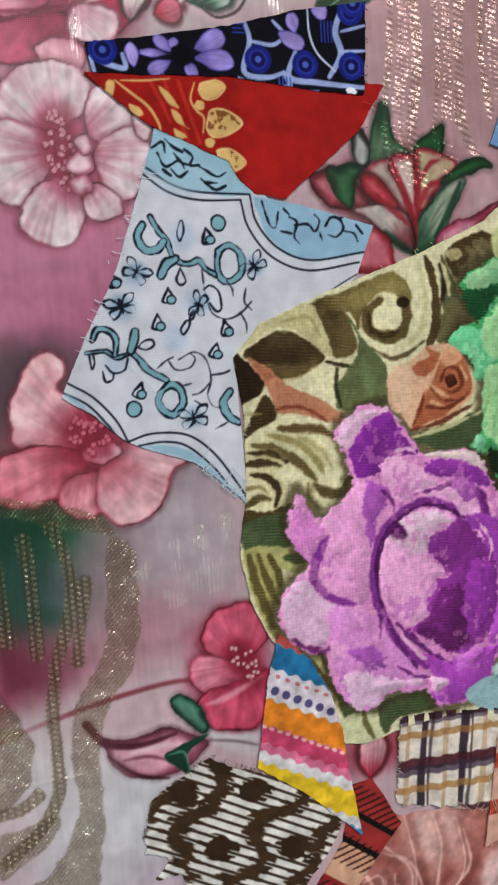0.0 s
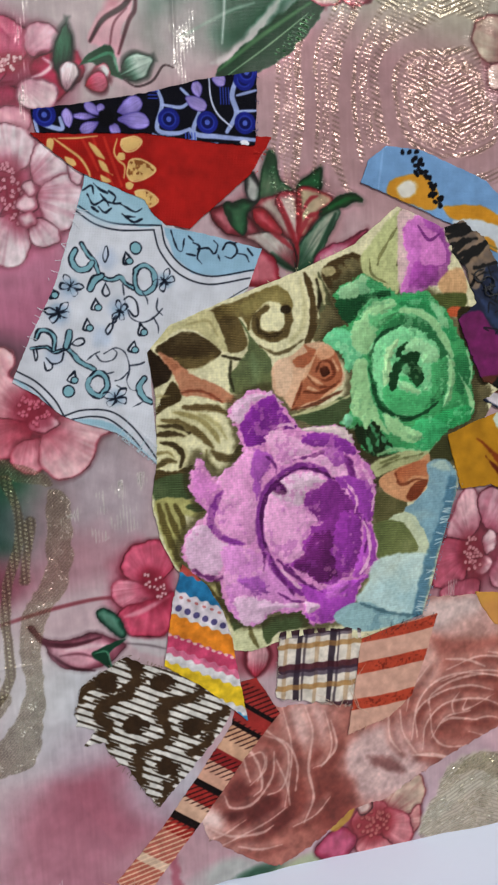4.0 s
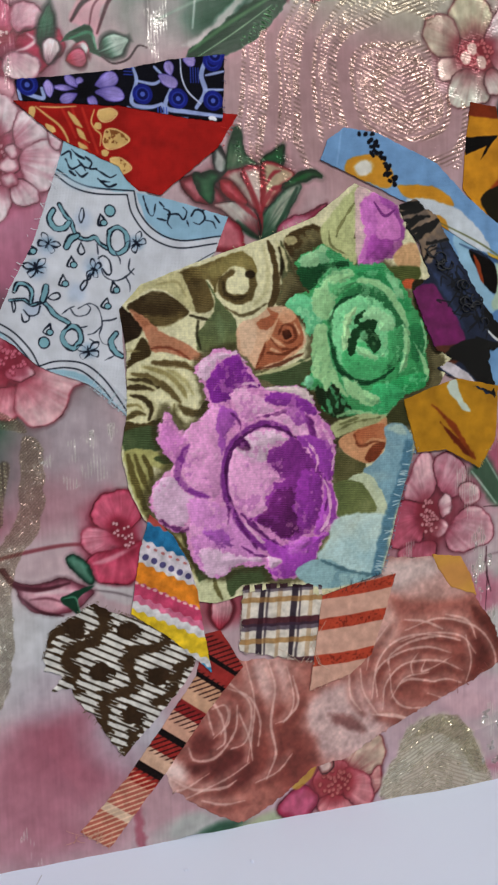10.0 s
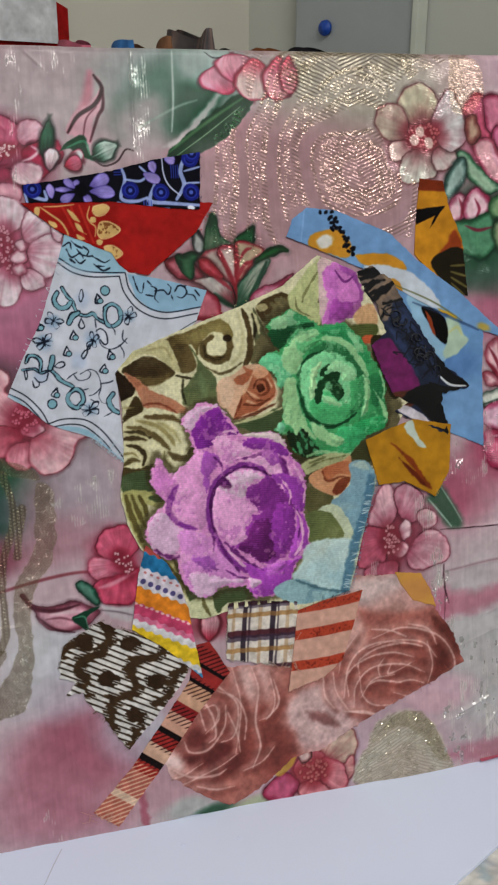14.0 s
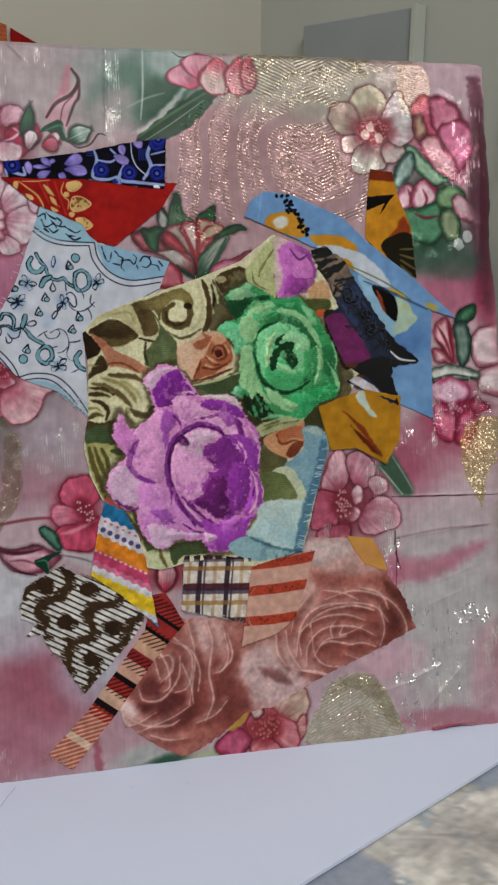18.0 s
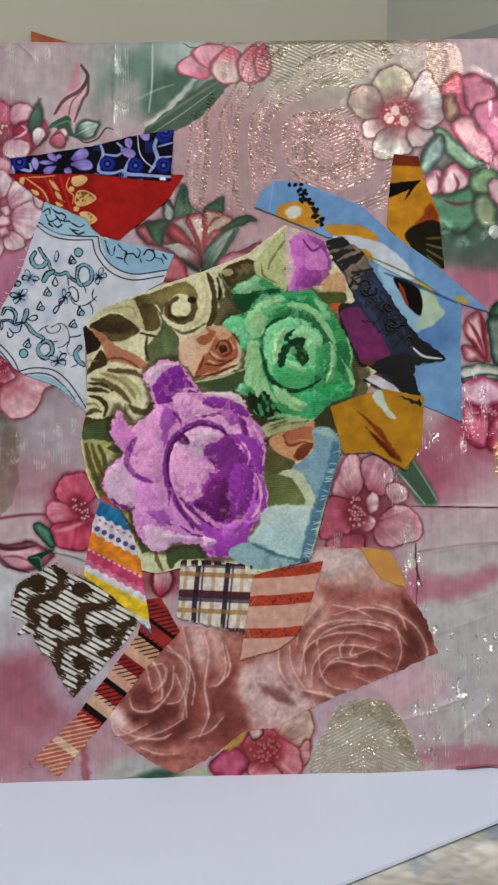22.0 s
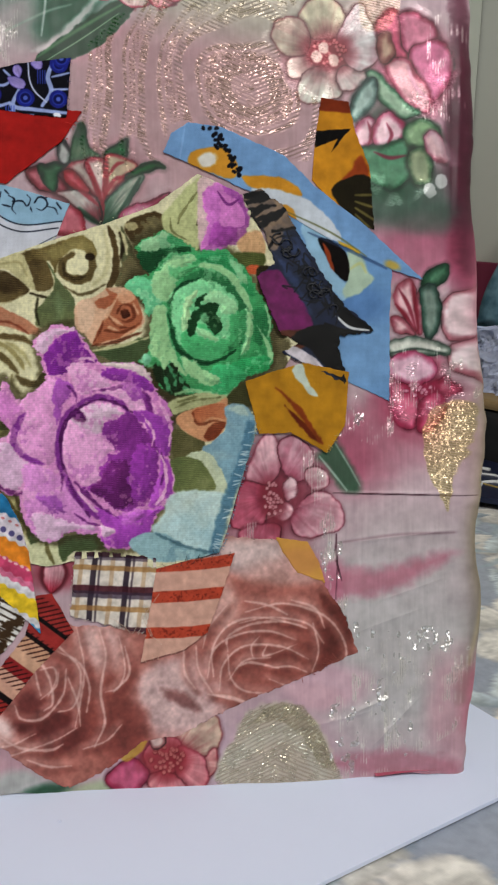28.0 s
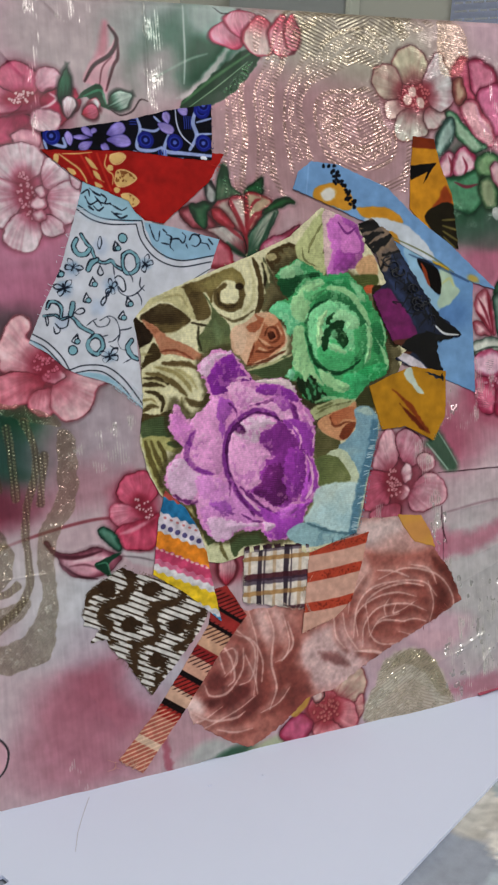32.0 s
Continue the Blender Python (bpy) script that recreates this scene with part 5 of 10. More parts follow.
        s.lurex([*(p2 + side)[::3], *(p2 - side)[::-3]], column, gold, 0.9, 0.6, wobble=0.03, dark=0.55)
    s.lurex([(21.31, -0.17), (20.97, 0.81), (21.77, 2.13), (22.56, 3.45), (24.10, 3.78), (25.45, 3.16), (26.21, 1.91), (26.81, 0.49), (26.75, -0.54), (24.95, -0.68)], twill, (222, 212, 182), 0.95, 0.45, dark=0.3)
    s.lurex([(22.35, 2.76), (24.11, 3.82), (25.45, 3.19), (26.21, 1.91), (26.81, 0.49), (25.98, 0.64), (25.03, 2.11), (23.89, 2.86)], mesh, (214, 204, 160), 0.95, 0.45, dark=0.25)
    s.lurex([(31.17, 16.28), (31.50, 17.69), (32.21, 18.19), (32.94, 18.02), (32.85, 15.99), (32.65, 14.30), (32.38, 12.85), (31.86, 13.69), (31.34, 14.81)], lambda x, y: (0.4 + 0.6 * rib(x, y)[0], 0 * x), (206, 188, 122), 0.7, 0.8)
    s.lurex([(23.93, 38.84), (28.27, 39.15), (31.17, 37.29), (33.03, 36.02), (32.50, 32.87), (31.87, 31.81), (31.72, 28.70), (29.95, 27.64), (28.67, 28.31), (27.52, 31.34), (26.13, 32.64), (24.03, 33.56), (23.43, 35.84)], lambda x, y: (rib(x, y)[0] * ramp01(0.4 + 2.2 * clouds(x, y, 1.3, 95)), 0 * x), (200, 194, 188), 0.6, 0.2)
    s.lurex([(28.27, 39.15), (30.09, 38.25), (29.61, 36.18), (28.14, 36.44)], rib, (206, 172, 110), 0.8, 0.4)
    s.lurex([(14.50, 30.26), (15.19, 30.76), (15.96, 30.25), (17.03, 30.08), (17.55, 29.40), (17.14, 28.46), (15.97, 28.56), (15.08, 28.74), (14.42, 29.59)], brocade, (200, 182, 150), 0.6, 0.12, dark=0.1)
    s.lurex([(29.52, 20.17), (31.83, 20.30), (32.81, 18.99), (32.37, 17.98), (29.77, 17.28)], lambda x, y: (rib(x, y)[0] * ramp01(0.2 + 2.4 * clouds(x, y, 0.9, 97)), 0 * x), SILVER, 0.75, 0.3)
    # silver tint and metal in streaks, painting glints along folds of the satin
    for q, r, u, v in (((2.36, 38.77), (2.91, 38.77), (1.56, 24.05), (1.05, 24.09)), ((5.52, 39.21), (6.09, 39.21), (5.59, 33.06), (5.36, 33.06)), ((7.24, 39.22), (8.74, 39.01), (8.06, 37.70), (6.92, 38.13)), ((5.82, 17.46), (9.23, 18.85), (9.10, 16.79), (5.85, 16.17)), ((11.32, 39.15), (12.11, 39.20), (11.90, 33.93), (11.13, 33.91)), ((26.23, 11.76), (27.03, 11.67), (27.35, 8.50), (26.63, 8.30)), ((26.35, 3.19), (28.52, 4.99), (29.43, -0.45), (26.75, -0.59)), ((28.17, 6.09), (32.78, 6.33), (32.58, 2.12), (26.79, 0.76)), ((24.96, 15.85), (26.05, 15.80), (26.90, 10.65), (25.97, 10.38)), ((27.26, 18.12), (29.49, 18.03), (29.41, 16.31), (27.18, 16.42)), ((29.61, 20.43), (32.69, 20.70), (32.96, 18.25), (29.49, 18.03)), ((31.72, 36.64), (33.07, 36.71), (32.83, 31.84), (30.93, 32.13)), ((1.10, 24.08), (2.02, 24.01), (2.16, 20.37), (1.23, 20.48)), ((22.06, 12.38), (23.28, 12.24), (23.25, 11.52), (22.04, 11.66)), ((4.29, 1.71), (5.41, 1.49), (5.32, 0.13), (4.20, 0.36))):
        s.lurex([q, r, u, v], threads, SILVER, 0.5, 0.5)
    # pale, metallic flecks painted in as glints on the slack cloth at the right
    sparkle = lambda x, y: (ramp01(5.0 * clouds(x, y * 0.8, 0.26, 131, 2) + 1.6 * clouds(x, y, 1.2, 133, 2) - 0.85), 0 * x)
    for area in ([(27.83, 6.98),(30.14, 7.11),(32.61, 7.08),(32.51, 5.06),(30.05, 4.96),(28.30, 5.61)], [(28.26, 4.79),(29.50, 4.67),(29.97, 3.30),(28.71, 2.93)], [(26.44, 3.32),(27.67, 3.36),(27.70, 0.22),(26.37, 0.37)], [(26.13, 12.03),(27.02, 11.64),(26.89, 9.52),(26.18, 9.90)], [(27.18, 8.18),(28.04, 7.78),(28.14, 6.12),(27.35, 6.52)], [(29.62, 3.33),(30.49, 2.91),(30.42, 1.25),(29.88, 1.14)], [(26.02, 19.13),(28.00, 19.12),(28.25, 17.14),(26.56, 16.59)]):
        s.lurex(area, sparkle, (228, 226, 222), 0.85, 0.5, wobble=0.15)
    s.blob((33.9, 13), 0.8, 7.5, (168, 154, 124), 0.9)
    s.blob((33.6, 3.5), 0.8, 2.0, (206, 120, 142), 0.8)
    s.blob((33.8, 24), 0.7, 3.5, (206, 130, 150), 0.8)
    # woven unevenness of the dye
    grey = s.rgb.mean(-1, keepdims=True)
    s.rgb = grey + 0.96 * (s.rgb - grey)
    s.rgb *= (0.97 + 0.05 * clouds(s.x, s.y, 0.5, 20) + 0.04 * clouds(s.x * 6, s.y * 0.5, 0.6, 25))[..., None]
    return s


sheet("satin_ground_cloth", satin_ground(), SATIN, panel, thick=0.0, wrap=True, label="pink and mauve floral satin with gold lurex brocade")

# ---- the scraps, from the lowest layer up ----
THREAD = {}


def frays(parent, a, b, count, length, rgb, high, seed, spread=0.5):
    """Loose threads along a cut edge from a to b (cm), standing out to the edge's right-hand side."""
    rng = np.random.default_rng(seed)
    a, b = np.array(a), np.array(b)
    e = (b - a) / math.hypot(*(b - a))
    out = np.array([e[1], -e[0]])
    bm = bmesh.new()
    for _ in range(count):
        q = a + (b - a) * rng.random() - 0.08 * out
        way = out + spread * rng.normal(size=2)
        n = length * (0.4 + 0.8 * rng.random())
        bend, rise = rng.normal() * 0.3, 0.02 + 0.1 * rng.random()
        pts = []
        for s in (0.0, 0.35, 0.7, 1.0):
            p = q + n * s * way + bend * n * s * s * e
            pts.append((p[0] / 100 - 0.1435, -(float(ground_relief(p[0], p[1])) + 0.45 * high + 0.03 + rise * s) / 100, p[1] / 100))
        tube(bm, pts, 0.00013, 4, 0.6)
    if rgb not in THREAD:
        THREAD[rgb] = plain("thread_%d" % len(THREAD), tuple(float(v) for v in linear(np.array(rgb) / 255)), 0.8, vary=0.2, scale=300)
    part("frayed_threads", bm, THREAD[rgb], parent)


def cut(ring, step, rgb):
    p = np.array(ring)
    return Dye(*(p.min(0) - 0.15), *(p.max(0) + 0.15), step, rgb)


# brown rose chiffon
ring = [(14.03, 7.81), (17.71, 7.49), (20.68, 7.64), (21.38, 11.83), (25.12, 11.51), (26.27, 9.39), (27.27, 7.76), (27.82, 6.08), (25.10, 4.91), (21.77, 3.71), (19.28, 2.44), (17.49, 2.17), (15.68, 0.90), (14.07, 0.11), (12.56, 0.86), (10.77, 2.40), (10.50, 3.29), (11.95, 5.00)]
s = cut(ring, 0.04, (176, 112, 102))
s.blob((12.75, 4.58), 2.4, 3.2, (158, 92, 84), 0.9)
s.blob((13.49, 2.75), 2.0, 1.2, (112, 48, 44), 0.95, 20)
s.blob((12.65, 2.62), 1.6, 0.9, (126, 60, 54), 0.8)
s.blob((15.83, 4.06), 1.4, 2.2, (150, 82, 72), 0.9)
s.blob((15.66, 6.66), 1.2, 1.2, (206, 160, 154), 0.8)
s.blob((16.31, 1.95), 1.6, 1.4, (150, 78, 70), 0.9)
s.blob((11.78, 1.93), 1.2, 0.8, (196, 146, 136), 0.8)
s.blob((14.54, 1.12), 1.6, 0.9, (178, 112, 100), 0.8)
s.blob((10.88, 2.94), 0.7, 0.7, (222, 200, 196), 0.8)
s.blob((23.42, 6.96), 4.4, 3.4, (172, 104, 94), 0.9)
s.blob((23.71, 6.02), 1.8, 1.4, (150, 84, 74), 0.8)
s.blob((26.60, 7.10), 1.0, 1.6, (122, 58, 50), 0.9, -30)
s.blob((21.82, 5.42), 1.5, 1.6, (164, 98, 88), 0.9)
s.blob((22.62, 10.87), 2.2, 0.9, (196, 172, 170), 0.95)
s.blob((24.45, 10.06), 2.0, 0.6, (190, 150, 144), 0.8)
s.blob((19.35, 4.05), 1.9, 1.9, (204, 172, 172), 0.95)
s.blob((18.94, 5.00), 1.3, 0.9, (200, 158, 154), 0.8)
s.blob((19.96, 4.24), 0.7, 0.3, (140, 84, 80), 0.7, -35)
s.blob((21.17, 8.45), 0.8, 1.2, (198, 160, 152), 0.8)
s.shape([(17.36, 4.32), (17.68, 5.50), (18.59, 5.89), (19.32, 5.95), (19.99, 4.60), (20.70, 3.76), (20.49, 3.08), (19.20, 2.94), (17.93, 2.98)], (190, 158, 156), 0.3, 0.1, 0.9)
s.shape([(18.36, 4.68), (19.44, 4.42), (20.23, 3.66), (19.95, 3.53), (18.88, 4.07)], (120, 70, 68), 0.2, 0.1, 0.7)
s.shape([(25.99, 8.94), (26.95, 8.09), (27.47, 6.54), (26.72, 5.27), (25.86, 5.45), (26.37, 7.07)], (124, 62, 54), 0.25, 0.1, 0.85)
s.shape([(11.79, 4.57), (12.63, 4.76), (13.60, 3.91), (14.40, 2.72), (13.50, 2.01), (12.18, 2.61), (11.56, 3.58)], (118, 56, 52), 0.35, 0.1, 0.8)
s.shape([(15.84, 3.87), (17.44, 3.95), (17.73, 2.48), (16.64, 1.97), (15.78, 2.48)], (134, 70, 62), 0.35, 0.1, 0.7)
s.shape([(14.46, 7.56), (16.01, 7.50), (16.13, 6.27), (15.25, 6.06)], (200, 164, 160), 0.35, 0.1, 0.6)
swirls = (([(21.53, 6.32), (21.56, 7.04), (22.70, 7.59), (24.22, 7.64), (25.36, 7.30)], 0.12), ([(20.84, 5.18), (20.80, 6.43), (21.58, 7.57), (23.08, 7.89), (25.17, 7.42)], 0.10), ([(19.99, 4.60), (19.48, 5.39), (19.43, 6.46)], 0.12), ([(22.07, 5.61), (22.64, 5.76), (23.96, 5.45)], 0.13), ([(21.53, 6.15), (21.68, 5.05), (22.41, 4.39), (24.12, 4.29), (25.30, 4.84)], 0.10), ([(22.36, 8.70), (23.48, 8.46), (24.42, 7.98)], 0.13), ([(24.63, 8.67), (25.78, 8.24), (26.24, 7.27)], 0.11), ([(23.42, 6.58), (23.22, 6.07), (23.79, 6.17), (24.86, 6.55)], 0.08), ([(20.54, 4.33), (21.65, 4.15), (22.58, 3.81)], 0.14), ([(23.06, 7.00), (22.66, 6.51), (22.74, 5.96)], 0.08), ([(25.66, 7.53), (25.92, 6.22), (25.50, 4.99)], 0.08), ([(20.34, 6.50), (20.65, 7.52), (21.61, 8.63)], 0.08),
          ([(11.60, 4.17), (11.89, 3.52), (12.90, 3.51), (13.80, 4.57), (13.95, 5.75)], 0.12), ([(13.57, 6.58), (14.56, 6.00), (15.02, 4.88), (14.88, 3.69)], 0.12), ([(12.77, 5.77), (13.36, 5.84), (13.50, 5.31), (13.12, 4.51)], 0.10), ([(15.49, 7.57), (15.78, 6.32), (15.53, 4.62), (15.72, 3.19), (15.23, 2.05)], 0.12), ([(16.67, 6.71), (16.88, 5.45), (16.14, 4.61)], 0.12), ([(10.70, 2.88), (11.82, 2.15), (13.16, 1.99), (13.77, 2.23)], 0.14), ([(12.52, 5.81), (12.65, 5.10), (12.79, 4.57)], 0.08), ([(14.02, 5.39), (14.47, 4.11), (14.59, 3.04)], 0.09), ([(12.78, 4.40), (13.48, 4.97), (13.60, 5.63)], 0.07), ([(14.71, 1.97), (15.77, 2.30), (16.51, 3.05)], 0.08), ([(12.12, 1.58), (13.12, 1.21), (14.15, 1.19)], 0.10))
swirls += (([(11.01, 6.72), (12.15, 6.64), (13.08, 5.61), (13.33, 4.25), (12.92, 3.85)], 0.11), ([(12.47, 7.88), (13.59, 6.83), (14.52, 5.84), (14.58, 4.77), (14.22, 3.93), (13.58, 3.78)], 0.10), ([(8.50, 4.85), (9.16, 5.19), (9.29, 3.99), (10.03, 3.91), (10.62, 4.52)], 0.10), ([(14.42, 7.75), (14.78, 5.85), (14.61, 4.29), (14.34, 3.01)], 0.09), ([(16.41, 7.18), (16.67, 5.68), (16.36, 4.79), (15.75, 4.60)], 0.08), ([(8.22, 3.48), (9.41, 2.60), (11.16, 2.26), (12.53, 2.79)], 0.11), ([(11.13, 1.74), (13.24, 2.36), (14.44, 2.99)], 0.09), ([(10.38, 5.80), (10.95, 6.06), (11.33, 5.64)], 0.08))
swirls += (([(20.55, 5.13), (20.88, 6.45), (22.07, 7.13), (23.56, 7.22), (24.82, 6.76)], 0.10), ([(21.11, 4.49), (21.32, 5.73), (22.35, 6.56), (24.14, 6.46), (25.42, 5.82)], 0.11), ([(21.56, 4.97), (22.33, 5.85), (23.59, 5.96)], 0.08), ([(20.02, 6.64), (20.15, 5.47), (20.87, 4.25)], 0.10), ([(22.39, 8.18), (24.19, 8.52), (26.02, 7.99), (27.00, 7.01), (27.26, 5.83), (26.33, 5.08)], 0.11), ([(23.50, 4.94), (25.01, 4.41), (26.33, 5.11)], 0.08), ([(20.81, 4.29), (22.27, 3.90), (24.13, 3.45)], 0.11), ([(22.08, 7.65), (23.58, 7.88), (25.39, 7.52), (26.18, 6.56)], 0.08), ([(23.66, 5.47), (24.58, 5.50), (25.34, 5.21)], 0.08))
for pts, wide in swirls:
    s.line([(x + 0.14, y - 0.16) for x, y in pts], 0.5, (132, 68, 60), 0.4, 0.5, soft=0.22)
    s.line([(x - 0.10, y + 0.12) for x, y in pts], 0.45, (196, 146, 138), 0.35, 0.5, soft=0.2)
for pts, wide in swirls:
    s.line(pts, wide, (212, 172, 164), 0.7, 0.6, soft=0.045, wobble=0.02)
s.rgb *= (1 + 0.10 * clouds(s.x, s.y, 0.16, 30, 2))[..., None]
grey = s.rgb.mean(-1, keepdims=True)
s.rgb = grey + 0.92 * (s.rgb - grey)
s.rgb *= (1.07 + 0.16 * clouds(s.x, s.y, 0.45, 31))[..., None]
brown = sheet("brown_rose_scrap", s, SHEER, panel, ring, lift=0.05, wobble=0.06, label="sheer dusty-brown rose print scrap")
frays(brown, *[(27.72, 6.34), (24.77, 4.60)], 8, 0.35, (150, 80, 70), 0.06, 3)

ring = [(23.88, 11.71), (25.43, 11.47), (25.98, 10.47), (26.27, 9.48), (24.92, 10.00), (24.23, 10.97)]
s = cut(ring, 0.05, (214, 160, 78))
s.blob((25.09, 10.57), 1.2, 0.6, (206, 146, 90), 0.6)
sheet("orange_corner_scrap", s, SHEER, panel, ring, lift=0.10, label="small faded orange scrap")

# tartan strip
ring = [(12.59, 9.21), (13.33, 9.30), (14.29, 7.49), (12.54, 5.69), (10.49, 3.15), (7.91, 0.20), (6.67, 1.18), (8.76, 3.19), (12.08, 7.35)]
s = cut(ring, 0.03, (196, 140, 120))
ax, ay = np.array((7.29, 0.69)), np.array((13.37, 8.41))
way = (ay - ax) / math.hypot(*(ay - ax))
u = (s.x - ax[0]) * way[0] + (s.y - ax[1]) * way[1]
v = -(s.x - ax[0]) * way[1] + (s.y - ax[1]) * way[0]
long = math.hypot(*(ay - ax))
ends = np.array([0.0, 0.13, 0.17, 0.30, 0.36, 0.395, 0.47, 0.535, 0.565, 0.66, 0.72, 0.79, 0.84, 0.86, 0.93, 0.95, 1.2]) * long
tones = ((190, 112, 96), (206, 176, 156), (190, 112, 98), (176, 52, 44), (44, 26, 26), (206, 168, 146), (176, 58, 52), (40, 24, 26), (206, 160, 140), (164, 50, 52), (206, 164, 138), (204, 158, 130), (36, 22, 24), (172, 62, 58), (36, 22, 24), (172, 62, 58))
for a, b, tone in zip(ends[:-1], ends[1:], tones):
    m = ramp01(0.5 + (u - a) / 0.05) * ramp01(0.5 + (b - u) / 0.05)
    s.lay((slice(None), slice(None)), m, tone)
twill = ramp01(2.2 * np.sin(6.2832 * (u * 1.0 + v * 1.15) / 0.33) - 0.5)
low = ramp01((0.36 * long - u) * 4)
s.lay((slice(None), slice(None)), 0.75 * twill * low, (226, 196, 168))
s.lay((slice(None), slice(None)), 0.7 * twill * (1 - low) * ramp01(np.sin(6.2832 * u / long * 6.2 + 1) * 2 + 1), (64, 30, 32))
s.rgb *= (1 + 0.12 * clouds(s.x, s.y, 0.3, 33))[..., None]
strip_ob = sheet("tartan_strip", s, COTTON, panel, ring, lift=0.10, label="red, black and cream tartan ribbon strip")
frays(strip_ob, *[(7.91, 0.20), (6.67, 1.18)], 14, 0.5, (206, 160, 140), 0.1, 5)
frays(strip_ob, *[(6.72, 1.09), (6.26, 0.77)], 5, 0.7, (206, 150, 130), 0.1, 6)

# brown and white ikat
ring = [(5.54, 9.01), (5.87, 10.15), (7.78, 11.21), (8.32, 10.80), (9.58, 10.25), (12.27, 8.43), (11.67, 7.27), (8.75, 4.27), (7.98, 5.40), (7.52, 6.29), (6.75, 7.09), (6.63, 7.65), (5.61, 7.46), (6.31, 8.10), (5.59, 8.53)]
s = cut(ring, 0.03, (212, 208, 204))
ang = radians(-29)
q = s.x * math.cos(ang) + s.y * math.sin(ang)
r = -s.x * math.sin(ang) + s.y * math.cos(ang)
PITCH_I = 0.29
k_row = np.floor(r / (PITCH_I / 2)).astype(int)
jag = 0.5 * (TABLE[k_row % 256, 11] - 0.5) + 0.12 * (TABLE[np.floor(r / 0.06).astype(int) % 256, 17] - 0.5)
white = ramp01(0.5 + 2.4 * (0.48 + np.sin(6.2832 * r / PITCH_I)))
BARK = (92, 70, 46)
s.lay((slice(None), slice(None)), 1 - white, (92, 74, 58))
# the dark yarn slides a little from row to row, which frays every figure along the stripes
kept = s.x, s.y
s.x, s.y = s.x + jag * math.cos(ang), s.y + jag * math.sin(ang)
for pts in ([(7.68, 11.52), (8.05, 10.69), (8.09, 9.81), (7.22, 9.34), (6.46, 9.06), (6.82, 8.23), (6.82, 7.54)], [(10.84, 9.42), (10.43, 8.93), (9.16, 8.72), (9.22, 8.06), (9.32, 7.35), (8.68, 7.05), (7.90, 6.88), (7.95, 6.17), (8.05, 5.45)], [(12.17, 8.43), (11.64, 7.90), (11.12, 7.47)], [(5.77, 9.75), (6.06, 10.00), (6.44, 10.23)], [(10.28, 6.49), (10.68, 6.63), (11.19, 6.96)], [(8.89, 4.30), (9.13, 4.97), (9.44, 5.32)]):
    s.line(pts, 0.56, BARK, 1, 0.1, soft=0.05)
for q in ((9.13, 9.84), (7.89, 8.16), (10.45, 7.58), (9.10, 6.08), (6.99, 10.14), (8.07, 11.03)):
    s.blob(q, 0.56, 0.42, (84, 62, 40), 1, -27, 0.12, 0.1)
s.x, s.y = kept
s.rgb *= (1 + 0.14 * clouds(s.x, s.y, 0.25, 36))[..., None]
ikat = sheet("ikat_scrap", s, COTTON, panel, ring, lift=0.11, wobble=0.05, label="dark brown and white ikat cotton scrap with ragged edges", curl=0.03)
for a, b, k in (((7.98, 5.40), (6.75, 7.09), 1), ((5.87, 10.15), (5.54, 9.01), 2), ((7.78, 11.21), (6.00, 10.26), 3), ((8.75, 4.27), (7.98, 5.40), 4), ((9.58, 10.25), (7.83, 11.21), 5)):
    frays(ikat, b, a, 14, 0.14, (110, 90, 70), 0.11, 10 + k)

# white cotton with a blue garden print
ring = [(4.19, 22.77), (5.02, 24.44), (6.09, 26.35), (7.31, 29.71), (7.59, 30.60), (10.03, 29.71), (10.84, 28.33), (12.48, 27.96), (14.30, 27.40), (13.66, 25.83), (12.28, 24.70), (9.51, 23.48), (9.60, 19.03), (8.71, 19.93), (8.03, 20.49), (6.26, 21.18), (5.80, 21.48), (5.08, 22.21)]
s = cut(ring, 0.028, (208, 210, 222))
BLUE, INK = (160, 196, 216), (34, 44, 66)
s.shape([(6.90, 29.23), (7.50, 30.52), (10.38, 29.54), (10.31, 28.46), (9.50, 28.39), (8.37, 28.57), (7.55, 28.94)], BLUE, 0.05, 0.03, smooth=False)
s.shape([(10.39, 28.37), (12.49, 28.08), (14.58, 27.43), (13.94, 26.56), (12.58, 26.40), (11.46, 26.56), (10.76, 27.18)], (156, 192, 218), 0.05, 0.03, smooth=False)
for dy in (0, 1):
    o = 14 * dy
    s.line([(7.20, 29.23), (7.88, 28.77), (8.72, 28.53), (10.30, 28.44)] if not dy else [(7.09, 29.04), (7.77, 28.55), (8.70, 28.30), (10.01, 28.28)], 0.065, INK, 0.95, 0.1)
    s.line([(10.30, 28.41), (10.46, 27.61), (11.11, 26.83), (12.20, 26.42), (13.94, 26.60)] if not dy else [(10.00, 28.25), (10.20, 27.45), (10.90, 26.57), (12.08, 26.11), (13.77, 26.29)], 0.065, INK, 0.95, 0.1)
    s.line([(4.42, 23.18), (5.12, 22.71), (5.73, 21.99), (6.06, 21.28)] if not dy else [(4.27, 22.91), (4.94, 22.51), (5.47, 21.89), (5.74, 21.48)], 0.065, INK, 0.95, 0.1)
    s.line([(6.06, 21.33), (6.80, 21.50), (7.83, 21.37), (8.59, 20.78), (9.25, 19.83), (9.63, 19.17)] if not dy else [(6.34, 21.17), (7.12, 21.22), (7.81, 21.03), (8.56, 20.34), (8.97, 19.77)], 0.065, INK, 0.95, 0.1)
    s.line([(12.30, 24.96), (13.10, 25.45), (14.09, 25.85)] if not dy else [(12.11, 25.06), (13.01, 25.58), (13.91, 26.04)], 0.04, INK, 0.8, 0.1)
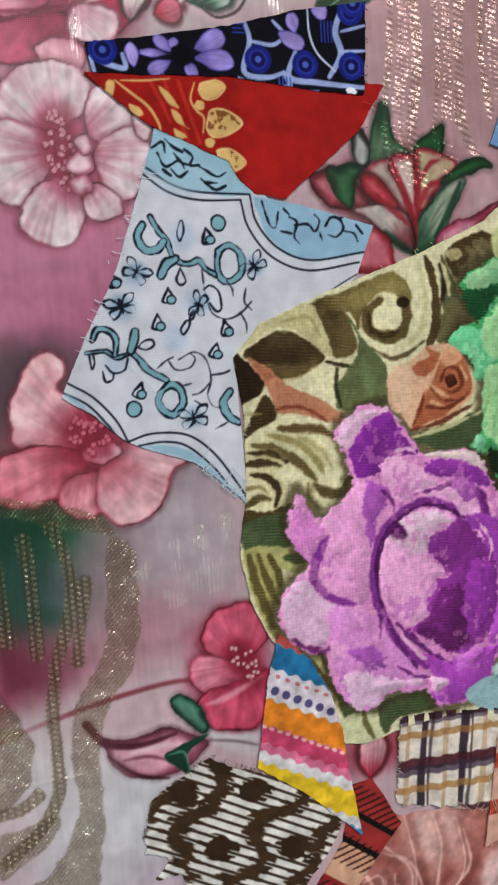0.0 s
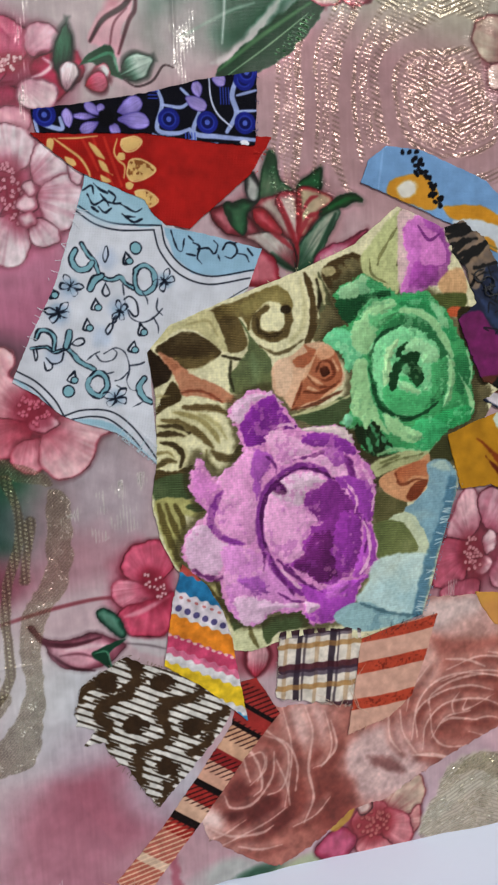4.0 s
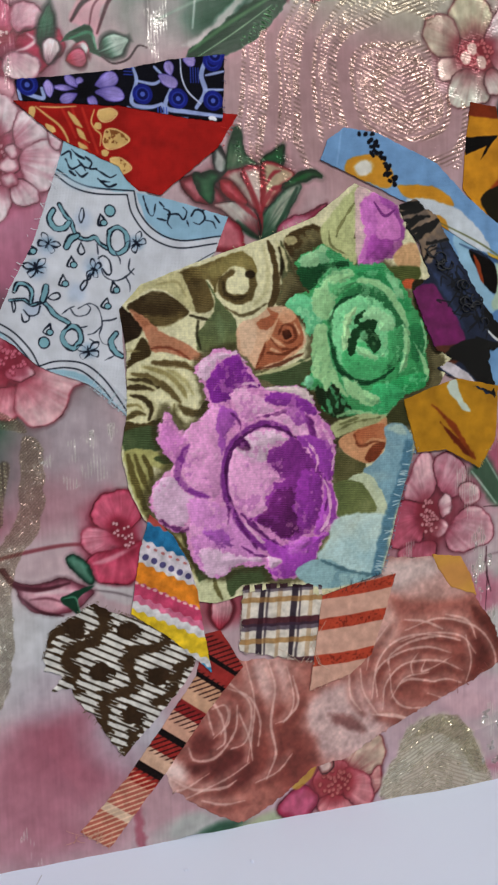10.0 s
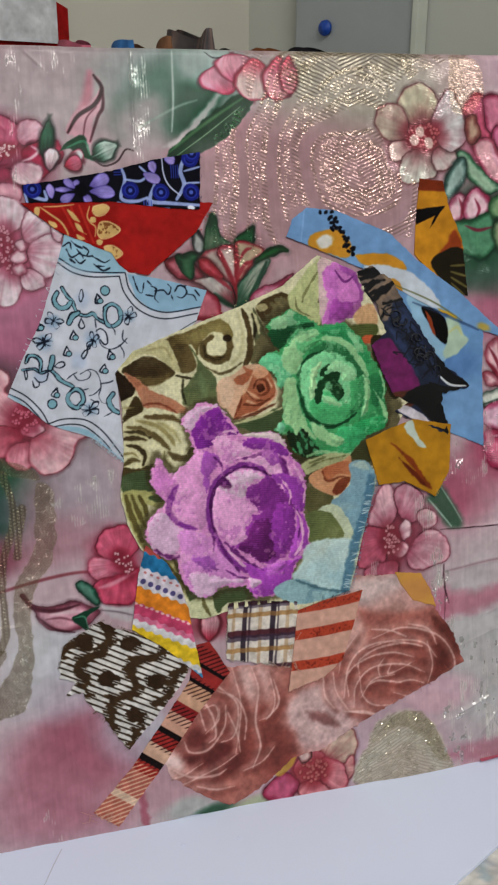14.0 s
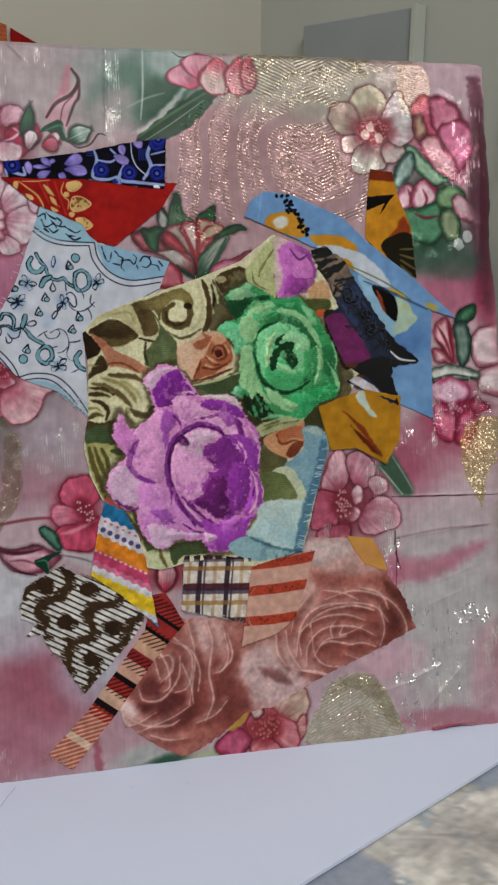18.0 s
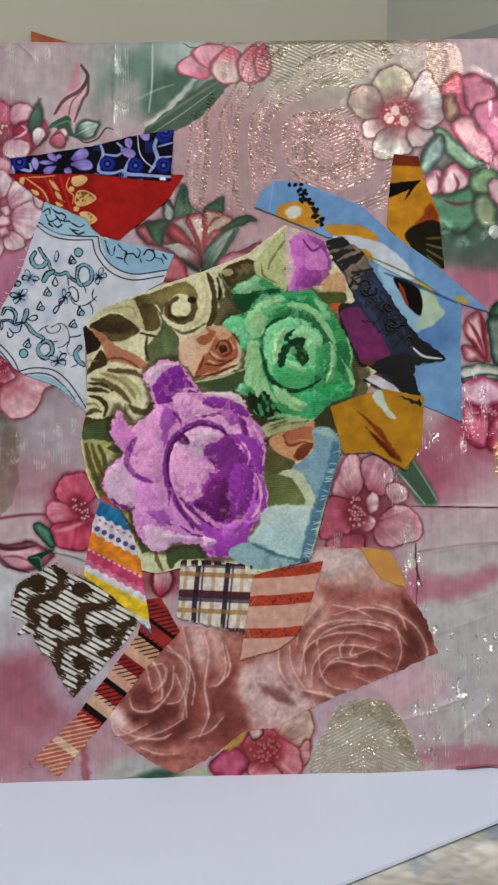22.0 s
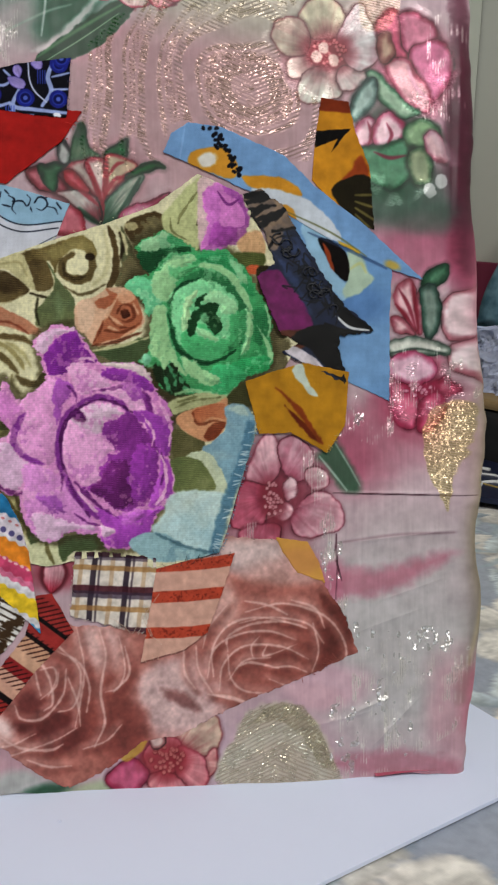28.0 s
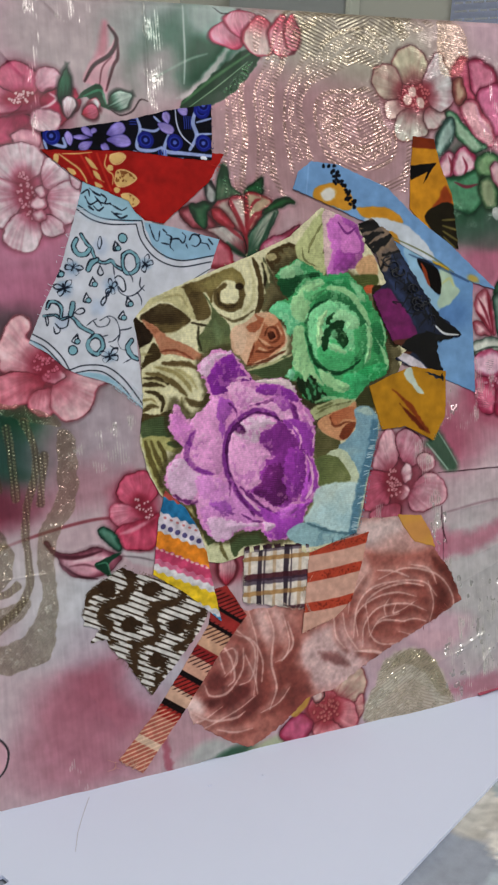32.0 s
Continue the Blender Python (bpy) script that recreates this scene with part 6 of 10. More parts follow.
s.shape([(4.27, 22.89), (4.85, 22.48), (5.69, 21.57), (5.00, 22.22)], BLUE, 0.06, 0.03)
s.shape([(6.42, 21.13), (7.80, 20.94), (8.89, 19.87), (9.60, 19.03), (8.03, 20.49)], BLUE, 0.06, 0.03)
# cracked lace in the blue corners
s.blob((8.40, 28.90), 1.0, 0.4, (176, 206, 226), 0.6)
for pts in ([(7.39, 29.80), (7.72, 29.97), (7.78, 29.66)], [(7.81, 30.05), (8.04, 29.83), (8.31, 29.68)], [(7.54, 29.65), (7.76, 29.27), (8.18, 29.44), (8.33, 29.21)], [(7.92, 29.20), (8.15, 28.97), (8.41, 29.13)], [(8.36, 29.76), (8.60, 29.54), (8.50, 29.30), (8.79, 29.31)], [(8.75, 29.30), (9.00, 29.15), (9.32, 28.97), (9.59, 29.09)], [(8.81, 28.91), (9.22, 28.60), (9.56, 28.69)], [(7.67, 29.19), (7.91, 29.01)], [(8.03, 29.67), (8.26, 29.37), (8.59, 29.30)], [(8.93, 28.80), (9.31, 28.78)]):
    s.line(pts, 0.08, INK, 0.9, 0.4, wobble=0.02)
for pts in ([(10.67, 28.23), (10.86, 27.57), (11.07, 27.45), (11.18, 27.91)], [(11.24, 27.33), (11.60, 27.25)], [(11.53, 27.83), (11.36, 28.00)], [(11.53, 27.75), (11.79, 27.59), (11.68, 27.17), (11.85, 26.92)], [(11.70, 27.50), (12.15, 27.51), (12.36, 27.29), (12.52, 27.60), (12.38, 27.80)], [(12.51, 27.26), (12.59, 27.01)], [(12.70, 27.43), (12.89, 27.69), (13.17, 27.64), (13.29, 27.35), (13.05, 27.10), (12.78, 27.18)], [(13.17, 27.64), (13.46, 27.78), (13.64, 27.70)], [(13.29, 27.27), (13.62, 27.19), (13.76, 26.93)], [(13.72, 27.44), (13.92, 27.17)]):
    s.line(pts, 0.075, INK, 0.9, 0.4, wobble=0.02)
# vines
VEIN = (140, 186, 200)


def inked(pts, wide):
    s.line(pts, wide + 0.11, INK, 0.95, 0.15, wobble=0.025)
    s.line(pts, wide, VEIN, 0.95, 0.2, wobble=0.03)


for c in ((8.13, 27.25), (5.87, 23.73), (6.59, 26.17), (6.17, 25.22), (8.44, 25.35), (7.71, 24.30)):
    s.blob(c, 0.36, 0.4, (172, 188, 216), 0.6)
for pts, wide in (([(7.18, 27.84), (7.40, 27.45), (7.63, 27.18), (7.74, 26.81), (7.84, 26.54)], 0.10), ([(7.84, 26.57), (8.25, 26.44), (8.60, 26.54), (8.78, 26.28), (9.20, 26.05)], 0.11), ([(6.93, 27.60), (6.78, 27.28), (6.96, 26.92), (7.32, 26.89), (7.56, 27.13)], 0.17), ([(7.40, 26.14), (7.59, 26.46), (7.86, 26.60)], 0.22), ([(9.20, 26.79), (9.56, 26.95), (9.90, 26.66), (9.88, 26.15), (9.55, 25.89), (9.25, 26.00), (9.15, 26.41), (9.22, 26.77)], 0.14)):
    inked(pts, wide)
for pts, wide in (([(5.01, 24.01), (5.57, 24.03), (5.87, 23.83), (6.28, 23.93)], 0.07), ([(6.29, 24.01), (6.59, 23.68), (6.82, 23.38), (7.35, 23.05)], 0.13), ([(6.32, 24.01), (6.44, 24.33), (6.49, 24.54)], 0.22), ([(5.22, 24.36), (5.37, 24.66), (5.69, 24.64), (5.91, 24.34), (5.83, 23.91)], 0.10), ([(7.11, 22.68), (7.46, 22.91), (7.75, 22.71), (7.77, 22.31), (7.49, 22.01), (7.19, 22.14), (7.04, 22.45), (7.12, 22.67)], 0.16), ([(9.27, 22.58), (9.04, 22.25), (9.19, 21.82), (9.46, 21.62)], 0.18)):
    inked(pts, wide)
for pts in ([(8.08, 27.70), (7.97, 27.37), (8.04, 27.14), (8.17, 27.38), (8.16, 27.70), (8.08, 27.70)], [(8.00, 26.33), (7.86, 26.01), (7.97, 25.84), (8.14, 25.96), (8.00, 26.33)], [(6.54, 24.09), (6.78, 24.00), (7.03, 24.12), (6.96, 24.29), (6.71, 24.24), (6.54, 24.09)], [(5.45, 23.47), (5.51, 23.15), (5.72, 23.19), (5.76, 23.38)], [(8.07, 24.78), (7.89, 24.54), (7.96, 24.38), (8.15, 24.62), (8.20, 24.91), (8.34, 25.07), (8.30, 24.86), (8.12, 24.78)], [(5.54, 23.63), (5.76, 23.38), (6.09, 23.45), (6.21, 23.77)], [(5.09, 23.96), (5.14, 23.56), (5.23, 23.72), (5.20, 23.96)], [(8.68, 25.68), (8.89, 25.79), (9.14, 25.59), (9.20, 25.10), (9.02, 25.02), (8.83, 25.27)]):
    s.line(pts, 0.07, INK, 0.9, 0.2, wobble=0.015)
for pts in ([(8.69, 25.76), (8.78, 25.27), (8.93, 24.93), (9.35, 24.76), (9.80, 24.92), (10.16, 25.25)], [(10.01, 25.67), (9.94, 25.25), (10.15, 25.00)], [(9.80, 24.92), (9.95, 24.58), (9.94, 24.28)], [(7.07, 23.42), (7.33, 23.62), (7.59, 23.73)], [(7.42, 23.65), (7.65, 23.35), (8.07, 23.38), (8.26, 23.63), (8.13, 23.80)], [(7.75, 23.64), (8.18, 23.83), (8.52, 23.70), (8.67, 23.36), (8.70, 22.94), (8.57, 22.53), (8.69, 22.19), (8.95, 22.09)], [(8.71, 23.11), (9.09, 23.13), (9.32, 23.21)], [(8.11, 22.55), (8.37, 22.62), (8.64, 22.86)], [(8.15, 22.38), (8.35, 22.25)], [(8.74, 21.47), (9.00, 21.58), (9.15, 21.65)], [(9.41, 25.92), (9.57, 25.67), (9.60, 25.45)], [(7.79, 22.85), (8.08, 22.90)], [(8.66, 26.25), (8.69, 25.84)]):
    s.line(pts, 0.06, (58, 66, 86), 0.85, 0.3, wobble=0.015)


def triangle(c, turn, size=0.17):
    """A small ink bell: a dark-edged blue drop on a tilted stroke."""
    pts = [(c[0] + size * math.cos(radians(turn + 120 * k)) * (1.5 if k == 0 else 1), c[1] + size * math.sin(radians(turn + 120 * k)) * (1.5 if k == 0 else 1)) for k in range(3)]
    s.line([*pts, pts[0]], 0.08, INK, 0.95, 0.0, wobble=0.02)
    s.blob((c[0] + size * 0.4, c[1] - size * 0.3), size * 0.8, size * 0.75, INK, 0.9, edge=0.2, rough=0.1)
    s.blob((c[0] + size * 0.4, c[1] - size * 0.3), size * 0.55, size * 0.5, VEIN, 1, edge=0.2, rough=0.1)


for c, turn in (((8.90, 27.19), 100), ((7.58, 25.48), 90), ((7.20, 24.72), 90), ((9.30, 24.43), 100), ((8.90, 23.77), 75), ((6.47, 22.75), 70), ((5.97, 26.03), 120)):
    triangle(c, turn, 0.2)
for c in ((9.25, 27.62), (6.29, 22.27)):
    s.blob(c, 0.25, 0.26, INK, 0.9, edge=0.15, rough=0.1)
    s.blob(c, 0.19, 0.2, VEIN, 1, edge=0.15, rough=0.1)


def butterfly(c, size, turn):
    """Two pairs of ragged wings about a dark body."""
    k, q = math.cos(radians(turn)), math.sin(radians(turn))
    spot = lambda x, y: (c[0] + size * (x * k - y * q), c[1] + size * (x * q + y * k))
    s.blob(c, size * 0.7, size * 0.6, (150, 178, 204), 0.7)
    for side in (-1, 1):
        s.line([spot(0, 0), spot(side * 0.45, 0.55), spot(side * 0.95, 0.5), spot(side * 0.7, 0.1), spot(0, 0)], 0.05, INK, 0.9, 0.1, wobble=0.03)
        s.line([spot(0, -0.05), spot(side * 0.75, -0.15), spot(side * 0.65, -0.6), spot(side * 0.2, -0.4), spot(0, -0.05)], 0.05, INK, 0.9, 0.1, wobble=0.03)
    s.line([spot(0, 0.4), spot(0, -0.4)], 0.08, INK, 0.9, 0.4, wobble=0.03)


for c, size, turn in (((6.68, 26.28), 0.46, -35), ((6.13, 25.30), 0.5, 15), ((8.49, 25.24), 0.40, 70), ((8.09, 21.88), 0.5, 8), ((10.31, 26.33), 0.46, 40)):
    butterfly(c, size, turn)
s.rgb *= (0.95 + 0.05 * clouds(s.x, s.y, 0.8, 48))[..., None]
toile = sheet("blue_garden_print_scrap", s, COTTON, panel, ring, lift=0.12, wobble=0.015, label="white cotton scrap with inked blue vines and butterflies", curl=0.0, relief=lambda x, y: 0.03 * np.exp(-np.abs((x - (6.28, 23.53)[0]) * 0.75 + (y - (6.28, 23.53)[1]) * 0.66) / 0.07))
frays(toile, (4.19, 22.77), (7.15, 29.23), 16, 0.35, (206, 208, 218), 0.13, 21)
frays(toile, (9.60, 19.03), (8.03, 20.49), 26, 0.4, (196, 214, 226), 0.13, 22)

# plain red with gold leaves
ring = [(5.59, 31.87), (8.13, 32.12), (10.20, 32.01), (14.93, 31.70), (13.96, 30.30), (12.56, 29.19), (11.42, 28.29), (10.49, 28.46), (10.06, 28.80), (9.74, 29.38), (8.48, 29.96), (7.25, 30.48)]
s = cut(ring, 0.03, (184, 34, 28))
s.shape([(5.35, 32.05), (10.20, 32.09), (9.93, 31.19), (10.46, 30.70), (10.13, 29.87), (9.96, 28.71), (7.14, 30.19)], (176, 28, 20), 0.1, 0.05)
TAN = (214, 178, 118)
for pts in ([(7.91, 31.69), (8.11, 31.00), (8.61, 29.77)], [(8.32, 31.71), (8.52, 31.02), (8.87, 29.94)], [(7.50, 31.66), (7.79, 31.06), (8.00, 30.53)]):
    s.line(pts, 0.12, (208, 62, 46), 0.8, 0.2, soft=0.03)
for pts, wide in (([(6.47, 31.67), (6.92, 31.32), (7.38, 30.96), (7.64, 30.51), (7.70, 30.21)], 0.10), ([(8.81, 31.66), (8.66, 31.19), (8.81, 30.88), (9.03, 30.66), (8.97, 30.23)], 0.08), ([(6.63, 31.68), (7.27, 31.69), (8.07, 31.76)], 0.07)):
    s.line(pts, wide, TAN, 0.95, 0.4, soft=0.03)
for pts in ([(7.74, 31.52), (7.97, 31.40), (8.21, 31.10), (8.28, 30.92), (7.95, 31.10)], [(8.02, 30.92), (8.26, 30.79), (8.45, 30.44), (8.53, 30.35), (8.16, 30.55)], [(8.07, 30.38), (8.31, 30.25), (8.45, 30.10), (8.14, 30.13)], [(6.19, 31.65), (6.46, 31.67), (6.39, 31.29), (6.16, 31.11)], [(6.49, 30.99), (6.70, 30.87), (6.65, 30.71)], [(6.81, 31.02), (7.13, 30.89), (7.19, 30.71), (6.92, 30.74)]):
    s.shape(pts, TAN, 0.03, 0.03)
for pts, mid in (([(8.99, 31.64), (9.48, 31.75), (9.75, 31.56), (9.47, 31.25), (9.11, 31.20), (8.94, 31.42)], (9.34, 31.48)), ([(9.13, 30.57), (9.26, 30.88), (9.68, 30.90), (10.21, 30.54), (9.82, 30.21), (9.30, 30.10), (9.10, 30.33)], (9.54, 30.53)), ([(9.36, 29.71), (9.79, 29.76), (10.24, 29.39), (9.90, 29.13), (9.59, 29.24)], (9.74, 29.47))):
    s.shape(pts, TAN, 0.03, 0.03)
    s.fleck(pts, (142, 84, 38), 0.42, 0.14, 0.8)
    s.line([*pts, pts[0]], 0.06, (224, 192, 136), 0.9, 0.0)
for c in ((8.93, 31.02), (9.16, 29.95)):
    s.blob(c, 0.16, 0.14, TAN, 1, edge=0.25)
s.rgb *= (1 + 0.1 * clouds(s.x, s.y, 0.4, 41))[..., None]
red = sheet("red_scrap", s, COTTON, panel, ring, lift=0.17, label="plain red cotton scrap with a gold leaf border", curl=0.03)
frays(red, (14.93, 31.70), (14.16, 30.39), 6, 0.2, (200, 40, 30), 0.18, 26)

# navy blockprint
ring = [(5.69, 32.71), (7.19, 32.88), (9.94, 33.32), (12.11, 33.83), (14.41, 34.16), (14.22, 31.38), (12.70, 31.49), (9.83, 31.87), (7.28, 31.85), (5.81, 31.88)]
s = cut(ring, 0.028, (20, 20, 44))
SKY, LILAC, ROYAL = (160, 174, 222), (150, 136, 204), (34, 48, 150)
for pts, wide in (([(5.89, 31.91), (5.85, 32.30), (6.31, 32.11), (6.79, 32.02), (6.74, 32.40)], 0.18), ([(10.47, 33.47), (10.61, 32.91), (10.37, 32.01), (11.08, 31.86), (11.63, 32.01)], 0.18), ([(10.61, 32.91), (11.32, 32.82), (11.70, 33.03)], 0.14), ([(11.71, 33.19), (11.37, 33.51)], 0.12), ([(11.63, 32.01), (11.79, 31.63), (11.42, 31.54)], 0.2), ([(12.04, 32.63), (11.80, 31.88), (12.72, 31.73), (14.23, 31.59)], 0.2), ([(13.60, 33.93), (13.37, 33.25), (13.52, 32.59), (13.10, 31.91)], 0.22), ([(13.56, 33.26), (14.33, 33.45)], 0.12), ([(13.53, 32.67), (14.29, 32.69)], 0.12), ([(10.18, 31.84), (11.06, 31.53), (12.70, 31.48)], 0.1)):
    s.line(pts, wide, SKY, 0.95, 0.3, soft=0.03)
for c in ((6.18, 32.51), (10.84, 32.38), (12.34, 32.26), (13.88, 33.85), (13.84, 32.23), (13.99, 34.11)):
    s.blob(c, 0.42, 0.42, ROYAL, 1, edge=0.15, rough=0.05)
    s.blob(c, 0.29, 0.29, (52, 72, 176), 1, edge=0.15, rough=0)
    s.blob(c, 0.23, 0.23, (22, 30, 110), 1, edge=0.2, rough=0)
    s.blob(c, 0.1, 0.1, (90, 110, 200), 1, edge=0.3, rough=0)
c = (8.46, 32.41)
for tip, wide in (((7.66, 32.93), 0.42), ((8.19, 32.91), 0.34), ((9.83, 33.10), 0.6), ((10.07, 32.25), 0.62), ((8.87, 31.78), 0.4), ((7.48, 31.91), 0.42), ((7.24, 32.49), 0.2)):
    s.petal(((c[0] * 3 + tip[0]) / 4, (c[1] * 3 + tip[1]) / 4), tip, wide, (120, 106, 180), LILAC, (92, 80, 160), halo=0)
s.blob(c, 0.3, 0.3, (14, 12, 30), 1, edge=0.4, rough=0.4)
for tip, base in (((6.98, 32.75), (7.06, 32.01)), ((12.32, 32.75), (11.53, 33.19)), ((11.93, 33.77), (12.07, 33.17)), ((13.12, 33.74), (12.58, 33.88))):
    s.petal(base, tip, 0.45, LILAC, (166, 150, 214), (90, 80, 160), halo=0)
s.line([(12.48, 33.88), (12.53, 33.14), (12.77, 32.57), (13.30, 32.08)], 0.07, (190, 196, 224), 1, 0.2)
for k in range(4):
    x, y = (12.91, 33.24)
    s.line([(x + 0.11 * k, y + 0.3), (x + 0.11 * k, y - 0.3)], 0.05, (60, 84, 190), 0.9, 0)
    x, y = (10.10, 33.14)
    s.line([(x, y + 0.12 * k), (x + 0.35, y + 0.12 * k)], 0.05, (60, 84, 190), 0.9, 0)
    x, y = (11.46, 31.67)
    s.line([(x + 0.12 * k, y + 0.2), (x + 0.12 * k, y - 0.2)], 0.05, (80, 104, 206), 0.9, 0)
s.blob((13.78, 31.48), 0.18, 0.12, (214, 214, 226), 1, edge=0.3)
s.rgb *= (1 + 0.1 * clouds(s.x, s.y, 0.3, 46))[..., None]
navy = sheet("navy_blockprint_scrap", s, COTTON, panel, ring, lift=0.22, label="navy scrap with lilac flowers and blue discs", curl=0.03)
frays(navy, (14.41, 34.16), (14.22, 31.38), 8, 0.15, (60, 60, 110), 0.22, 27)

# blue scarf print with orange and white, in two pieces
ring = [(24.40, 27.17), (26.10, 26.52), (29.63, 24.60), (29.53, 22.83), (29.47, 18.22), (27.16, 19.28), (26.61, 20.56), (25.21, 22.85), (24.67, 25.44)]
s = cut(ring, 0.035, (118, 158, 202))
s.blob((28.31, 20.55), 1.8, 1.6, (126, 164, 206), 0.8)
s.blob((28.05, 22.84), 1.2, 1.0, (92, 130, 182), 0.6)
s.shape([(25.25, 26.73), (26.67, 26.14), (26.43, 25.14), (27.07, 24.13), (27.44, 23.70), (27.20, 23.07), (26.36, 23.99), (25.52, 25.43)], (150, 186, 212), 0.06, 0.05)
s.shape([(27.37, 25.28), (28.08, 25.41), (28.36, 24.55), (28.69, 23.98), (27.55, 23.18), (27.21, 23.41), (27.44, 24.27)], (176, 196, 176), 0.08, 0.06)
s.line([(27.56, 24.56), (28.08, 24.84), (28.35, 24.41)], 0.16, (196, 196, 130), 0.7, soft=0.06)
s.shape([(26.04, 26.06), (27.34, 25.42), (27.47, 24.04), (26.99, 24.22), (26.49, 24.97)], (30, 20, 18), 0.04, 0.03)
s.shape([(26.21, 25.83), (26.55, 25.42), (26.82, 24.42), (26.48, 24.91)], (168, 80, 34), 0.04, 0.03)
# painted shade just below the edge of the strip that overlaps this piece
s.line([(25.53, 26.29), (27.09, 25.65), (29.35, 24.60)], 0.16, (64, 88, 130), 0.55)
s.rgb *= (1 + 0.06 * clouds(s.x, s.y, 0.6, 51))[..., None]
sheet("blue_scarf_scrap", s, COTTON, panel, ring, lift=0.10, label="sky-blue scarf scrap hanging loose", curl=0.03)

ring = [(26.22, 32.77), (27.54, 32.59), (27.92, 31.04), (28.56, 29.45), (28.75, 26.50), (28.10, 26.71), (26.97, 27.44), (25.73, 28.83), (25.91, 30.63)]
s = cut(ring, 0.035, (206, 146, 24))
s.shape([(26.02, 32.89), (27.74, 32.76), (27.70, 32.06), (26.10, 32.13)], (146, 66, 24), 0.05, 0.02, smooth=False)
s.shape([(25.86, 31.15), (27.64, 31.31), (26.71, 30.18), (27.00, 30.79), (25.91, 30.34)], (24, 18, 16), 0.03, 0.02, smooth=False)
s.shape([(28.14, 30.03), (28.55, 29.01), (28.12, 28.58), (26.69, 28.25), (27.50, 29.16)], (172, 84, 28), 0.08, 0.04)
s.shape([(26.69, 28.36), (28.55, 29.01), (28.83, 26.27), (28.10, 26.62)], (56, 48, 24), 0.05, 0.03)
for k in range(6):
    a = (26.92, 28.13)
    b = ((28.80, 28.14)[0], (28.80, 28.14)[1] - 0.62 * k)
    s.line([((a[0] + b[0]) / 2, (a[1] + b[1]) / 2), b], 0.13, (150, 140, 84), 0.7, 0.4, soft=0.04)
s.rgb *= (1 + 0.12 * clouds(s.x, s.y, 0.5, 52))[..., None]
sheet("tiger_orange_scrap", s, COTTON, panel, ring, lift=0.11, label="orange and black animal-stripe scrap", curl=0.02)

ring = [(18.64, 29.93), (19.05, 30.83), (19.85, 31.37), (21.43, 31.18), (24.42, 29.91), (25.84, 28.54), (28.10, 26.85), (31.19, 24.07), (29.63, 24.54), (26.67, 25.94), (25.25, 26.73), (22.69, 28.19), (20.70, 29.07), (19.84, 29.46)]
s = cut(ring, 0.035, (122, 160, 204))
s.shape([(19.84, 29.46), (20.07, 30.03), (21.42, 30.23), (22.13, 29.50), (21.98, 28.77), (20.70, 29.07)], (206, 150, 44), 0.05, 0.04)
s.blob((20.76, 29.62), 0.5, 0.34, (206, 202, 196), 1, 20, 0.4)
s.shape([(22.41, 28.91), (24.41, 28.84), (25.26, 28.08), (24.41, 28.09), (22.84, 28.39)], (208, 150, 36), 0.05, 0.04)
s.shape([(22.84, 28.33), (25.12, 28.03), (26.68, 26.86), (27.09, 25.94), (25.53, 26.44), (23.83, 27.46)], (192, 198, 208), 0.06, 0.05)
s.shape([(24.06, 27.52), (24.74, 27.45), (24.96, 26.73), (24.40, 26.88)], (206, 152, 50), 0.05, 0.04)
s.shape([(26.95, 25.94), (28.08, 25.41), (27.57, 25.25)], (206, 170, 60), 0.05, 0.03)
s.line([(24.40, 27.31), (26.67, 26.29), (28.36, 25.18)], 0.10, (120, 124, 80), 0.8)
s.blob((29.64, 24.77), 0.4, 0.2, (206, 170, 60), 0.8, -20)
for k in range(40):
    rng = np.random.default_rng(k)
    a, b = np.array((20.77, 31.25)), np.array((22.41, 28.91))
    q = a + (b - a) * rng.random() + rng.normal(size=2) * (0.14, 0.14)
    s.blob(q, 0.12, 0.09, (22, 24, 40), 0.95, rng.random() * 180, 0.3)
s.line([(19.71, 31.31), (19.41, 29.52)], 0.1, (140, 176, 220), 0.6)
s.rgb *= (1 + 0.07 * clouds(s.x, s.y, 0.5, 53))[..., None]
sheet("blue_scarf_scrap", s, COTTON, panel, ring, lift=0.17, label="sky-blue scarf strip with orange and white print", curl=0.03)

# tapestry with the big roses
ring = [(9.45, 23.59), (10.44, 24.61), (13.07, 25.58), (15.78, 26.47), (18.29, 27.45), (20.26, 28.94), (21.22, 28.56), (22.59, 27.90), (23.13, 26.50), (23.74, 25.26), (24.48, 23.72), (25.33, 21.46), (24.27, 19.70), (22.65, 19.11), (23.06, 17.06), (22.12, 14.09), (21.61, 12.37), (21.17, 11.05), (18.13, 10.34), (16.71, 10.97), (15.02, 10.91), (13.07, 10.55), (12.35, 10.75), (11.94, 12.11), (11.41, 13.63), (10.10, 14.57), (9.53, 15.84), (9.25, 17.48), (9.56, 19.26), (9.66, 21.81)]
s = cut(ring, 0.03, (212, 206, 172))
CREAM = (214, 208, 172)
z = dict(wobble=0.05, size=0.3, soft=0.06)
w = s.wash
woven = dict(ragged=0.035, soft=0.05, roll=0.0)
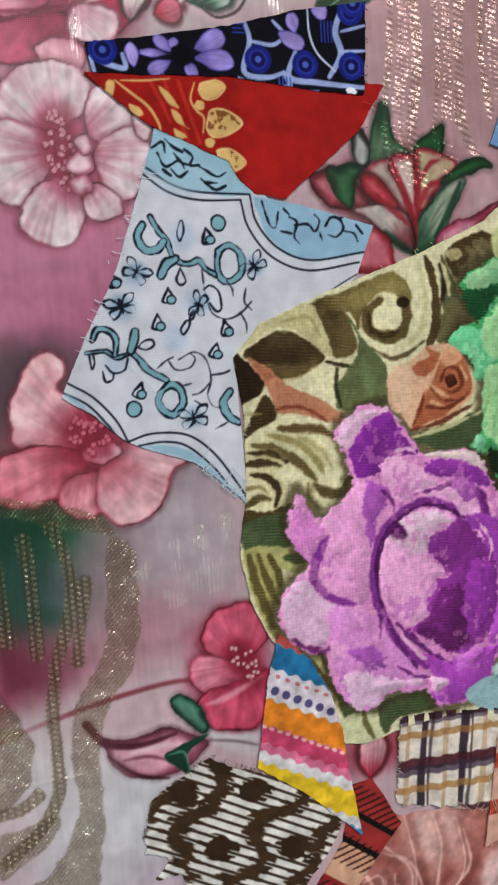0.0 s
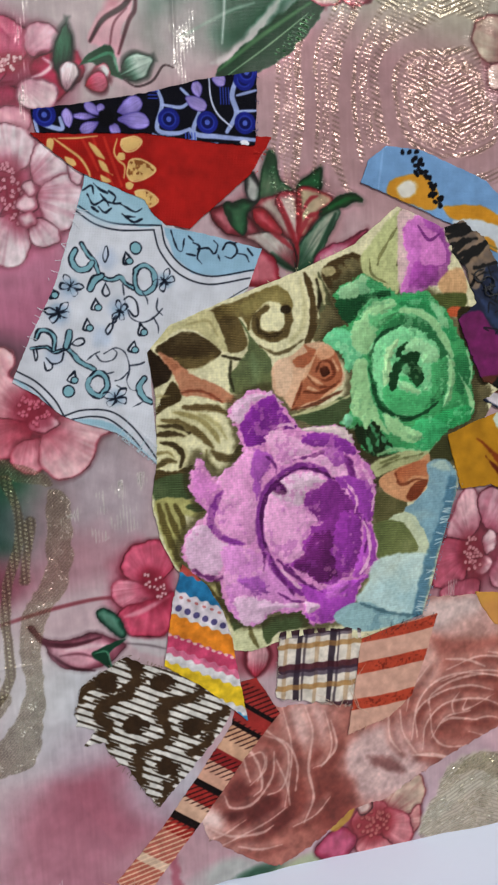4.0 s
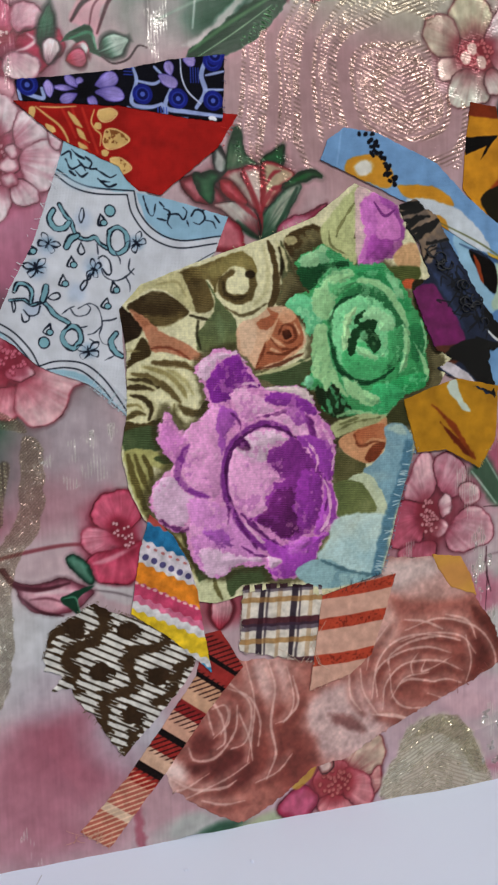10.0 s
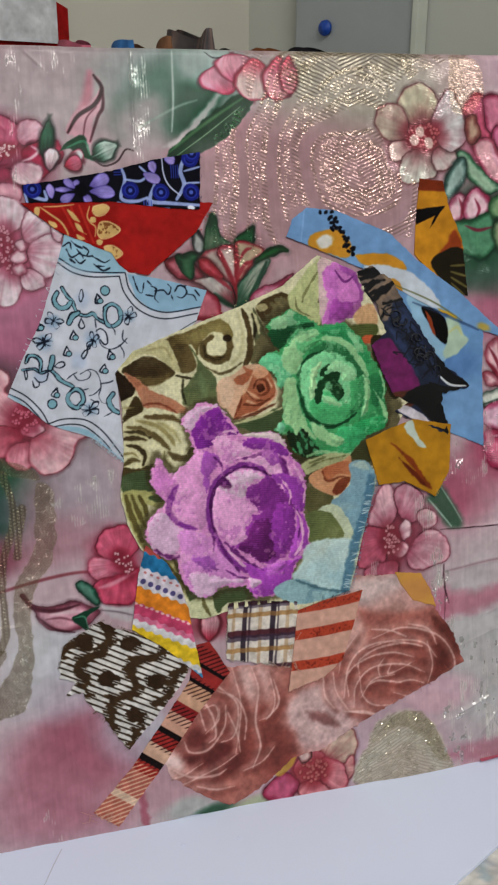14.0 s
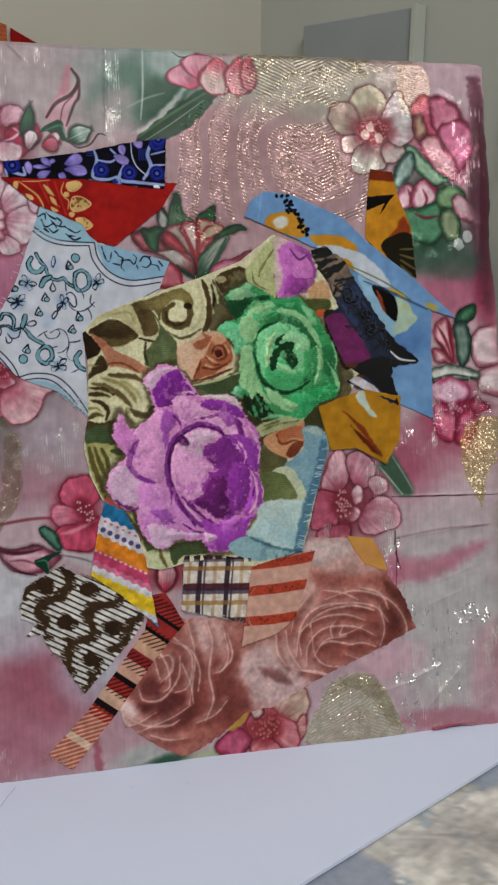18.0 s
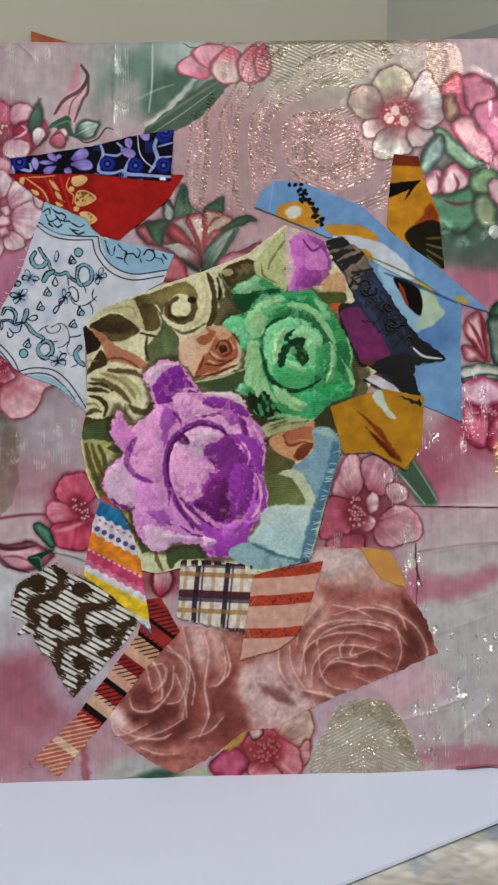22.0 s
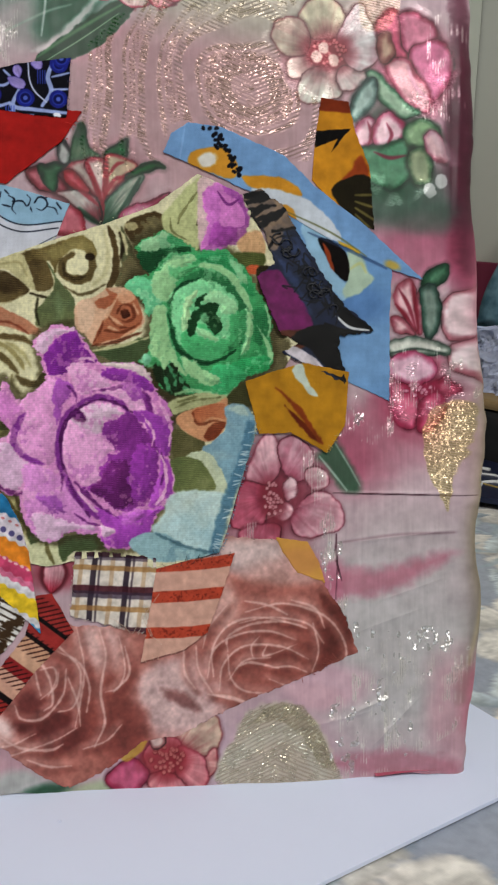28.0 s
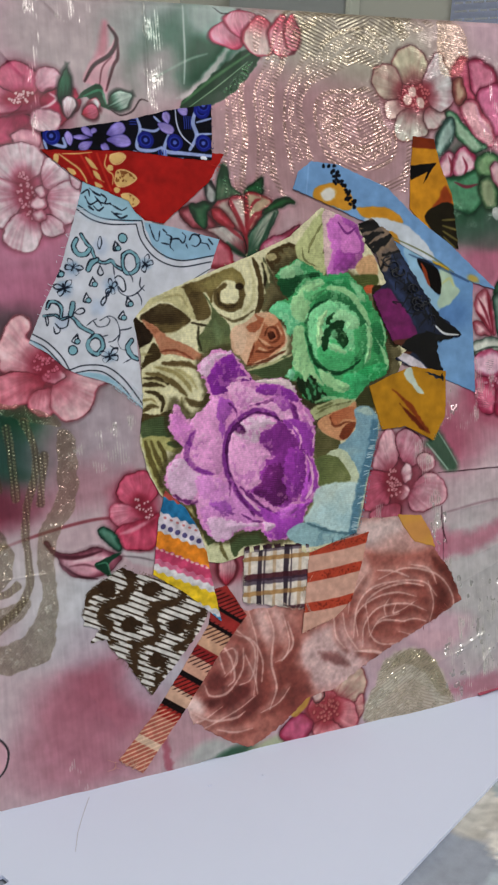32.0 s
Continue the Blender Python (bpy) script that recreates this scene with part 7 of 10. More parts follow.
# olive ground behind the scroll, with a pale leaf beside it
w([(11.85, 24.97),(13.34, 25.48),(14.91, 25.99),(15.36, 25.65),(15.53, 24.97),(14.93, 24.62),(14.44, 25.04),(13.93, 24.86),(13.84, 24.40),(13.57, 24.17),(13.31, 24.77),(12.56, 24.55)], (96, 80, 46), second=(146, 132, 84), **woven)
w([(13.33, 25.29),(14.72, 25.70),(15.22, 25.36),(14.82, 25.13),(14.12, 25.04),(13.55, 24.77)], (160, 148, 98), 0.7, 0.05, 0.12, roll=0.0)
w([(12.42, 24.70),(13.11, 24.78),(13.43, 24.29),(13.54, 23.53),(12.69, 23.41)], (100, 84, 52), second=(124, 108, 70), **woven)
w([(9.55, 23.88),(10.27, 24.46),(11.95, 25.08),(12.36, 24.56),(12.70, 23.46),(12.17, 23.71),(11.52, 24.29),(10.73, 24.36),(10.00, 23.96)], (196, 188, 146), **woven)
s.line([(11.10, 24.58),(11.95, 24.68),(12.34, 24.08)], 0.14, (160, 150, 108), 0.7, 0.6, soft=0.06, wobble=0.03)
w([(9.77, 23.64),(10.24, 24.00),(11.09, 24.28),(11.84, 23.98),(12.45, 23.42),(12.04, 23.10),(11.30, 22.84),(10.65, 22.86),(10.21, 23.39)], (82, 66, 42), second=(98, 82, 52), **woven)
w([(10.44, 23.39),(11.32, 23.26),(12.25, 23.38),(11.99, 23.10),(11.30, 22.84),(10.77, 22.86)], (130, 114, 74), 0.75, 0.06, 0.1, roll=0.0)
w([(9.47, 23.70),(9.85, 23.45),(10.44, 22.92),(10.17, 22.36),(9.53, 21.97),(9.44, 22.77)], (66, 50, 34), **woven)
w([(11.69, 22.87),(12.88, 23.16),(12.72, 21.97),(12.01, 22.53)], CREAM, **woven)
w([(12.54, 23.25),(13.23, 23.32),(13.57, 23.57),(13.47, 23.03),(12.98, 23.11)], CREAM, **woven)
s.line([(12.49, 23.25),(13.03, 23.11),(13.47, 22.98)], 0.13, (70, 60, 40), 0.9, 0.5, soft=0.04, wobble=0.03)
w([(13.25, 24.73),(13.53, 24.29),(13.85, 23.76),(14.34, 23.31),(14.55, 22.58),(14.47, 21.80),(13.28, 21.66),(12.76, 21.78),(12.74, 22.45),(13.16, 22.92),(13.53, 23.29),(13.61, 23.86)], (104, 118, 86), second=(122, 128, 88), **woven)
s.line([(13.73, 23.21),(13.82, 22.48),(13.66, 21.77)], 0.4, (128, 146, 110), 0.5, 0.6, soft=0.14, wobble=0.04)
s.line([(12.82, 23.00),(12.74, 22.40),(12.86, 21.82)], 0.14, (62, 58, 40), 0.85, 0.4, soft=0.05, wobble=0.04)
w([(9.86, 23.52),(10.44, 23.32),(11.14, 22.66),(11.99, 22.20),(12.95, 21.53),(12.67, 21.01),(12.15, 21.47),(11.38, 21.70),(10.71, 21.82),(10.47, 22.59)], (196, 140, 112), second=(186, 124, 96), **woven)
w([(9.97, 23.45),(10.46, 23.24),(10.77, 22.91),(10.43, 22.82)], (164, 110, 82), 0.8, 0.05, 0.08, roll=0.0)
s.line([(10.67, 21.87),(11.25, 21.94),(11.92, 21.72),(12.68, 21.11)], 0.12, (138, 74, 50), 0.8, 0.4, soft=0.05, wobble=0.03)
# the scroll
w([(14.92, 26.03),(15.80, 26.36),(16.12, 25.64),(16.23, 24.59),(15.97, 23.80),(15.31, 23.47),(14.68, 23.20),(14.05, 23.56),(13.68, 24.24),(13.80, 24.76),(14.38, 25.28),(14.96, 25.22),(15.42, 24.85),(15.59, 25.16),(15.36, 25.69)], CREAM, **woven)
s.line([(15.89, 26.17),(16.03, 25.20),(15.91, 24.23),(15.37, 23.67)], 0.2, (188, 180, 138), 0.7, 0.5, soft=0.1, wobble=0.03)
s.line([(14.42, 25.06),(14.03, 24.81),(13.93, 24.33),(14.27, 23.99),(14.87, 23.92),(15.24, 24.25),(15.34, 24.83),(15.18, 25.07)], 0.42, (112, 96, 60), 0.95, 0.4, soft=0.07, wobble=0.05)
s.line([(14.00, 24.71),(14.07, 24.18),(14.57, 23.95),(15.13, 24.11)], 0.16, (78, 64, 40), 0.8, 0.6, soft=0.06, wobble=0.05)
w([(14.52, 24.99),(14.88, 25.13),(15.11, 24.74),(15.04, 24.26),(14.68, 24.17),(14.39, 24.46)], CREAM, **woven)
s.blob((15.22, 24.97), 0.22, 0.16, (66, 52, 34), 0.9, edge=0.3)
w([(16.05, 26.41),(16.39, 25.87),(16.60, 24.75),(16.46, 23.85),(15.98, 23.50),(16.22, 24.28),(16.24, 25.32)], (104, 86, 54), **woven)
w([(16.67, 26.40),(17.01, 25.87),(17.25, 25.23),(17.54, 24.59),(18.00, 24.13),(17.19, 23.81),(16.35, 23.59),(16.64, 24.46),(16.63, 25.43)], (112, 112, 82), second=(98, 104, 74), **woven)
s.line([(16.47, 26.40),(16.80, 25.80),(16.93, 25.14)], 0.22, (206, 198, 158), 0.9, 0.5, soft=0.06, wobble=0.04)
s.line([(16.61, 26.11),(16.74, 25.48),(16.61, 24.83)], 0.14, (62, 50, 32), 0.85, 0.5, soft=0.05, wobble=0.04)
s.line([(14.05, 23.56),(14.74, 23.20),(15.46, 23.42),(15.94, 23.70)], 0.13, (96, 82, 52), 0.8, 0.5, soft=0.05, wobble=0.04)
w([(16.88, 26.50),(18.27, 27.12),(18.73, 26.43),(17.75, 25.86),(17.22, 25.72)], (98, 80, 50), **woven)
w([(16.83, 26.50),(17.31, 26.64),(17.45, 26.35),(17.03, 26.25)], (190, 180, 138), 0.9, **woven)
# curled acanthus leaf
w([(9.38, 21.83),(10.41, 22.31),(10.71, 21.66),(12.88, 21.20),(13.33, 20.20),(13.15, 19.12),(12.00, 18.46),(11.09, 19.01),(10.42, 18.69),(9.50, 18.88)], CREAM, **woven)
w([(10.41, 22.31),(10.71, 21.66),(10.07, 21.33),(9.58, 21.07),(9.95, 21.81)], (92, 76, 46), **woven)
s.line([(9.57, 21.83),(10.23, 21.80)], 0.12, (168, 156, 112), 0.8, 0.5, soft=0.06, wobble=0.03)
s.line([(10.78, 21.30),(11.89, 21.20),(12.57, 20.92)], 0.3, (112, 92, 56), 0.9, 0.6, soft=0.07, wobble=0.05)
s.line([(12.67, 20.92),(13.14, 20.34),(13.20, 19.68),(12.88, 19.11),(12.28, 19.10),(11.85, 19.42)], 0.34, (108, 92, 58), 0.9, 0.5, soft=0.07, wobble=0.05)
s.line([(13.03, 20.22),(13.10, 19.63),(12.68, 19.17)], 0.14, (70, 58, 38), 0.8, 0.6, soft=0.05, wobble=0.05)
for pts, wide, tone in (([(9.83, 20.87),(10.65, 20.64),(11.40, 20.12),(11.86, 19.56)], 0.24, (120, 104, 66)), ([(10.32, 21.13),(11.24, 20.85),(11.89, 20.28),(12.16, 19.74)], 0.2, (164, 152, 104)), ([(11.39, 20.98),(12.10, 20.51),(12.47, 19.87)], 0.16, (182, 172, 126)), ([(9.69, 20.64),(10.45, 20.53),(10.92, 20.24)], 0.2, (84, 70, 44)), ([(9.62, 20.27),(10.20, 20.28),(10.72, 20.16)], 0.24, (88, 72, 46)), ([(9.75, 19.93),(10.31, 19.80),(10.63, 19.35),(10.50, 18.88)], 0.24, (78, 64, 40)), ([(9.50, 18.95),(9.99, 19.20),(10.33, 19.13)], 0.2, (104, 90, 56)), ([(9.58, 19.51),(10.01, 19.53),(10.24, 19.33)], 0.12, (150, 138, 94)), ([(11.61, 19.46),(11.63, 19.05),(12.00, 18.58)], 0.12, (150, 138, 94))):
    s.line(pts, wide * 1.7, (176, 166, 122), 0.5, 0.6, soft=0.12, wobble=0.05)
    s.line(pts, wide, tone, 0.92, 0.6, soft=0.05, wobble=0.05)
w([(9.45, 18.85),(10.35, 18.75),(11.09, 18.94),(10.97, 18.46),(9.44, 18.28)], (96, 80, 48), **woven)
w([(9.42, 18.38),(10.93, 18.61),(11.04, 17.93),(10.77, 17.51),(9.47, 17.47)], (92, 108, 74), **woven)
# leaf at the lower side
w([(9.38, 17.57),(10.48, 17.58),(11.56, 17.11),(11.11, 16.66),(10.54, 16.80),(10.63, 15.77),(10.23, 14.69),(9.74, 15.56),(9.46, 16.55)], (178, 174, 116), **woven)
w([(10.65, 17.18),(11.00, 17.30),(11.53, 17.06),(11.08, 16.90)], (88, 100, 66), **woven)
for pts, wide in (([(9.51, 17.42),(9.78, 16.29),(10.20, 15.03)], 0.3), ([(9.84, 17.39),(10.08, 16.50),(10.38, 15.75)], 0.22), ([(10.18, 17.32),(10.44, 16.76),(10.51, 16.32)], 0.24)):
    s.line(pts, wide, (110, 98, 54), 0.85, 0.4, soft=0.05, wobble=0.04)
w([(10.28, 14.73),(10.93, 14.15),(10.72, 13.80),(10.30, 14.29)], (190, 120, 84), **woven)
w([(10.83, 14.16),(11.76, 13.94),(12.32, 12.63),(12.64, 11.33),(12.12, 12.15),(11.48, 13.22)], (184, 176, 126), **woven)
for pts in ([(10.98, 14.07),(11.68, 13.25),(12.23, 12.34)], [(11.71, 13.89),(12.07, 13.01),(12.32, 12.13)]):
    s.line(pts, 0.2, (104, 90, 52), 0.9, 0.3, soft=0.05, wobble=0.05)
w([(12.23, 12.34),(12.50, 12.51),(13.12, 11.78),(12.60, 11.44),(12.30, 11.73)], (92, 106, 72), **woven)
w([(12.27, 11.48),(13.23, 11.77),(13.69, 11.71),(13.74, 10.68),(12.61, 10.62)], (200, 200, 162), **woven)
s.line([(13.07, 11.73),(13.20, 11.21),(13.43, 10.72)], 0.2, (112, 104, 62), 0.85, 0.4, soft=0.05, wobble=0.04)
w([(13.64, 11.77),(14.48, 12.03),(15.27, 12.09),(16.15, 11.42),(14.44, 11.21),(13.85, 10.82)], (94, 108, 74), **woven)
# dark weave round the roses
s.wash([(17.96, 26.55), (20.18, 25.74), (23.93, 22.65), (24.44, 19.44), (23.26, 17.92), (18.85, 17.01), (17.65, 19.59), (16.25, 20.30), (15.64, 20.64), (17.72, 21.12), (18.27, 22.62), (16.55, 23.31)], (118, 110, 80), 0.95, 0.2, 0.15)
s.wash([(17.69, 20.36), (18.95, 19.50), (19.90, 18.65), (18.87, 17.63), (17.64, 19.28)], (78, 72, 48), 0.9, 0.2, 0.12)
ROSE_RIM = [(10.90, 18.54), (11.20, 19.17), (11.44, 19.06), (11.75, 18.48), (12.29, 18.32), (13.03, 19.20), (12.96, 20.23), (12.70, 21.06), (13.27, 21.56), (13.91, 21.73), (14.53, 21.61), (14.89, 21.10), (15.38, 20.46), (15.88, 20.06), (16.94, 20.10), (17.59, 19.94), (18.00, 19.31), (18.17, 18.77), (18.75, 18.28), (19.02, 17.59), (19.04, 16.66), (18.85, 15.80), (19.14, 14.74), (19.11, 13.96), (18.62, 13.35), (18.16, 12.85), (17.97, 12.12), (17.40, 11.50), (16.58, 11.34), (15.90, 11.29), (15.53, 11.85), (15.49, 12.17), (14.88, 12.06), (14.23, 12.18), (13.56, 11.78), (12.92, 11.90), (12.39, 12.35), (12.06, 12.91), (11.98, 13.87), (11.47, 13.97), (10.89, 14.37), (10.43, 14.91), (10.29, 15.44), (10.65, 16.16), (11.16, 16.58), (11.52, 16.92), (11.18, 17.41), (10.91, 17.94)]
GREEN_RIM = [(16.84, 23.57), (17.36, 24.10), (18.05, 24.11), (17.48, 25.05), (17.32, 25.55), (17.83, 25.88), (18.72, 26.17), (19.43, 25.86), (20.12, 25.41), (21.20, 25.44), (21.91, 25.13), (22.59, 24.35), (23.00, 23.58), (23.47, 22.76), (23.68, 21.98), (23.60, 21.20), (23.78, 20.54), (23.56, 19.87), (22.86, 19.52), (22.19, 19.30), (21.71, 18.55), (20.97, 18.41), (19.86, 18.59), (19.03, 18.54), (18.50, 18.98), (18.39, 19.62), (17.72, 19.79), (17.42, 20.18), (17.75, 20.46), (17.95, 21.45), (18.06, 22.32), (17.69, 22.96)]
for rim in (ROSE_RIM, GREEN_RIM):
    s.line([*rim, rim[0]], 0.55, (88, 80, 54), 0.7, 0.0, soft=0.16, wobble=0.08)
# the purple rose
LIL, PLI = (192, 136, 194), (214, 178, 206)
crisp = dict(ragged=0.085, soft=0.05, roll=0.1)
w(ROSE_RIM, LIL, **crisp)
w([(12.75, 21.08), (13.27, 21.54), (13.91, 21.71), (14.53, 21.61), (14.85, 21.20), (13.89, 21.34), (13.31, 20.89), (12.99, 20.42)], PLI, **crisp)
w([(13.23, 20.70), (13.63, 21.16), (14.53, 21.41), (14.89, 20.98), (15.25, 20.34), (15.36, 20.09), (14.46, 19.99), (13.93, 19.53), (13.30, 19.52), (13.08, 20.22)], (128, 48, 158), **crisp)
w([(14.19, 19.76), (14.59, 19.99), (15.48, 19.71), (16.10, 19.05), (15.57, 18.84), (14.91, 18.58), (14.53, 18.76)], (206, 160, 204), **crisp)
w([(15.62, 20.00), (16.93, 20.08), (17.59, 19.92), (17.97, 19.27), (17.18, 19.59), (16.13, 19.78)], (214, 196, 194), **crisp)
w([(15.74, 19.67), (16.66, 19.77), (17.57, 19.47), (18.14, 18.77), (17.68, 18.80), (16.89, 19.11), (15.98, 19.26)], (138, 58, 168), **crisp)
w([(15.31, 18.81), (16.62, 18.82), (17.62, 18.66), (18.31, 17.64), (18.57, 16.47), (18.01, 16.77), (17.11, 17.93), (16.34, 18.49)], (206, 160, 204), **crisp)
w([(17.52, 18.71), (17.89, 18.51), (18.12, 17.66), (17.80, 17.78)], (112, 42, 130), 0.95, 0.04)
w([(16.63, 19.02), (17.29, 18.93), (17.67, 18.40), (17.26, 18.28), (16.82, 18.71)], (152, 80, 178), 0.9, **crisp)
w([(11.98, 18.10), (12.77, 18.90), (13.41, 19.30), (13.91, 19.14), (14.00, 18.40), (13.74, 17.18), (13.58, 16.00), (13.35, 15.38), (12.84, 15.37), (12.23, 15.73), (11.95, 16.59), (11.87, 17.38)], (200, 148, 202), **crisp)
w([(13.59, 19.33), (14.34, 19.12), (14.47, 18.66), (13.93, 17.96), (13.66, 17.19), (13.46, 17.75), (13.45, 18.61)], (156, 86, 182), 0.9, **crisp)
w([(10.95, 18.17), (11.24, 19.07), (11.62, 18.25), (12.16, 17.84), (11.93, 17.13), (11.54, 16.87), (11.15, 17.38)], (188, 126, 194), **crisp)
s.line([(12.16, 17.70), (11.78, 17.04), (11.64, 16.37), (12.01, 15.75), (12.97, 15.36)], 0.34, (128, 54, 156), 0.9, 0.6, soft=0.06, wobble=0.06)
w([(10.41, 15.43), (10.77, 16.20), (11.40, 16.44), (11.86, 15.76), (12.38, 15.22), (12.09, 14.40), (11.65, 14.07), (11.04, 14.36), (10.58, 14.90)], (212, 176, 206), **crisp)
s.line([(10.85, 14.48), (11.37, 14.08), (12.07, 14.01), (12.24, 14.39)], 0.22, (104, 46, 116), 0.85, 0.6, soft=0.05, wobble=0.06)
w([(12.13, 15.24), (13.08, 15.18), (13.94, 14.42), (14.80, 13.24), (15.55, 12.31), (14.88, 12.08), (14.23, 12.21), (13.56, 11.80), (12.80, 11.99), (12.25, 12.64), (12.10, 13.65)], (188, 134, 198), **crisp)
w([(12.41, 12.87), (13.24, 13.08), (14.25, 12.66), (15.28, 12.32), (14.23, 12.21), (13.56, 11.85), (12.80, 11.99)], (214, 180, 206), 0.9, **crisp)
w([(12.63, 13.70), (13.15, 13.89), (13.78, 13.60), (13.96, 13.15), (13.24, 13.18)], (150, 84, 178), 0.8, 0.16)
w([(13.86, 16.48), (14.08, 17.33), (14.62, 17.91), (15.54, 18.22), (16.45, 17.98), (16.88, 17.49), (16.30, 17.44), (15.89, 17.19), (15.78, 16.57), (16.14, 16.19), (16.45, 15.96), (15.96, 15.74), (15.81, 15.30), (15.53, 15.07), (15.59, 14.61), (14.98, 14.31), (14.59, 14.53), (14.23, 15.07), (13.93, 15.72)], (204, 156, 204), **crisp)
w([(14.35, 17.53), (15.01, 17.98), (16.06, 18.08), (16.62, 17.64), (15.90, 17.44), (15.74, 16.77), (15.22, 16.82)], (212, 182, 200), 0.85, **crisp)
w([(15.89, 17.19), (16.43, 17.45), (17.10, 17.53), (17.61, 17.06), (18.18, 16.37), (18.31, 15.33), (18.10, 14.06), (17.47, 13.29), (16.64, 12.96), (15.61, 13.74), (14.71, 14.24), (15.03, 14.28), (15.62, 14.58), (15.56, 15.07), (15.83, 15.30), (15.98, 15.72), (16.47, 15.95), (15.81, 16.62)], (124, 52, 142), second=(142, 62, 162), **crisp)
w([(15.10, 14.20), (15.70, 14.68), (16.21, 15.32), (17.00, 15.24), (17.11, 13.90), (16.44, 13.24), (15.74, 13.73)], (100, 36, 108), 0.75, 0.14)
w([(17.01, 15.45), (17.58, 16.17), (18.24, 15.60), (18.10, 14.19), (17.48, 13.60), (17.09, 14.16)], (142, 62, 168), 0.85, 0.14)
w([(17.19, 17.77), (18.18, 17.65), (18.88, 17.35), (18.99, 16.57), (18.68, 15.66), (18.26, 16.11), (17.74, 16.92)], (146, 68, 174), **crisp)
w([(18.16, 16.32), (18.65, 15.66), (19.09, 14.74), (18.97, 13.84), (18.34, 13.36), (17.74, 13.26), (18.22, 14.31), (18.36, 15.33)], (158, 80, 184), **crisp)
w([(15.33, 13.36), (16.37, 12.84), (17.73, 13.16), (18.45, 13.24), (18.16, 12.85), (17.91, 12.12), (17.26, 11.49), (16.04, 11.35), (15.58, 11.95), (15.69, 12.50)], (156, 74, 184), **crisp)
w([(15.60, 12.43), (16.23, 12.18), (15.74, 11.88)], (216, 188, 204), 0.9, 0.05)
w([(16.64, 13.02), (17.73, 13.11), (17.44, 12.57), (16.75, 12.38)], (176, 108, 196), 0.8, 0.12)
s.line([(16.97, 17.69), (16.46, 18.25), (15.55, 18.42), (14.63, 18.03), (13.98, 17.34), (13.73, 16.49), (13.74, 15.49), (14.08, 14.53), (14.68, 13.58), (15.46, 12.84)], 0.34, (126, 54, 150), 0.95, 0.45, soft=0.06, wobble=0.05)
s.line([(17.10, 17.73), (16.33, 18.16), (15.49, 18.30), (14.65, 17.91), (14.05, 17.26), (13.83, 16.43), (13.84, 15.48), (14.16, 14.65)], 0.13, (90, 34, 104), 0.9, 0.4, soft=0.04, wobble=0.05)
for pts, wide in (([(14.16, 14.57), (14.55, 13.65), (15.10, 12.88)], 0.16), ([(14.46, 14.47), (15.33, 13.51), (16.42, 12.78)], 0.18), ([(14.84, 14.25), (15.59, 13.28)], 0.12), ([(13.65, 15.25), (13.87, 14.60), (13.80, 14.10)], 0.12), ([(14.03, 19.06), (14.47, 18.61), (14.55, 18.16)], 0.14), ([(15.30, 18.73), (16.35, 18.84), (16.89, 19.06)], 0.14), ([(18.44, 15.79), (18.63, 15.04), (18.38, 14.29)], 0.10), ([(14.40, 13.03), (15.03, 12.58), (15.55, 12.44)], 0.10)):
    s.line(pts, wide, (104, 40, 122), 0.85, 0.6, soft=0.05, wobble=0.06)
w([(14.30, 17.63), (14.69, 17.80), (14.96, 17.34), (14.57, 17.34)], (92, 34, 106), 0.95, 0.04)
for pts, wide in (([(18.21, 18.36), (18.67, 17.74), (18.94, 16.83), (18.74, 15.91)], 0.10), ([(18.20, 15.96), (18.58, 15.31), (18.65, 14.06), (18.15, 13.32)], 0.12), ([(17.63, 17.56), (18.09, 16.76), (18.01, 16.13)], 0.10), ([(18.86, 15.49), (19.08, 14.61), (18.97, 13.84)], 0.12), ([(14.45, 14.16), (15.07, 13.44), (15.63, 12.92)], 0.08), ([(18.41, 18.02), (18.74, 17.36), (18.86, 16.88)], 0.09), ([(14.54, 20.14), (15.11, 20.25), (15.51, 19.98)], 0.10)):
    s.line(pts, wide, (210, 170, 204), 0.9, 0.6, soft=0.04, wobble=0.06)
for tone, amount in (((218, 186, 206), 0.22), ((146, 74, 170), 0.18)):
    s.fleck(ROSE_RIM, tone, amount, 0.2, 0.3)
# the bud and its leaf
s.shape([(18.69, 27.08), (20.25, 28.73), (20.74, 28.14), (20.28, 26.57), (20.23, 25.37), (19.07, 26.02), (18.66, 26.40)], (186, 190, 140), **z)
s.line([(20.45, 28.81), (20.45, 27.88), (20.22, 26.57)], 0.14, (104, 100, 66), 0.8, wobble=0.03)
s.line([(20.28, 28.15), (19.53, 27.11), (19.32, 26.59)], 0.12, (140, 140, 96), 0.9, wobble=0.03)
s.line([(18.96, 26.86), (19.07, 26.20), (19.85, 25.78)], 0.12, (130, 130, 88), 0.8, wobble=0.03)
s.shape([(20.30, 28.55), (21.01, 28.54), (21.17, 27.34), (21.01, 26.01), (20.35, 25.37)], (212, 182, 184), **z)
s.wash([(20.57, 28.15), (21.59, 28.66), (22.30, 27.99), (22.66, 26.56), (22.07, 25.72), (20.40, 25.28), (20.68, 26.56)], (172, 108, 182), 1, 0.08)
s.wash([(21.44, 28.53), (22.35, 27.85), (22.54, 26.51), (21.67, 26.80), (21.56, 27.73)], (150, 80, 168), 0.8, 0.1)
s.wash([(21.08, 26.55), (22.09, 26.39), (21.93, 25.77), (20.76, 25.62)], (146, 72, 160), 0.8, 0.1)
s.shape([(21.42, 27.87), (22.14, 27.72), (22.43, 26.65), (21.37, 26.54)], (184, 120, 190), wobble=0.08)
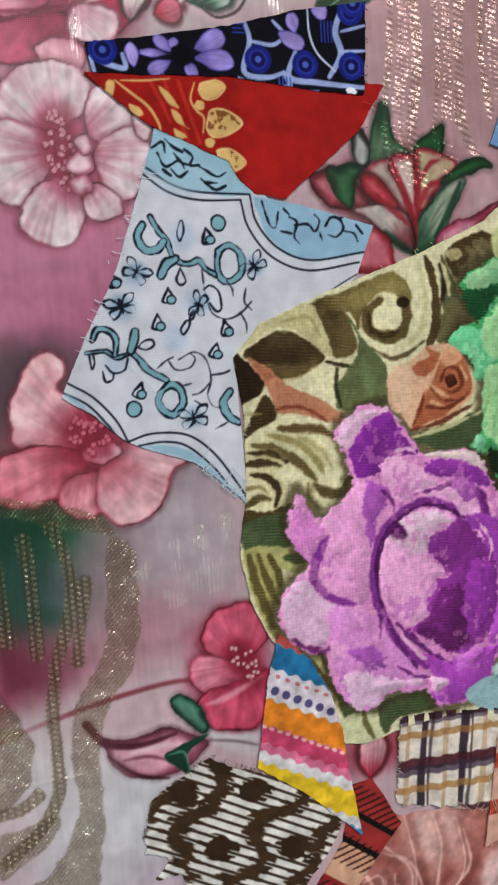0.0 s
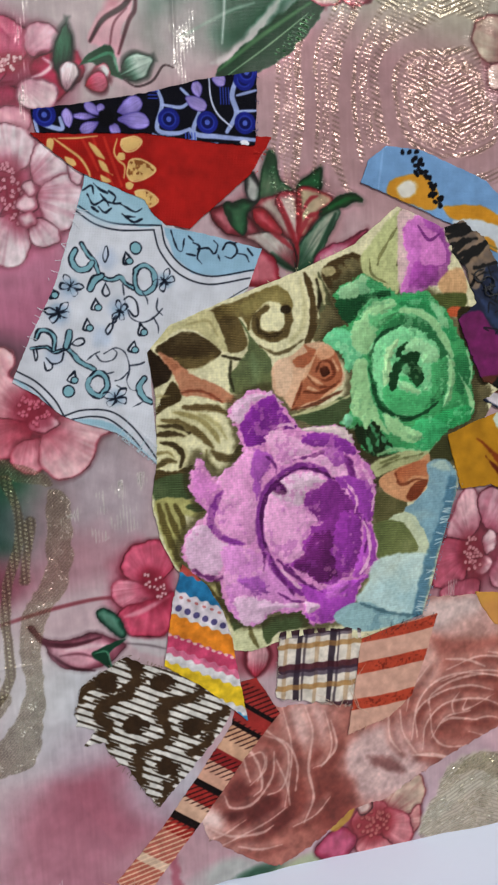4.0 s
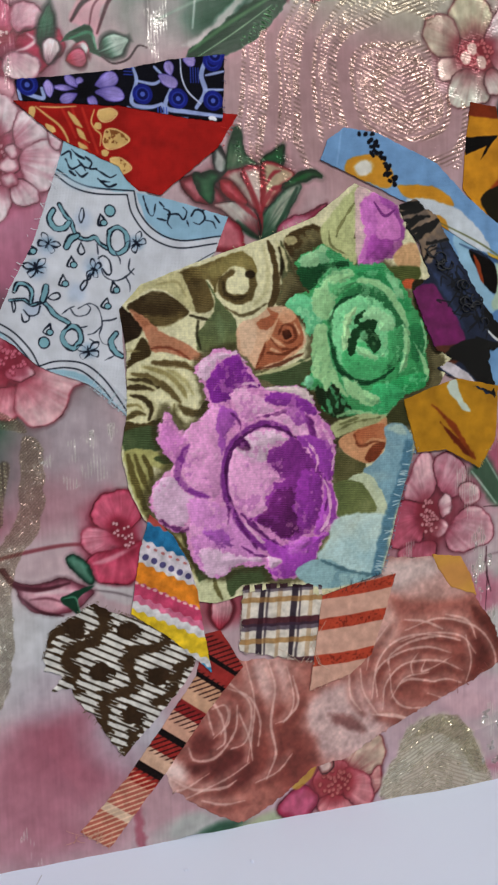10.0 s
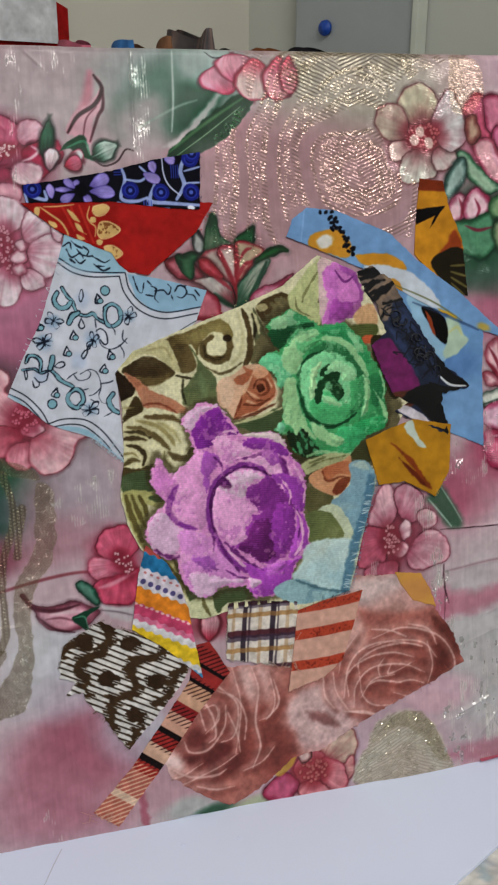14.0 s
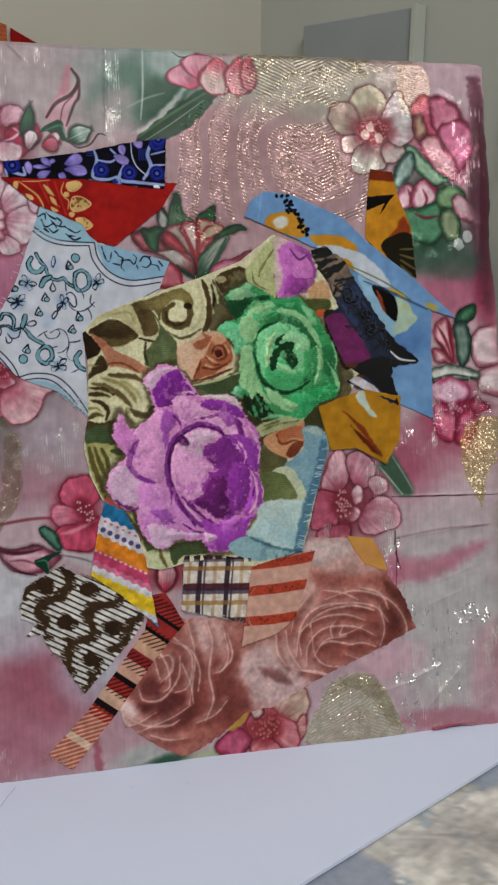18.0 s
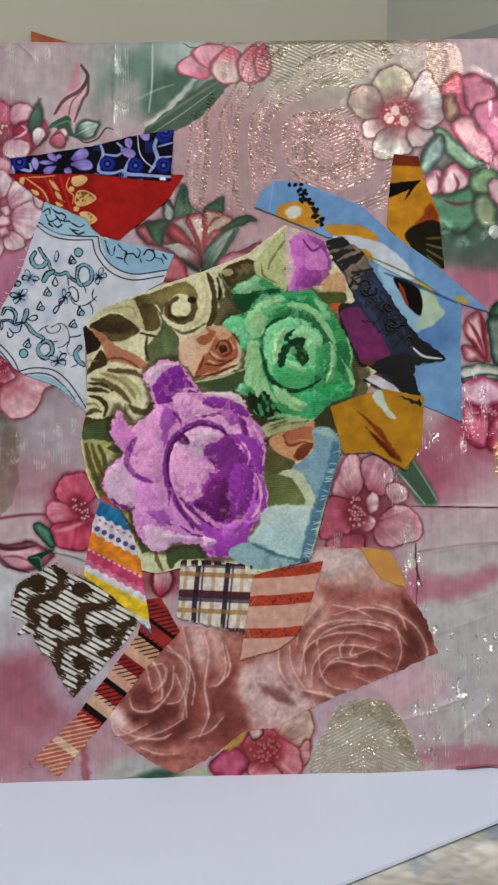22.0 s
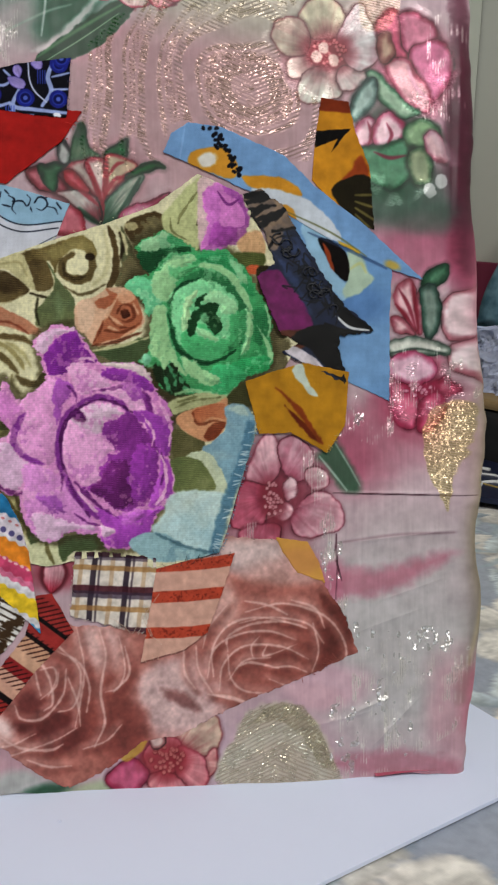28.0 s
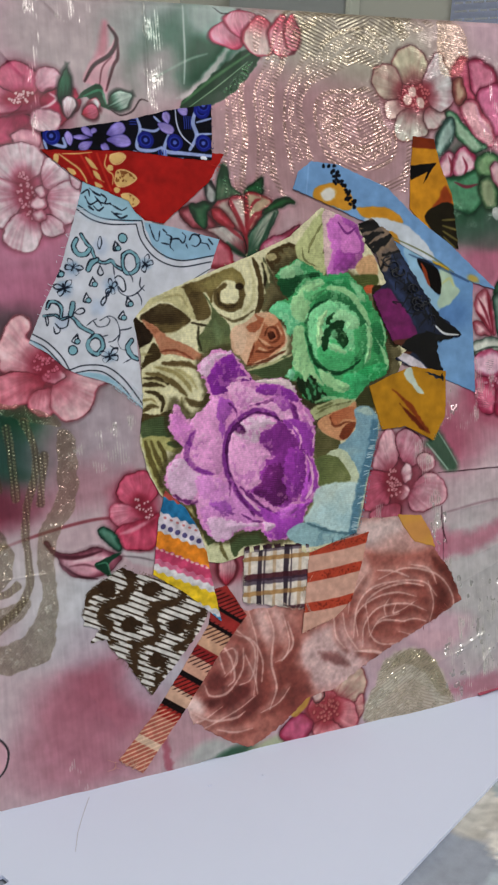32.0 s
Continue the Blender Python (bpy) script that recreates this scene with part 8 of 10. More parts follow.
s.line([(21.20, 28.14), (21.70, 27.54), (22.23, 27.80)], 0.14, (120, 54, 136), 0.9)
s.shape([(22.07, 25.72), (23.12, 26.36), (23.44, 25.27), (22.78, 24.88)], (204, 164, 124), **z)
s.shape([(21.32, 25.20), (23.24, 25.27), (23.30, 24.59), (21.89, 24.59)], (104, 112, 64), **z)
s.blob((22.91, 24.47), 0.4, 0.25, (196, 104, 64), 1, 0, 0.4)
s.shape([(23.06, 24.46), (23.96, 24.43), (24.35, 22.62), (24.78, 21.71), (24.16, 21.24), (23.36, 22.67)], (70, 62, 40), **z)
# the green rose
LEAFY, DARKG = (152, 198, 146), (34, 86, 50)
w(GREEN_RIM, (62, 146, 86), **crisp)
w([(17.50, 25.52), (17.83, 25.86), (18.72, 26.14), (19.07, 25.64), (18.47, 25.36), (17.80, 25.15)], (150, 194, 150), **crisp)
w([(18.90, 26.02), (20.15, 25.38), (19.68, 25.29), (19.01, 25.55)], (66, 146, 90), **crisp)
w([(17.38, 25.18), (18.21, 25.36), (18.88, 25.47), (19.87, 25.38), (19.00, 25.23), (18.61, 24.86), (18.06, 24.26), (17.59, 24.56)], DARKG, **crisp)
w([(16.87, 23.57), (17.36, 24.05), (18.15, 23.96), (18.45, 23.43), (18.54, 22.80), (18.12, 22.42), (17.82, 22.28), (17.63, 22.96)], (92, 174, 118), **crisp)
w([(18.58, 24.62), (19.27, 25.07), (20.24, 24.96), (19.79, 24.51), (19.27, 23.78), (18.92, 22.99), (18.65, 22.88), (18.23, 23.29), (18.02, 23.94)], LEAFY, **crisp)
w([(19.03, 24.41), (19.80, 24.74), (20.40, 24.63), (19.72, 24.14), (19.23, 23.95)], (80, 156, 96), 0.9, 0.12)
w([(18.80, 22.79), (19.01, 23.29), (19.38, 23.83), (20.05, 24.23), (20.89, 24.42), (21.77, 24.22), (22.32, 23.57), (22.72, 22.79), (22.61, 21.76), (22.24, 21.01), (21.37, 20.33), (20.60, 20.01), (19.91, 20.22), (19.27, 20.56), (18.97, 21.41), (18.78, 22.17)], (48, 114, 68), **crisp)
w([(20.22, 24.98), (21.19, 25.36), (21.88, 25.00), (22.56, 24.23), (22.99, 23.29), (22.59, 23.25), (21.99, 24.09), (21.17, 24.59)], (48, 136, 80), **crisp)
w([(21.68, 25.00), (22.29, 24.61), (22.67, 23.89), (22.30, 23.90), (21.95, 24.44)], (128, 186, 132), 0.9, 0.1)
s.line([(20.40, 24.63), (20.95, 24.64), (21.63, 24.32), (22.15, 23.68), (22.53, 23.03), (22.74, 22.58)], 0.36, LEAFY, 0.95, 0.5, soft=0.05, wobble=0.06)
w([(19.21, 23.41), (19.76, 23.77), (20.59, 23.94), (21.42, 23.72), (22.05, 23.19), (22.17, 22.55), (21.90, 21.92), (21.82, 21.15), (21.49, 20.58), (20.89, 20.15), (20.14, 20.29), (19.52, 20.73), (19.13, 21.40), (18.92, 22.16), (18.97, 22.91)], (106, 180, 120), **crisp)
w([(21.86, 22.36), (22.46, 22.54), (22.61, 21.97), (22.42, 21.20), (22.04, 20.86), (21.73, 20.90), (21.78, 21.75)], (66, 146, 88), **crisp)
w([(19.68, 23.09), (20.19, 23.43), (20.04, 22.98), (19.80, 22.33), (19.76, 21.37), (19.56, 21.08), (19.48, 21.89), (19.56, 22.59)], (172, 210, 160), **crisp)
w([(21.13, 23.40), (21.85, 23.07), (22.15, 22.65), (21.83, 22.31), (21.26, 22.28), (21.14, 22.69), (20.51, 23.01)], (146, 200, 148), **crisp)
w([(19.46, 21.39), (19.96, 21.57), (20.30, 21.86), (20.80, 21.71), (21.23, 21.31), (21.73, 21.03), (21.49, 20.55), (20.89, 20.15), (20.06, 20.32), (19.49, 20.73)], (72, 162, 98), **crisp)
w([(20.08, 21.77), (21.06, 21.32), (21.51, 21.30), (21.11, 21.06), (20.23, 21.30)], (156, 204, 152), 0.9, 0.07)
w([(19.90, 22.30), (20.12, 22.95), (20.60, 23.34), (20.37, 22.92), (20.19, 22.57), (20.69, 22.81), (21.14, 22.79), (21.07, 22.34), (21.26, 22.07), (21.33, 21.76), (21.07, 21.47), (20.75, 21.87), (20.31, 22.06), (20.14, 21.89), (20.01, 21.44), (19.79, 21.37)], (34, 78, 44), ragged=0.08, soft=0.04, roll=0.0)
w([(20.31, 22.21), (20.60, 22.35), (20.75, 22.09), (20.47, 21.95)], (120, 184, 128), 0.8, 0.06)
s.line([(18.84, 22.29), (19.05, 21.35), (19.32, 20.61), (19.92, 20.25), (20.52, 20.01), (21.31, 20.20), (22.00, 20.66)], 0.15, (28, 76, 44), 0.9, 0.4, soft=0.04, wobble=0.06)
s.line([(18.89, 22.87), (19.26, 23.53), (19.82, 23.89), (20.38, 24.05)], 0.12, (28, 76, 44), 0.85, 0.5, soft=0.04, wobble=0.06)
w([(22.51, 22.59), (22.88, 22.27), (22.80, 21.50), (22.58, 20.73), (22.25, 20.46), (22.50, 21.25), (22.58, 21.97)], LEAFY, 0.95, 0.06)
w([(22.80, 22.58), (23.37, 22.51), (23.62, 21.93), (23.21, 20.91), (22.93, 21.18), (22.90, 22.01)], (46, 118, 70), **crisp)
s.line([(23.04, 21.80), (23.53, 20.95), (23.69, 20.29), (23.53, 19.90)], 0.16, LEAFY, 0.9, 0.6, soft=0.04, wobble=0.06)
s.line([(23.44, 22.77), (23.65, 21.98), (23.57, 21.31)], 0.10, LEAFY, 0.8, 0.6, soft=0.04, wobble=0.06)
w([(22.51, 20.32), (23.17, 20.44), (23.63, 20.26), (23.47, 19.64), (22.86, 19.52), (22.42, 19.36), (21.85, 19.45), (21.58, 19.85)], (48, 150, 86), **crisp)
w([(21.02, 19.88), (21.87, 19.99), (22.60, 19.56), (22.42, 19.28), (21.83, 18.69), (21.25, 18.45), (20.72, 19.23)], (60, 158, 96), **crisp)
w([(19.37, 20.38), (19.91, 20.22), (20.59, 19.67), (21.25, 19.25), (20.88, 19.06), (20.02, 19.27), (19.48, 19.71)], (158, 202, 150), **crisp)
w([(18.24, 22.69), (18.72, 22.67), (18.77, 21.92), (18.93, 21.16), (19.18, 20.49), (19.38, 19.87), (19.67, 19.44), (19.21, 19.73), (18.87, 20.15), (18.66, 19.61), (18.41, 20.15), (18.01, 20.42), (17.94, 21.20), (18.03, 22.07)], (160, 202, 150), ragged=0.05, soft=0.05, roll=0.04)
w([(17.99, 19.90), (18.40, 20.02), (18.68, 19.55), (18.92, 20.05), (19.29, 19.62), (19.66, 19.19), (19.78, 18.67), (19.03, 18.56), (18.50, 19.01), (18.14, 19.38)], (48, 66, 42), ragged=0.09, soft=0.05, roll=0.0)
for pts in ([(18.58, 19.61), (18.77, 19.01), (18.98, 18.67)], [(19.33, 19.36), (19.59, 18.89), (19.92, 18.66)], [(18.81, 19.90), (19.11, 19.32), (19.20, 18.81)]):
    s.line(pts, 0.18, (76, 150, 98), 0.85, 0.6, soft=0.05, wobble=0.08)
s.line([(19.17, 18.58), (19.86, 18.74), (20.69, 18.53), (21.54, 18.48), (21.95, 18.82)], 0.18, LEAFY, 0.85, 0.5, soft=0.05, wobble=0.08)
w([(17.48, 20.33), (17.80, 20.46), (18.01, 20.20), (17.83, 19.85), (17.54, 19.97)], (110, 178, 132), 0.9, 0.06)
for tone, amount in (((172, 214, 160), 0.18), ((40, 112, 66), 0.18)):
    s.fleck(GREEN_RIM, tone, amount, 0.2, 0.26)
mauve = ramp01((s.rgb[..., 0] + s.rgb[..., 2] - 2.3 * s.rgb[..., 1]) * 4)[..., None]
s.rgb *= 1 + mauve * (0.12, 0.05, 0.02)
verdant = ramp01((s.rgb[..., 1] - 1.25 * s.rgb[..., 0]) * 5)[..., None]
s.rgb *= 1 + verdant * (0.26, 0.15, 0.28)
s.rgb *= (1 + 0.07 * clouds(s.x * 1.5, s.y, 0.22, 59, 3))[..., None]
# peach roses
PEACH = (214, 174, 146)
w([(14.56, 22.77),(15.45, 23.13),(16.03, 23.55),(16.97, 23.47),(17.46, 22.72),(17.70, 21.91),(16.77, 21.26),(15.40, 20.83),(15.01, 21.29),(14.52, 21.75)], PEACH, **woven)
w([(14.56, 22.72),(15.13, 22.99),(15.42, 22.54),(15.17, 21.58),(14.76, 21.60)], (218, 184, 158), 0.9, **woven)
w([(15.93, 23.50),(16.54, 23.24),(17.32, 23.09),(17.65, 22.02),(16.99, 21.35),(15.82, 21.06),(15.30, 20.88),(15.81, 21.99),(16.26, 22.76)], (186, 122, 90), second=(176, 110, 78), **woven)
w([(15.44, 22.89),(16.44, 23.24),(16.04, 22.62),(15.68, 22.58)], (180, 112, 80), **woven)
w([(16.49, 23.24),(17.02, 23.37),(17.27, 23.02),(16.73, 22.79)], (212, 162, 130), 0.9, **woven)
for pts, wide in (([(16.03, 22.23),(16.48, 21.72),(17.26, 21.68)], 0.1), ([(16.45, 22.36),(16.68, 22.74),(17.09, 22.68),(17.23, 22.18),(16.85, 21.95),(16.49, 22.11)], 0.12), ([(15.89, 21.55),(16.67, 21.46),(17.48, 21.87)], 0.12), ([(15.81, 21.99),(15.63, 21.43),(15.35, 20.98)], 0.08)):
    s.line(pts, wide, (124, 68, 44), 0.85, 0.4, soft=0.05, wobble=0.04)
w([(16.61, 22.43),(16.93, 22.54),(17.08, 22.24),(16.75, 22.10)], (92, 50, 34), 0.95, 0.03, 0.04)
for pts in ([(16.54, 23.19),(16.26, 22.71),(15.86, 21.99)], [(15.98, 22.33),(16.43, 21.97),(16.69, 21.81)], [(16.77, 21.31),(17.53, 21.72)], [(17.20, 22.82),(17.45, 22.32)], [(16.06, 21.69),(16.57, 21.51)]):
    s.line(pts, 0.12, (216, 172, 140), 0.85, 0.5, soft=0.05, wobble=0.04)
s.line([(15.29, 20.83),(16.39, 21.03),(17.57, 21.47)], 0.16, (112, 60, 40), 0.85, 0.4, soft=0.05, wobble=0.04)
w([(15.38, 20.53),(16.44, 20.78),(17.88, 21.21),(17.52, 20.22),(16.72, 20.02),(15.69, 20.32)], (92, 108, 74), **woven)
s.line([(15.33, 20.59),(16.54, 20.82),(17.88, 21.21)], 0.12, (196, 194, 152), 0.9, 0.4, soft=0.04, wobble=0.04)
# small rosebud and its leaves
w([(18.80, 18.17),(19.35, 18.42),(20.42, 18.63),(21.65, 18.45),(21.25, 18.16),(20.11, 17.93),(19.16, 17.63),(18.95, 17.80)], (178, 182, 138), **woven)
for pts in ([(19.06, 17.90),(19.96, 18.25),(21.25, 18.42)], [(19.24, 18.19),(20.13, 18.44)]):
    s.line(pts, 0.12, (116, 116, 76), 0.75, 0.5, soft=0.05, wobble=0.05)
w([(21.59, 18.40),(22.41, 19.13),(22.79, 18.11),(22.21, 17.99)], (88, 88, 54), **woven)
w([(19.02, 16.87),(19.79, 16.71),(20.51, 16.29),(19.98, 15.55),(19.03, 15.48)], (112, 108, 72), **woven)
w([(19.21, 17.53),(19.97, 17.88),(20.96, 18.13),(21.59, 18.35),(21.55, 17.15),(21.08, 16.50),(20.51, 16.34),(19.68, 16.72),(19.31, 17.11)], (208, 154, 116), **woven)
w([(19.94, 17.78),(21.25, 18.16),(21.58, 17.88),(21.45, 17.36),(20.83, 17.46),(20.26, 17.19)], (182, 110, 74), second=(196, 130, 94), **woven)
w([(20.87, 17.09),(21.50, 17.26),(21.26, 16.75),(20.79, 16.37),(20.46, 16.55)], (142, 78, 50), **woven)
s.line([(19.94, 17.68),(20.20, 17.14),(20.94, 17.30),(21.39, 17.21)], 0.1, (130, 72, 46), 0.8, 0.4, soft=0.05, wobble=0.04)
# faded blue sky with a green leaf over it
w([(21.52, 17.99),(22.44, 18.03),(22.88, 17.26),(22.61, 15.75),(22.16, 14.46),(21.62, 13.58),(20.87, 15.37),(20.38, 15.98),(20.91, 16.36),(21.49, 16.99)], (140, 172, 186), second=(128, 164, 180), **woven)
w([(21.64, 17.93),(22.38, 17.98),(22.60, 17.54),(22.08, 17.63)], (186, 204, 192), 0.8, 0.05, 0.1, roll=0.0)
w([(19.53, 15.59),(20.38, 15.88),(21.10, 15.35),(21.62, 13.71),(20.77, 13.85),(20.63, 14.81),(20.25, 15.37)], (192, 200, 172), **woven)
w([(18.97, 15.48),(20.14, 15.48),(20.74, 14.80),(20.89, 13.99),(19.19, 13.84),(19.06, 14.69)], (114, 124, 80), second=(132, 138, 92), **woven)
w([(19.09, 13.96),(21.62, 13.76),(21.34, 12.14),(20.96, 11.05),(19.61, 11.37),(17.97, 12.09),(18.49, 12.92)], (190, 208, 204), second=(164, 194, 200), ragged=0.04, soft=0.08, roll=0.0)
w([(16.86, 11.59),(18.11, 12.13),(19.61, 11.37),(20.88, 11.01),(19.59, 10.74),(18.05, 10.71)], (150, 182, 188), **woven)
s.fleck([(16.86, 11.59),(18.11, 12.13),(19.61, 11.37),(20.88, 11.01),(19.59, 10.74),(18.05, 10.71)], (92, 132, 150), 0.5, 0.3, 0.3)
s.line([(18.18, 12.01),(19.61, 11.35),(20.96, 11.03)], 0.14, (84, 118, 130), 0.75, 0.3, soft=0.05, wobble=0.05)
s.line([(22.70, 17.06),(22.30, 15.24),(21.62, 13.58),(21.11, 11.90),(20.90, 10.95)], 0.55, (84, 126, 150), 0.8, 0.1, soft=0.1, wobble=0.06)
for k in range(26):
    rng = np.random.default_rng(900 + k)
    a, b = np.array((22.93, 16.84)), np.array((21.17, 11.19))
    q = a + (b - a) * rng.random()
    s.line([q, q + (-0.35, 0.08 * rng.normal())], 0.045, (200, 216, 220), 0.8)
# the weft shows as fine ribs, most in the dark yarns
light = s.rgb.mean(-1)
rib = np.sin(6.2832 * (s.y + 0.10 * s.x + 0.05 * clouds(s.x, s.y, 0.6, 63)) / 0.1) * (0.6 + 0.4 * np.sin(6.2832 * s.x / 0.13))
s.rgb *= (1 + (0.02 + 1.0 * np.clip(0.6 - light, 0, 0.5)) * rib * (0.5 + 1.2 * clouds(s.x, s.y, 0.3, 65)))[..., None]
s.rgb *= (1 + 0.09 * clouds(s.x, s.y, 0.1, 61, 2) + 0.05 * clouds(s.x, s.y, 0.9, 64, 2))[..., None]
rose = sheet("rose_tapestry_scrap", s, TAPESTRY, panel, ring, lift=0.20, wobble=0.02, label="woven tapestry scrap with purple, green and peach roses", curl=0.02, thick=0.08)
frays(rose, (23.06, 17.06), (21.26, 11.09), 46, 0.22, (110, 150, 174), 0.2, 31)
frays(rose, (21.26, 11.04), (18.18, 10.33), 24, 0.18, (40, 44, 50), 0.2, 32)
frays(rose, (9.56, 19.26), (9.68, 22.06), 8, 0.25, (200, 196, 170), 0.2, 33)
frays(rose, (13.07, 25.58), (18.01, 27.35), 12, 0.12, (190, 184, 150), 0.2, 34)

# sheer black embroidered net over the blue
ring = [(22.32, 28.07), (23.26, 28.30), (24.45, 27.42), (24.87, 26.56), (25.57, 25.40), (26.41, 23.97), (27.08, 23.02), (28.84, 21.58), (28.31, 21.50), (27.06, 21.34), (26.94, 20.77), (27.24, 19.69), (27.32, 19.07), (25.80, 19.79), (24.76, 20.22), (24.28, 20.56), (25.05, 20.98), (24.12, 21.42), (23.51, 22.84), (23.04, 24.13), (23.95, 24.84), (23.61, 25.56), (23.48, 26.28), (22.97, 26.71), (22.66, 27.29)]
s = cut(ring, 0.03, (44, 56, 86))
s.shape([(22.27, 28.13), (23.27, 28.35), (24.48, 27.42), (24.90, 26.50), (24.39, 26.27), (24.04, 25.42), (23.53, 25.56), (23.42, 26.28), (22.91, 26.71), (22.60, 27.29)], (150, 128, 108), 0.06, 0.05, grain=0.2)
s.shape([(23.04, 24.13), (23.95, 24.47), (24.65, 23.75), (25.49, 22.55), (25.65, 21.63), (24.35, 21.24), (23.51, 22.84)], (132, 30, 112), 0.06, 0.04)
s.shape([(23.92, 21.42), (25.20, 21.58), (25.53, 20.98), (24.62, 20.64)], (112, 62, 38), 0.06, 0.05)
s.shape([(25.48, 21.75), (26.81, 21.74), (27.05, 20.83), (27.32, 19.07), (26.09, 20.07), (25.47, 20.78), (24.49, 21.07)], (18, 14, 16), 0.05, 0.05)
s.shape([(24.23, 20.76), (24.91, 20.81), (25.75, 20.33), (26.25, 19.78), (25.18, 20.07)], (198, 190, 198), 0.04, 0.03)
s.shape([(26.74, 23.31), (27.75, 22.30), (28.87, 21.58), (27.24, 21.91)], (16, 14, 16), 0.03, 0.02)
s.shape([(26.28, 21.97), (27.18, 21.71), (28.36, 21.50), (27.46, 21.31), (26.61, 21.51)], (16, 14, 16), 0.03, 0.02)
s.line([(26.84, 22.31), (27.52, 21.76), (28.48, 21.62)], 0.13, (204, 206, 208), 0.95)
for pts, wide in (([(22.35, 27.90), (23.41, 28.09)], 0.26), ([(22.52, 27.61), (23.72, 28.00)], 0.3), ([(22.63, 27.26), (23.91, 27.54)], 0.24), ([(22.80, 26.86), (23.32, 27.49)], 0.28), ([(22.97, 26.40), (24.45, 27.36)], 0.34), ([(23.03, 26.80), (24.11, 27.14)], 0.3), ([(23.82, 26.28), (24.96, 26.50)], 0.16), ([(23.53, 25.42), (24.04, 25.99), (24.73, 26.10)], 0.12)):
    s.line(pts, wide, (18, 17, 22), 0.95, 0.3, soft=0.04, wobble=0.05)
for pts in ([(24.39, 26.27), (25.23, 24.83), (26.34, 23.25)], [(23.95, 25.13), (24.79, 23.98), (25.77, 22.26)], [(24.95, 25.98), (25.93, 23.97), (26.62, 22.82)]):
    s.line(pts, 0.3, (66, 88, 128), 0.6, 0.5, soft=0.1, wobble=0.1)
for k in range(46):
    rng = np.random.default_rng(300 + k)
    f = 0.3 + 0.7 * rng.random()
    a, b = np.array((23.97, 26.59)), np.array((26.63, 22.56))
    q = a + (b - a) * f + rng.normal(size=2) * 0.35
    e = q + rng.normal(size=2) * 0.45
    s.line([q, (q + e) / 2 + rng.normal(size=2) * 0.25, e], 0.08, (22, 26, 38), 0.8, 0.3)
s.rgb *= (1 + 0.15 * clouds(s.x, s.y, 0.3, 66))[..., None]
net = sheet("black_net_scrap", s, SHEER, panel, ring, lift=0.27, wobble=0.06, label="dark navy embroidered net scrap", curl=0.03)
bm = bmesh.new()
rng = np.random.default_rng(77)
for k in range(15):
    f = 0.15 + 0.8 * rng.random()
    a, b = np.array((23.54, 27.17)), np.array((26.63, 22.56))
    q = a + (b - a) * f + rng.normal(size=2) * 0.3
    turn, size = rng.random() * 6.28, 0.2 + 0.25 * rng.random()
    pts = []
    for v in range(9):
        g = turn + v * 0.6
        x, y = q[0] + size * math.cos(g) * (1 - v * 0.06), q[1] + size * 0.8 * math.sin(g) * (1 - v * 0.06)
        pts.append((x / 100 - 0.1435, -(float(ground_relief(x, y)) + 0.19) / 100, y / 100))
    tube(bm, pts, 0.0004, 5, 0.8)
part("embroidery", bm, plain("black_thread", (0.012, 0.013, 0.02), 0.5, vary=0.3, scale=200), net, "raised black embroidery thread", True)

ring = [(22.46, 19.16), (23.91, 19.67), (25.25, 20.06), (27.45, 19.59), (27.25, 17.01), (26.34, 15.74), (24.60, 16.71), (23.07, 16.67)]
s = cut(ring, 0.035, (192, 142, 20))
s.shape([(24.68, 19.72), (25.19, 20.00), (25.46, 19.15), (25.97, 18.43), (25.46, 18.64), (25.04, 19.15)], (186, 196, 186), 0.04, 0.04)
s.shape([(23.91, 18.87), (25.03, 18.01), (25.73, 16.88), (26.14, 16.17), (25.44, 16.74), (25.17, 17.31), (24.89, 17.73)], (150, 76, 20), 0.06, 0.06)
s.shape([(24.32, 18.02), (25.31, 17.16), (25.86, 16.31), (25.16, 16.88)], (126, 56, 18), 0.05, 0.05)
s.rgb *= (1 + 0.1 * clouds(s.x, s.y, 0.5, 68))[..., None]
yellow = sheet("mustard_scrap", s, COTTON, panel, ring, lift=0.31, label="mustard yellow scrap with a rust-brown streak", curl=0.05)
frays(yellow, (27.25, 17.01), (26.34, 15.74), 8, 0.2, (196, 170, 90), 0.3, 41)

# striped border print
ring = [(10.35, 14.79), (11.31, 13.79), (11.93, 12.60), (12.30, 11.21), (12.80, 7.48), (11.02, 9.25), (9.33, 10.55), (9.82, 13.20)]
s = cut(ring, 0.03, (204, 200, 204))
a, b = np.array((10.35, 14.79)), np.array((11.27, 8.51))
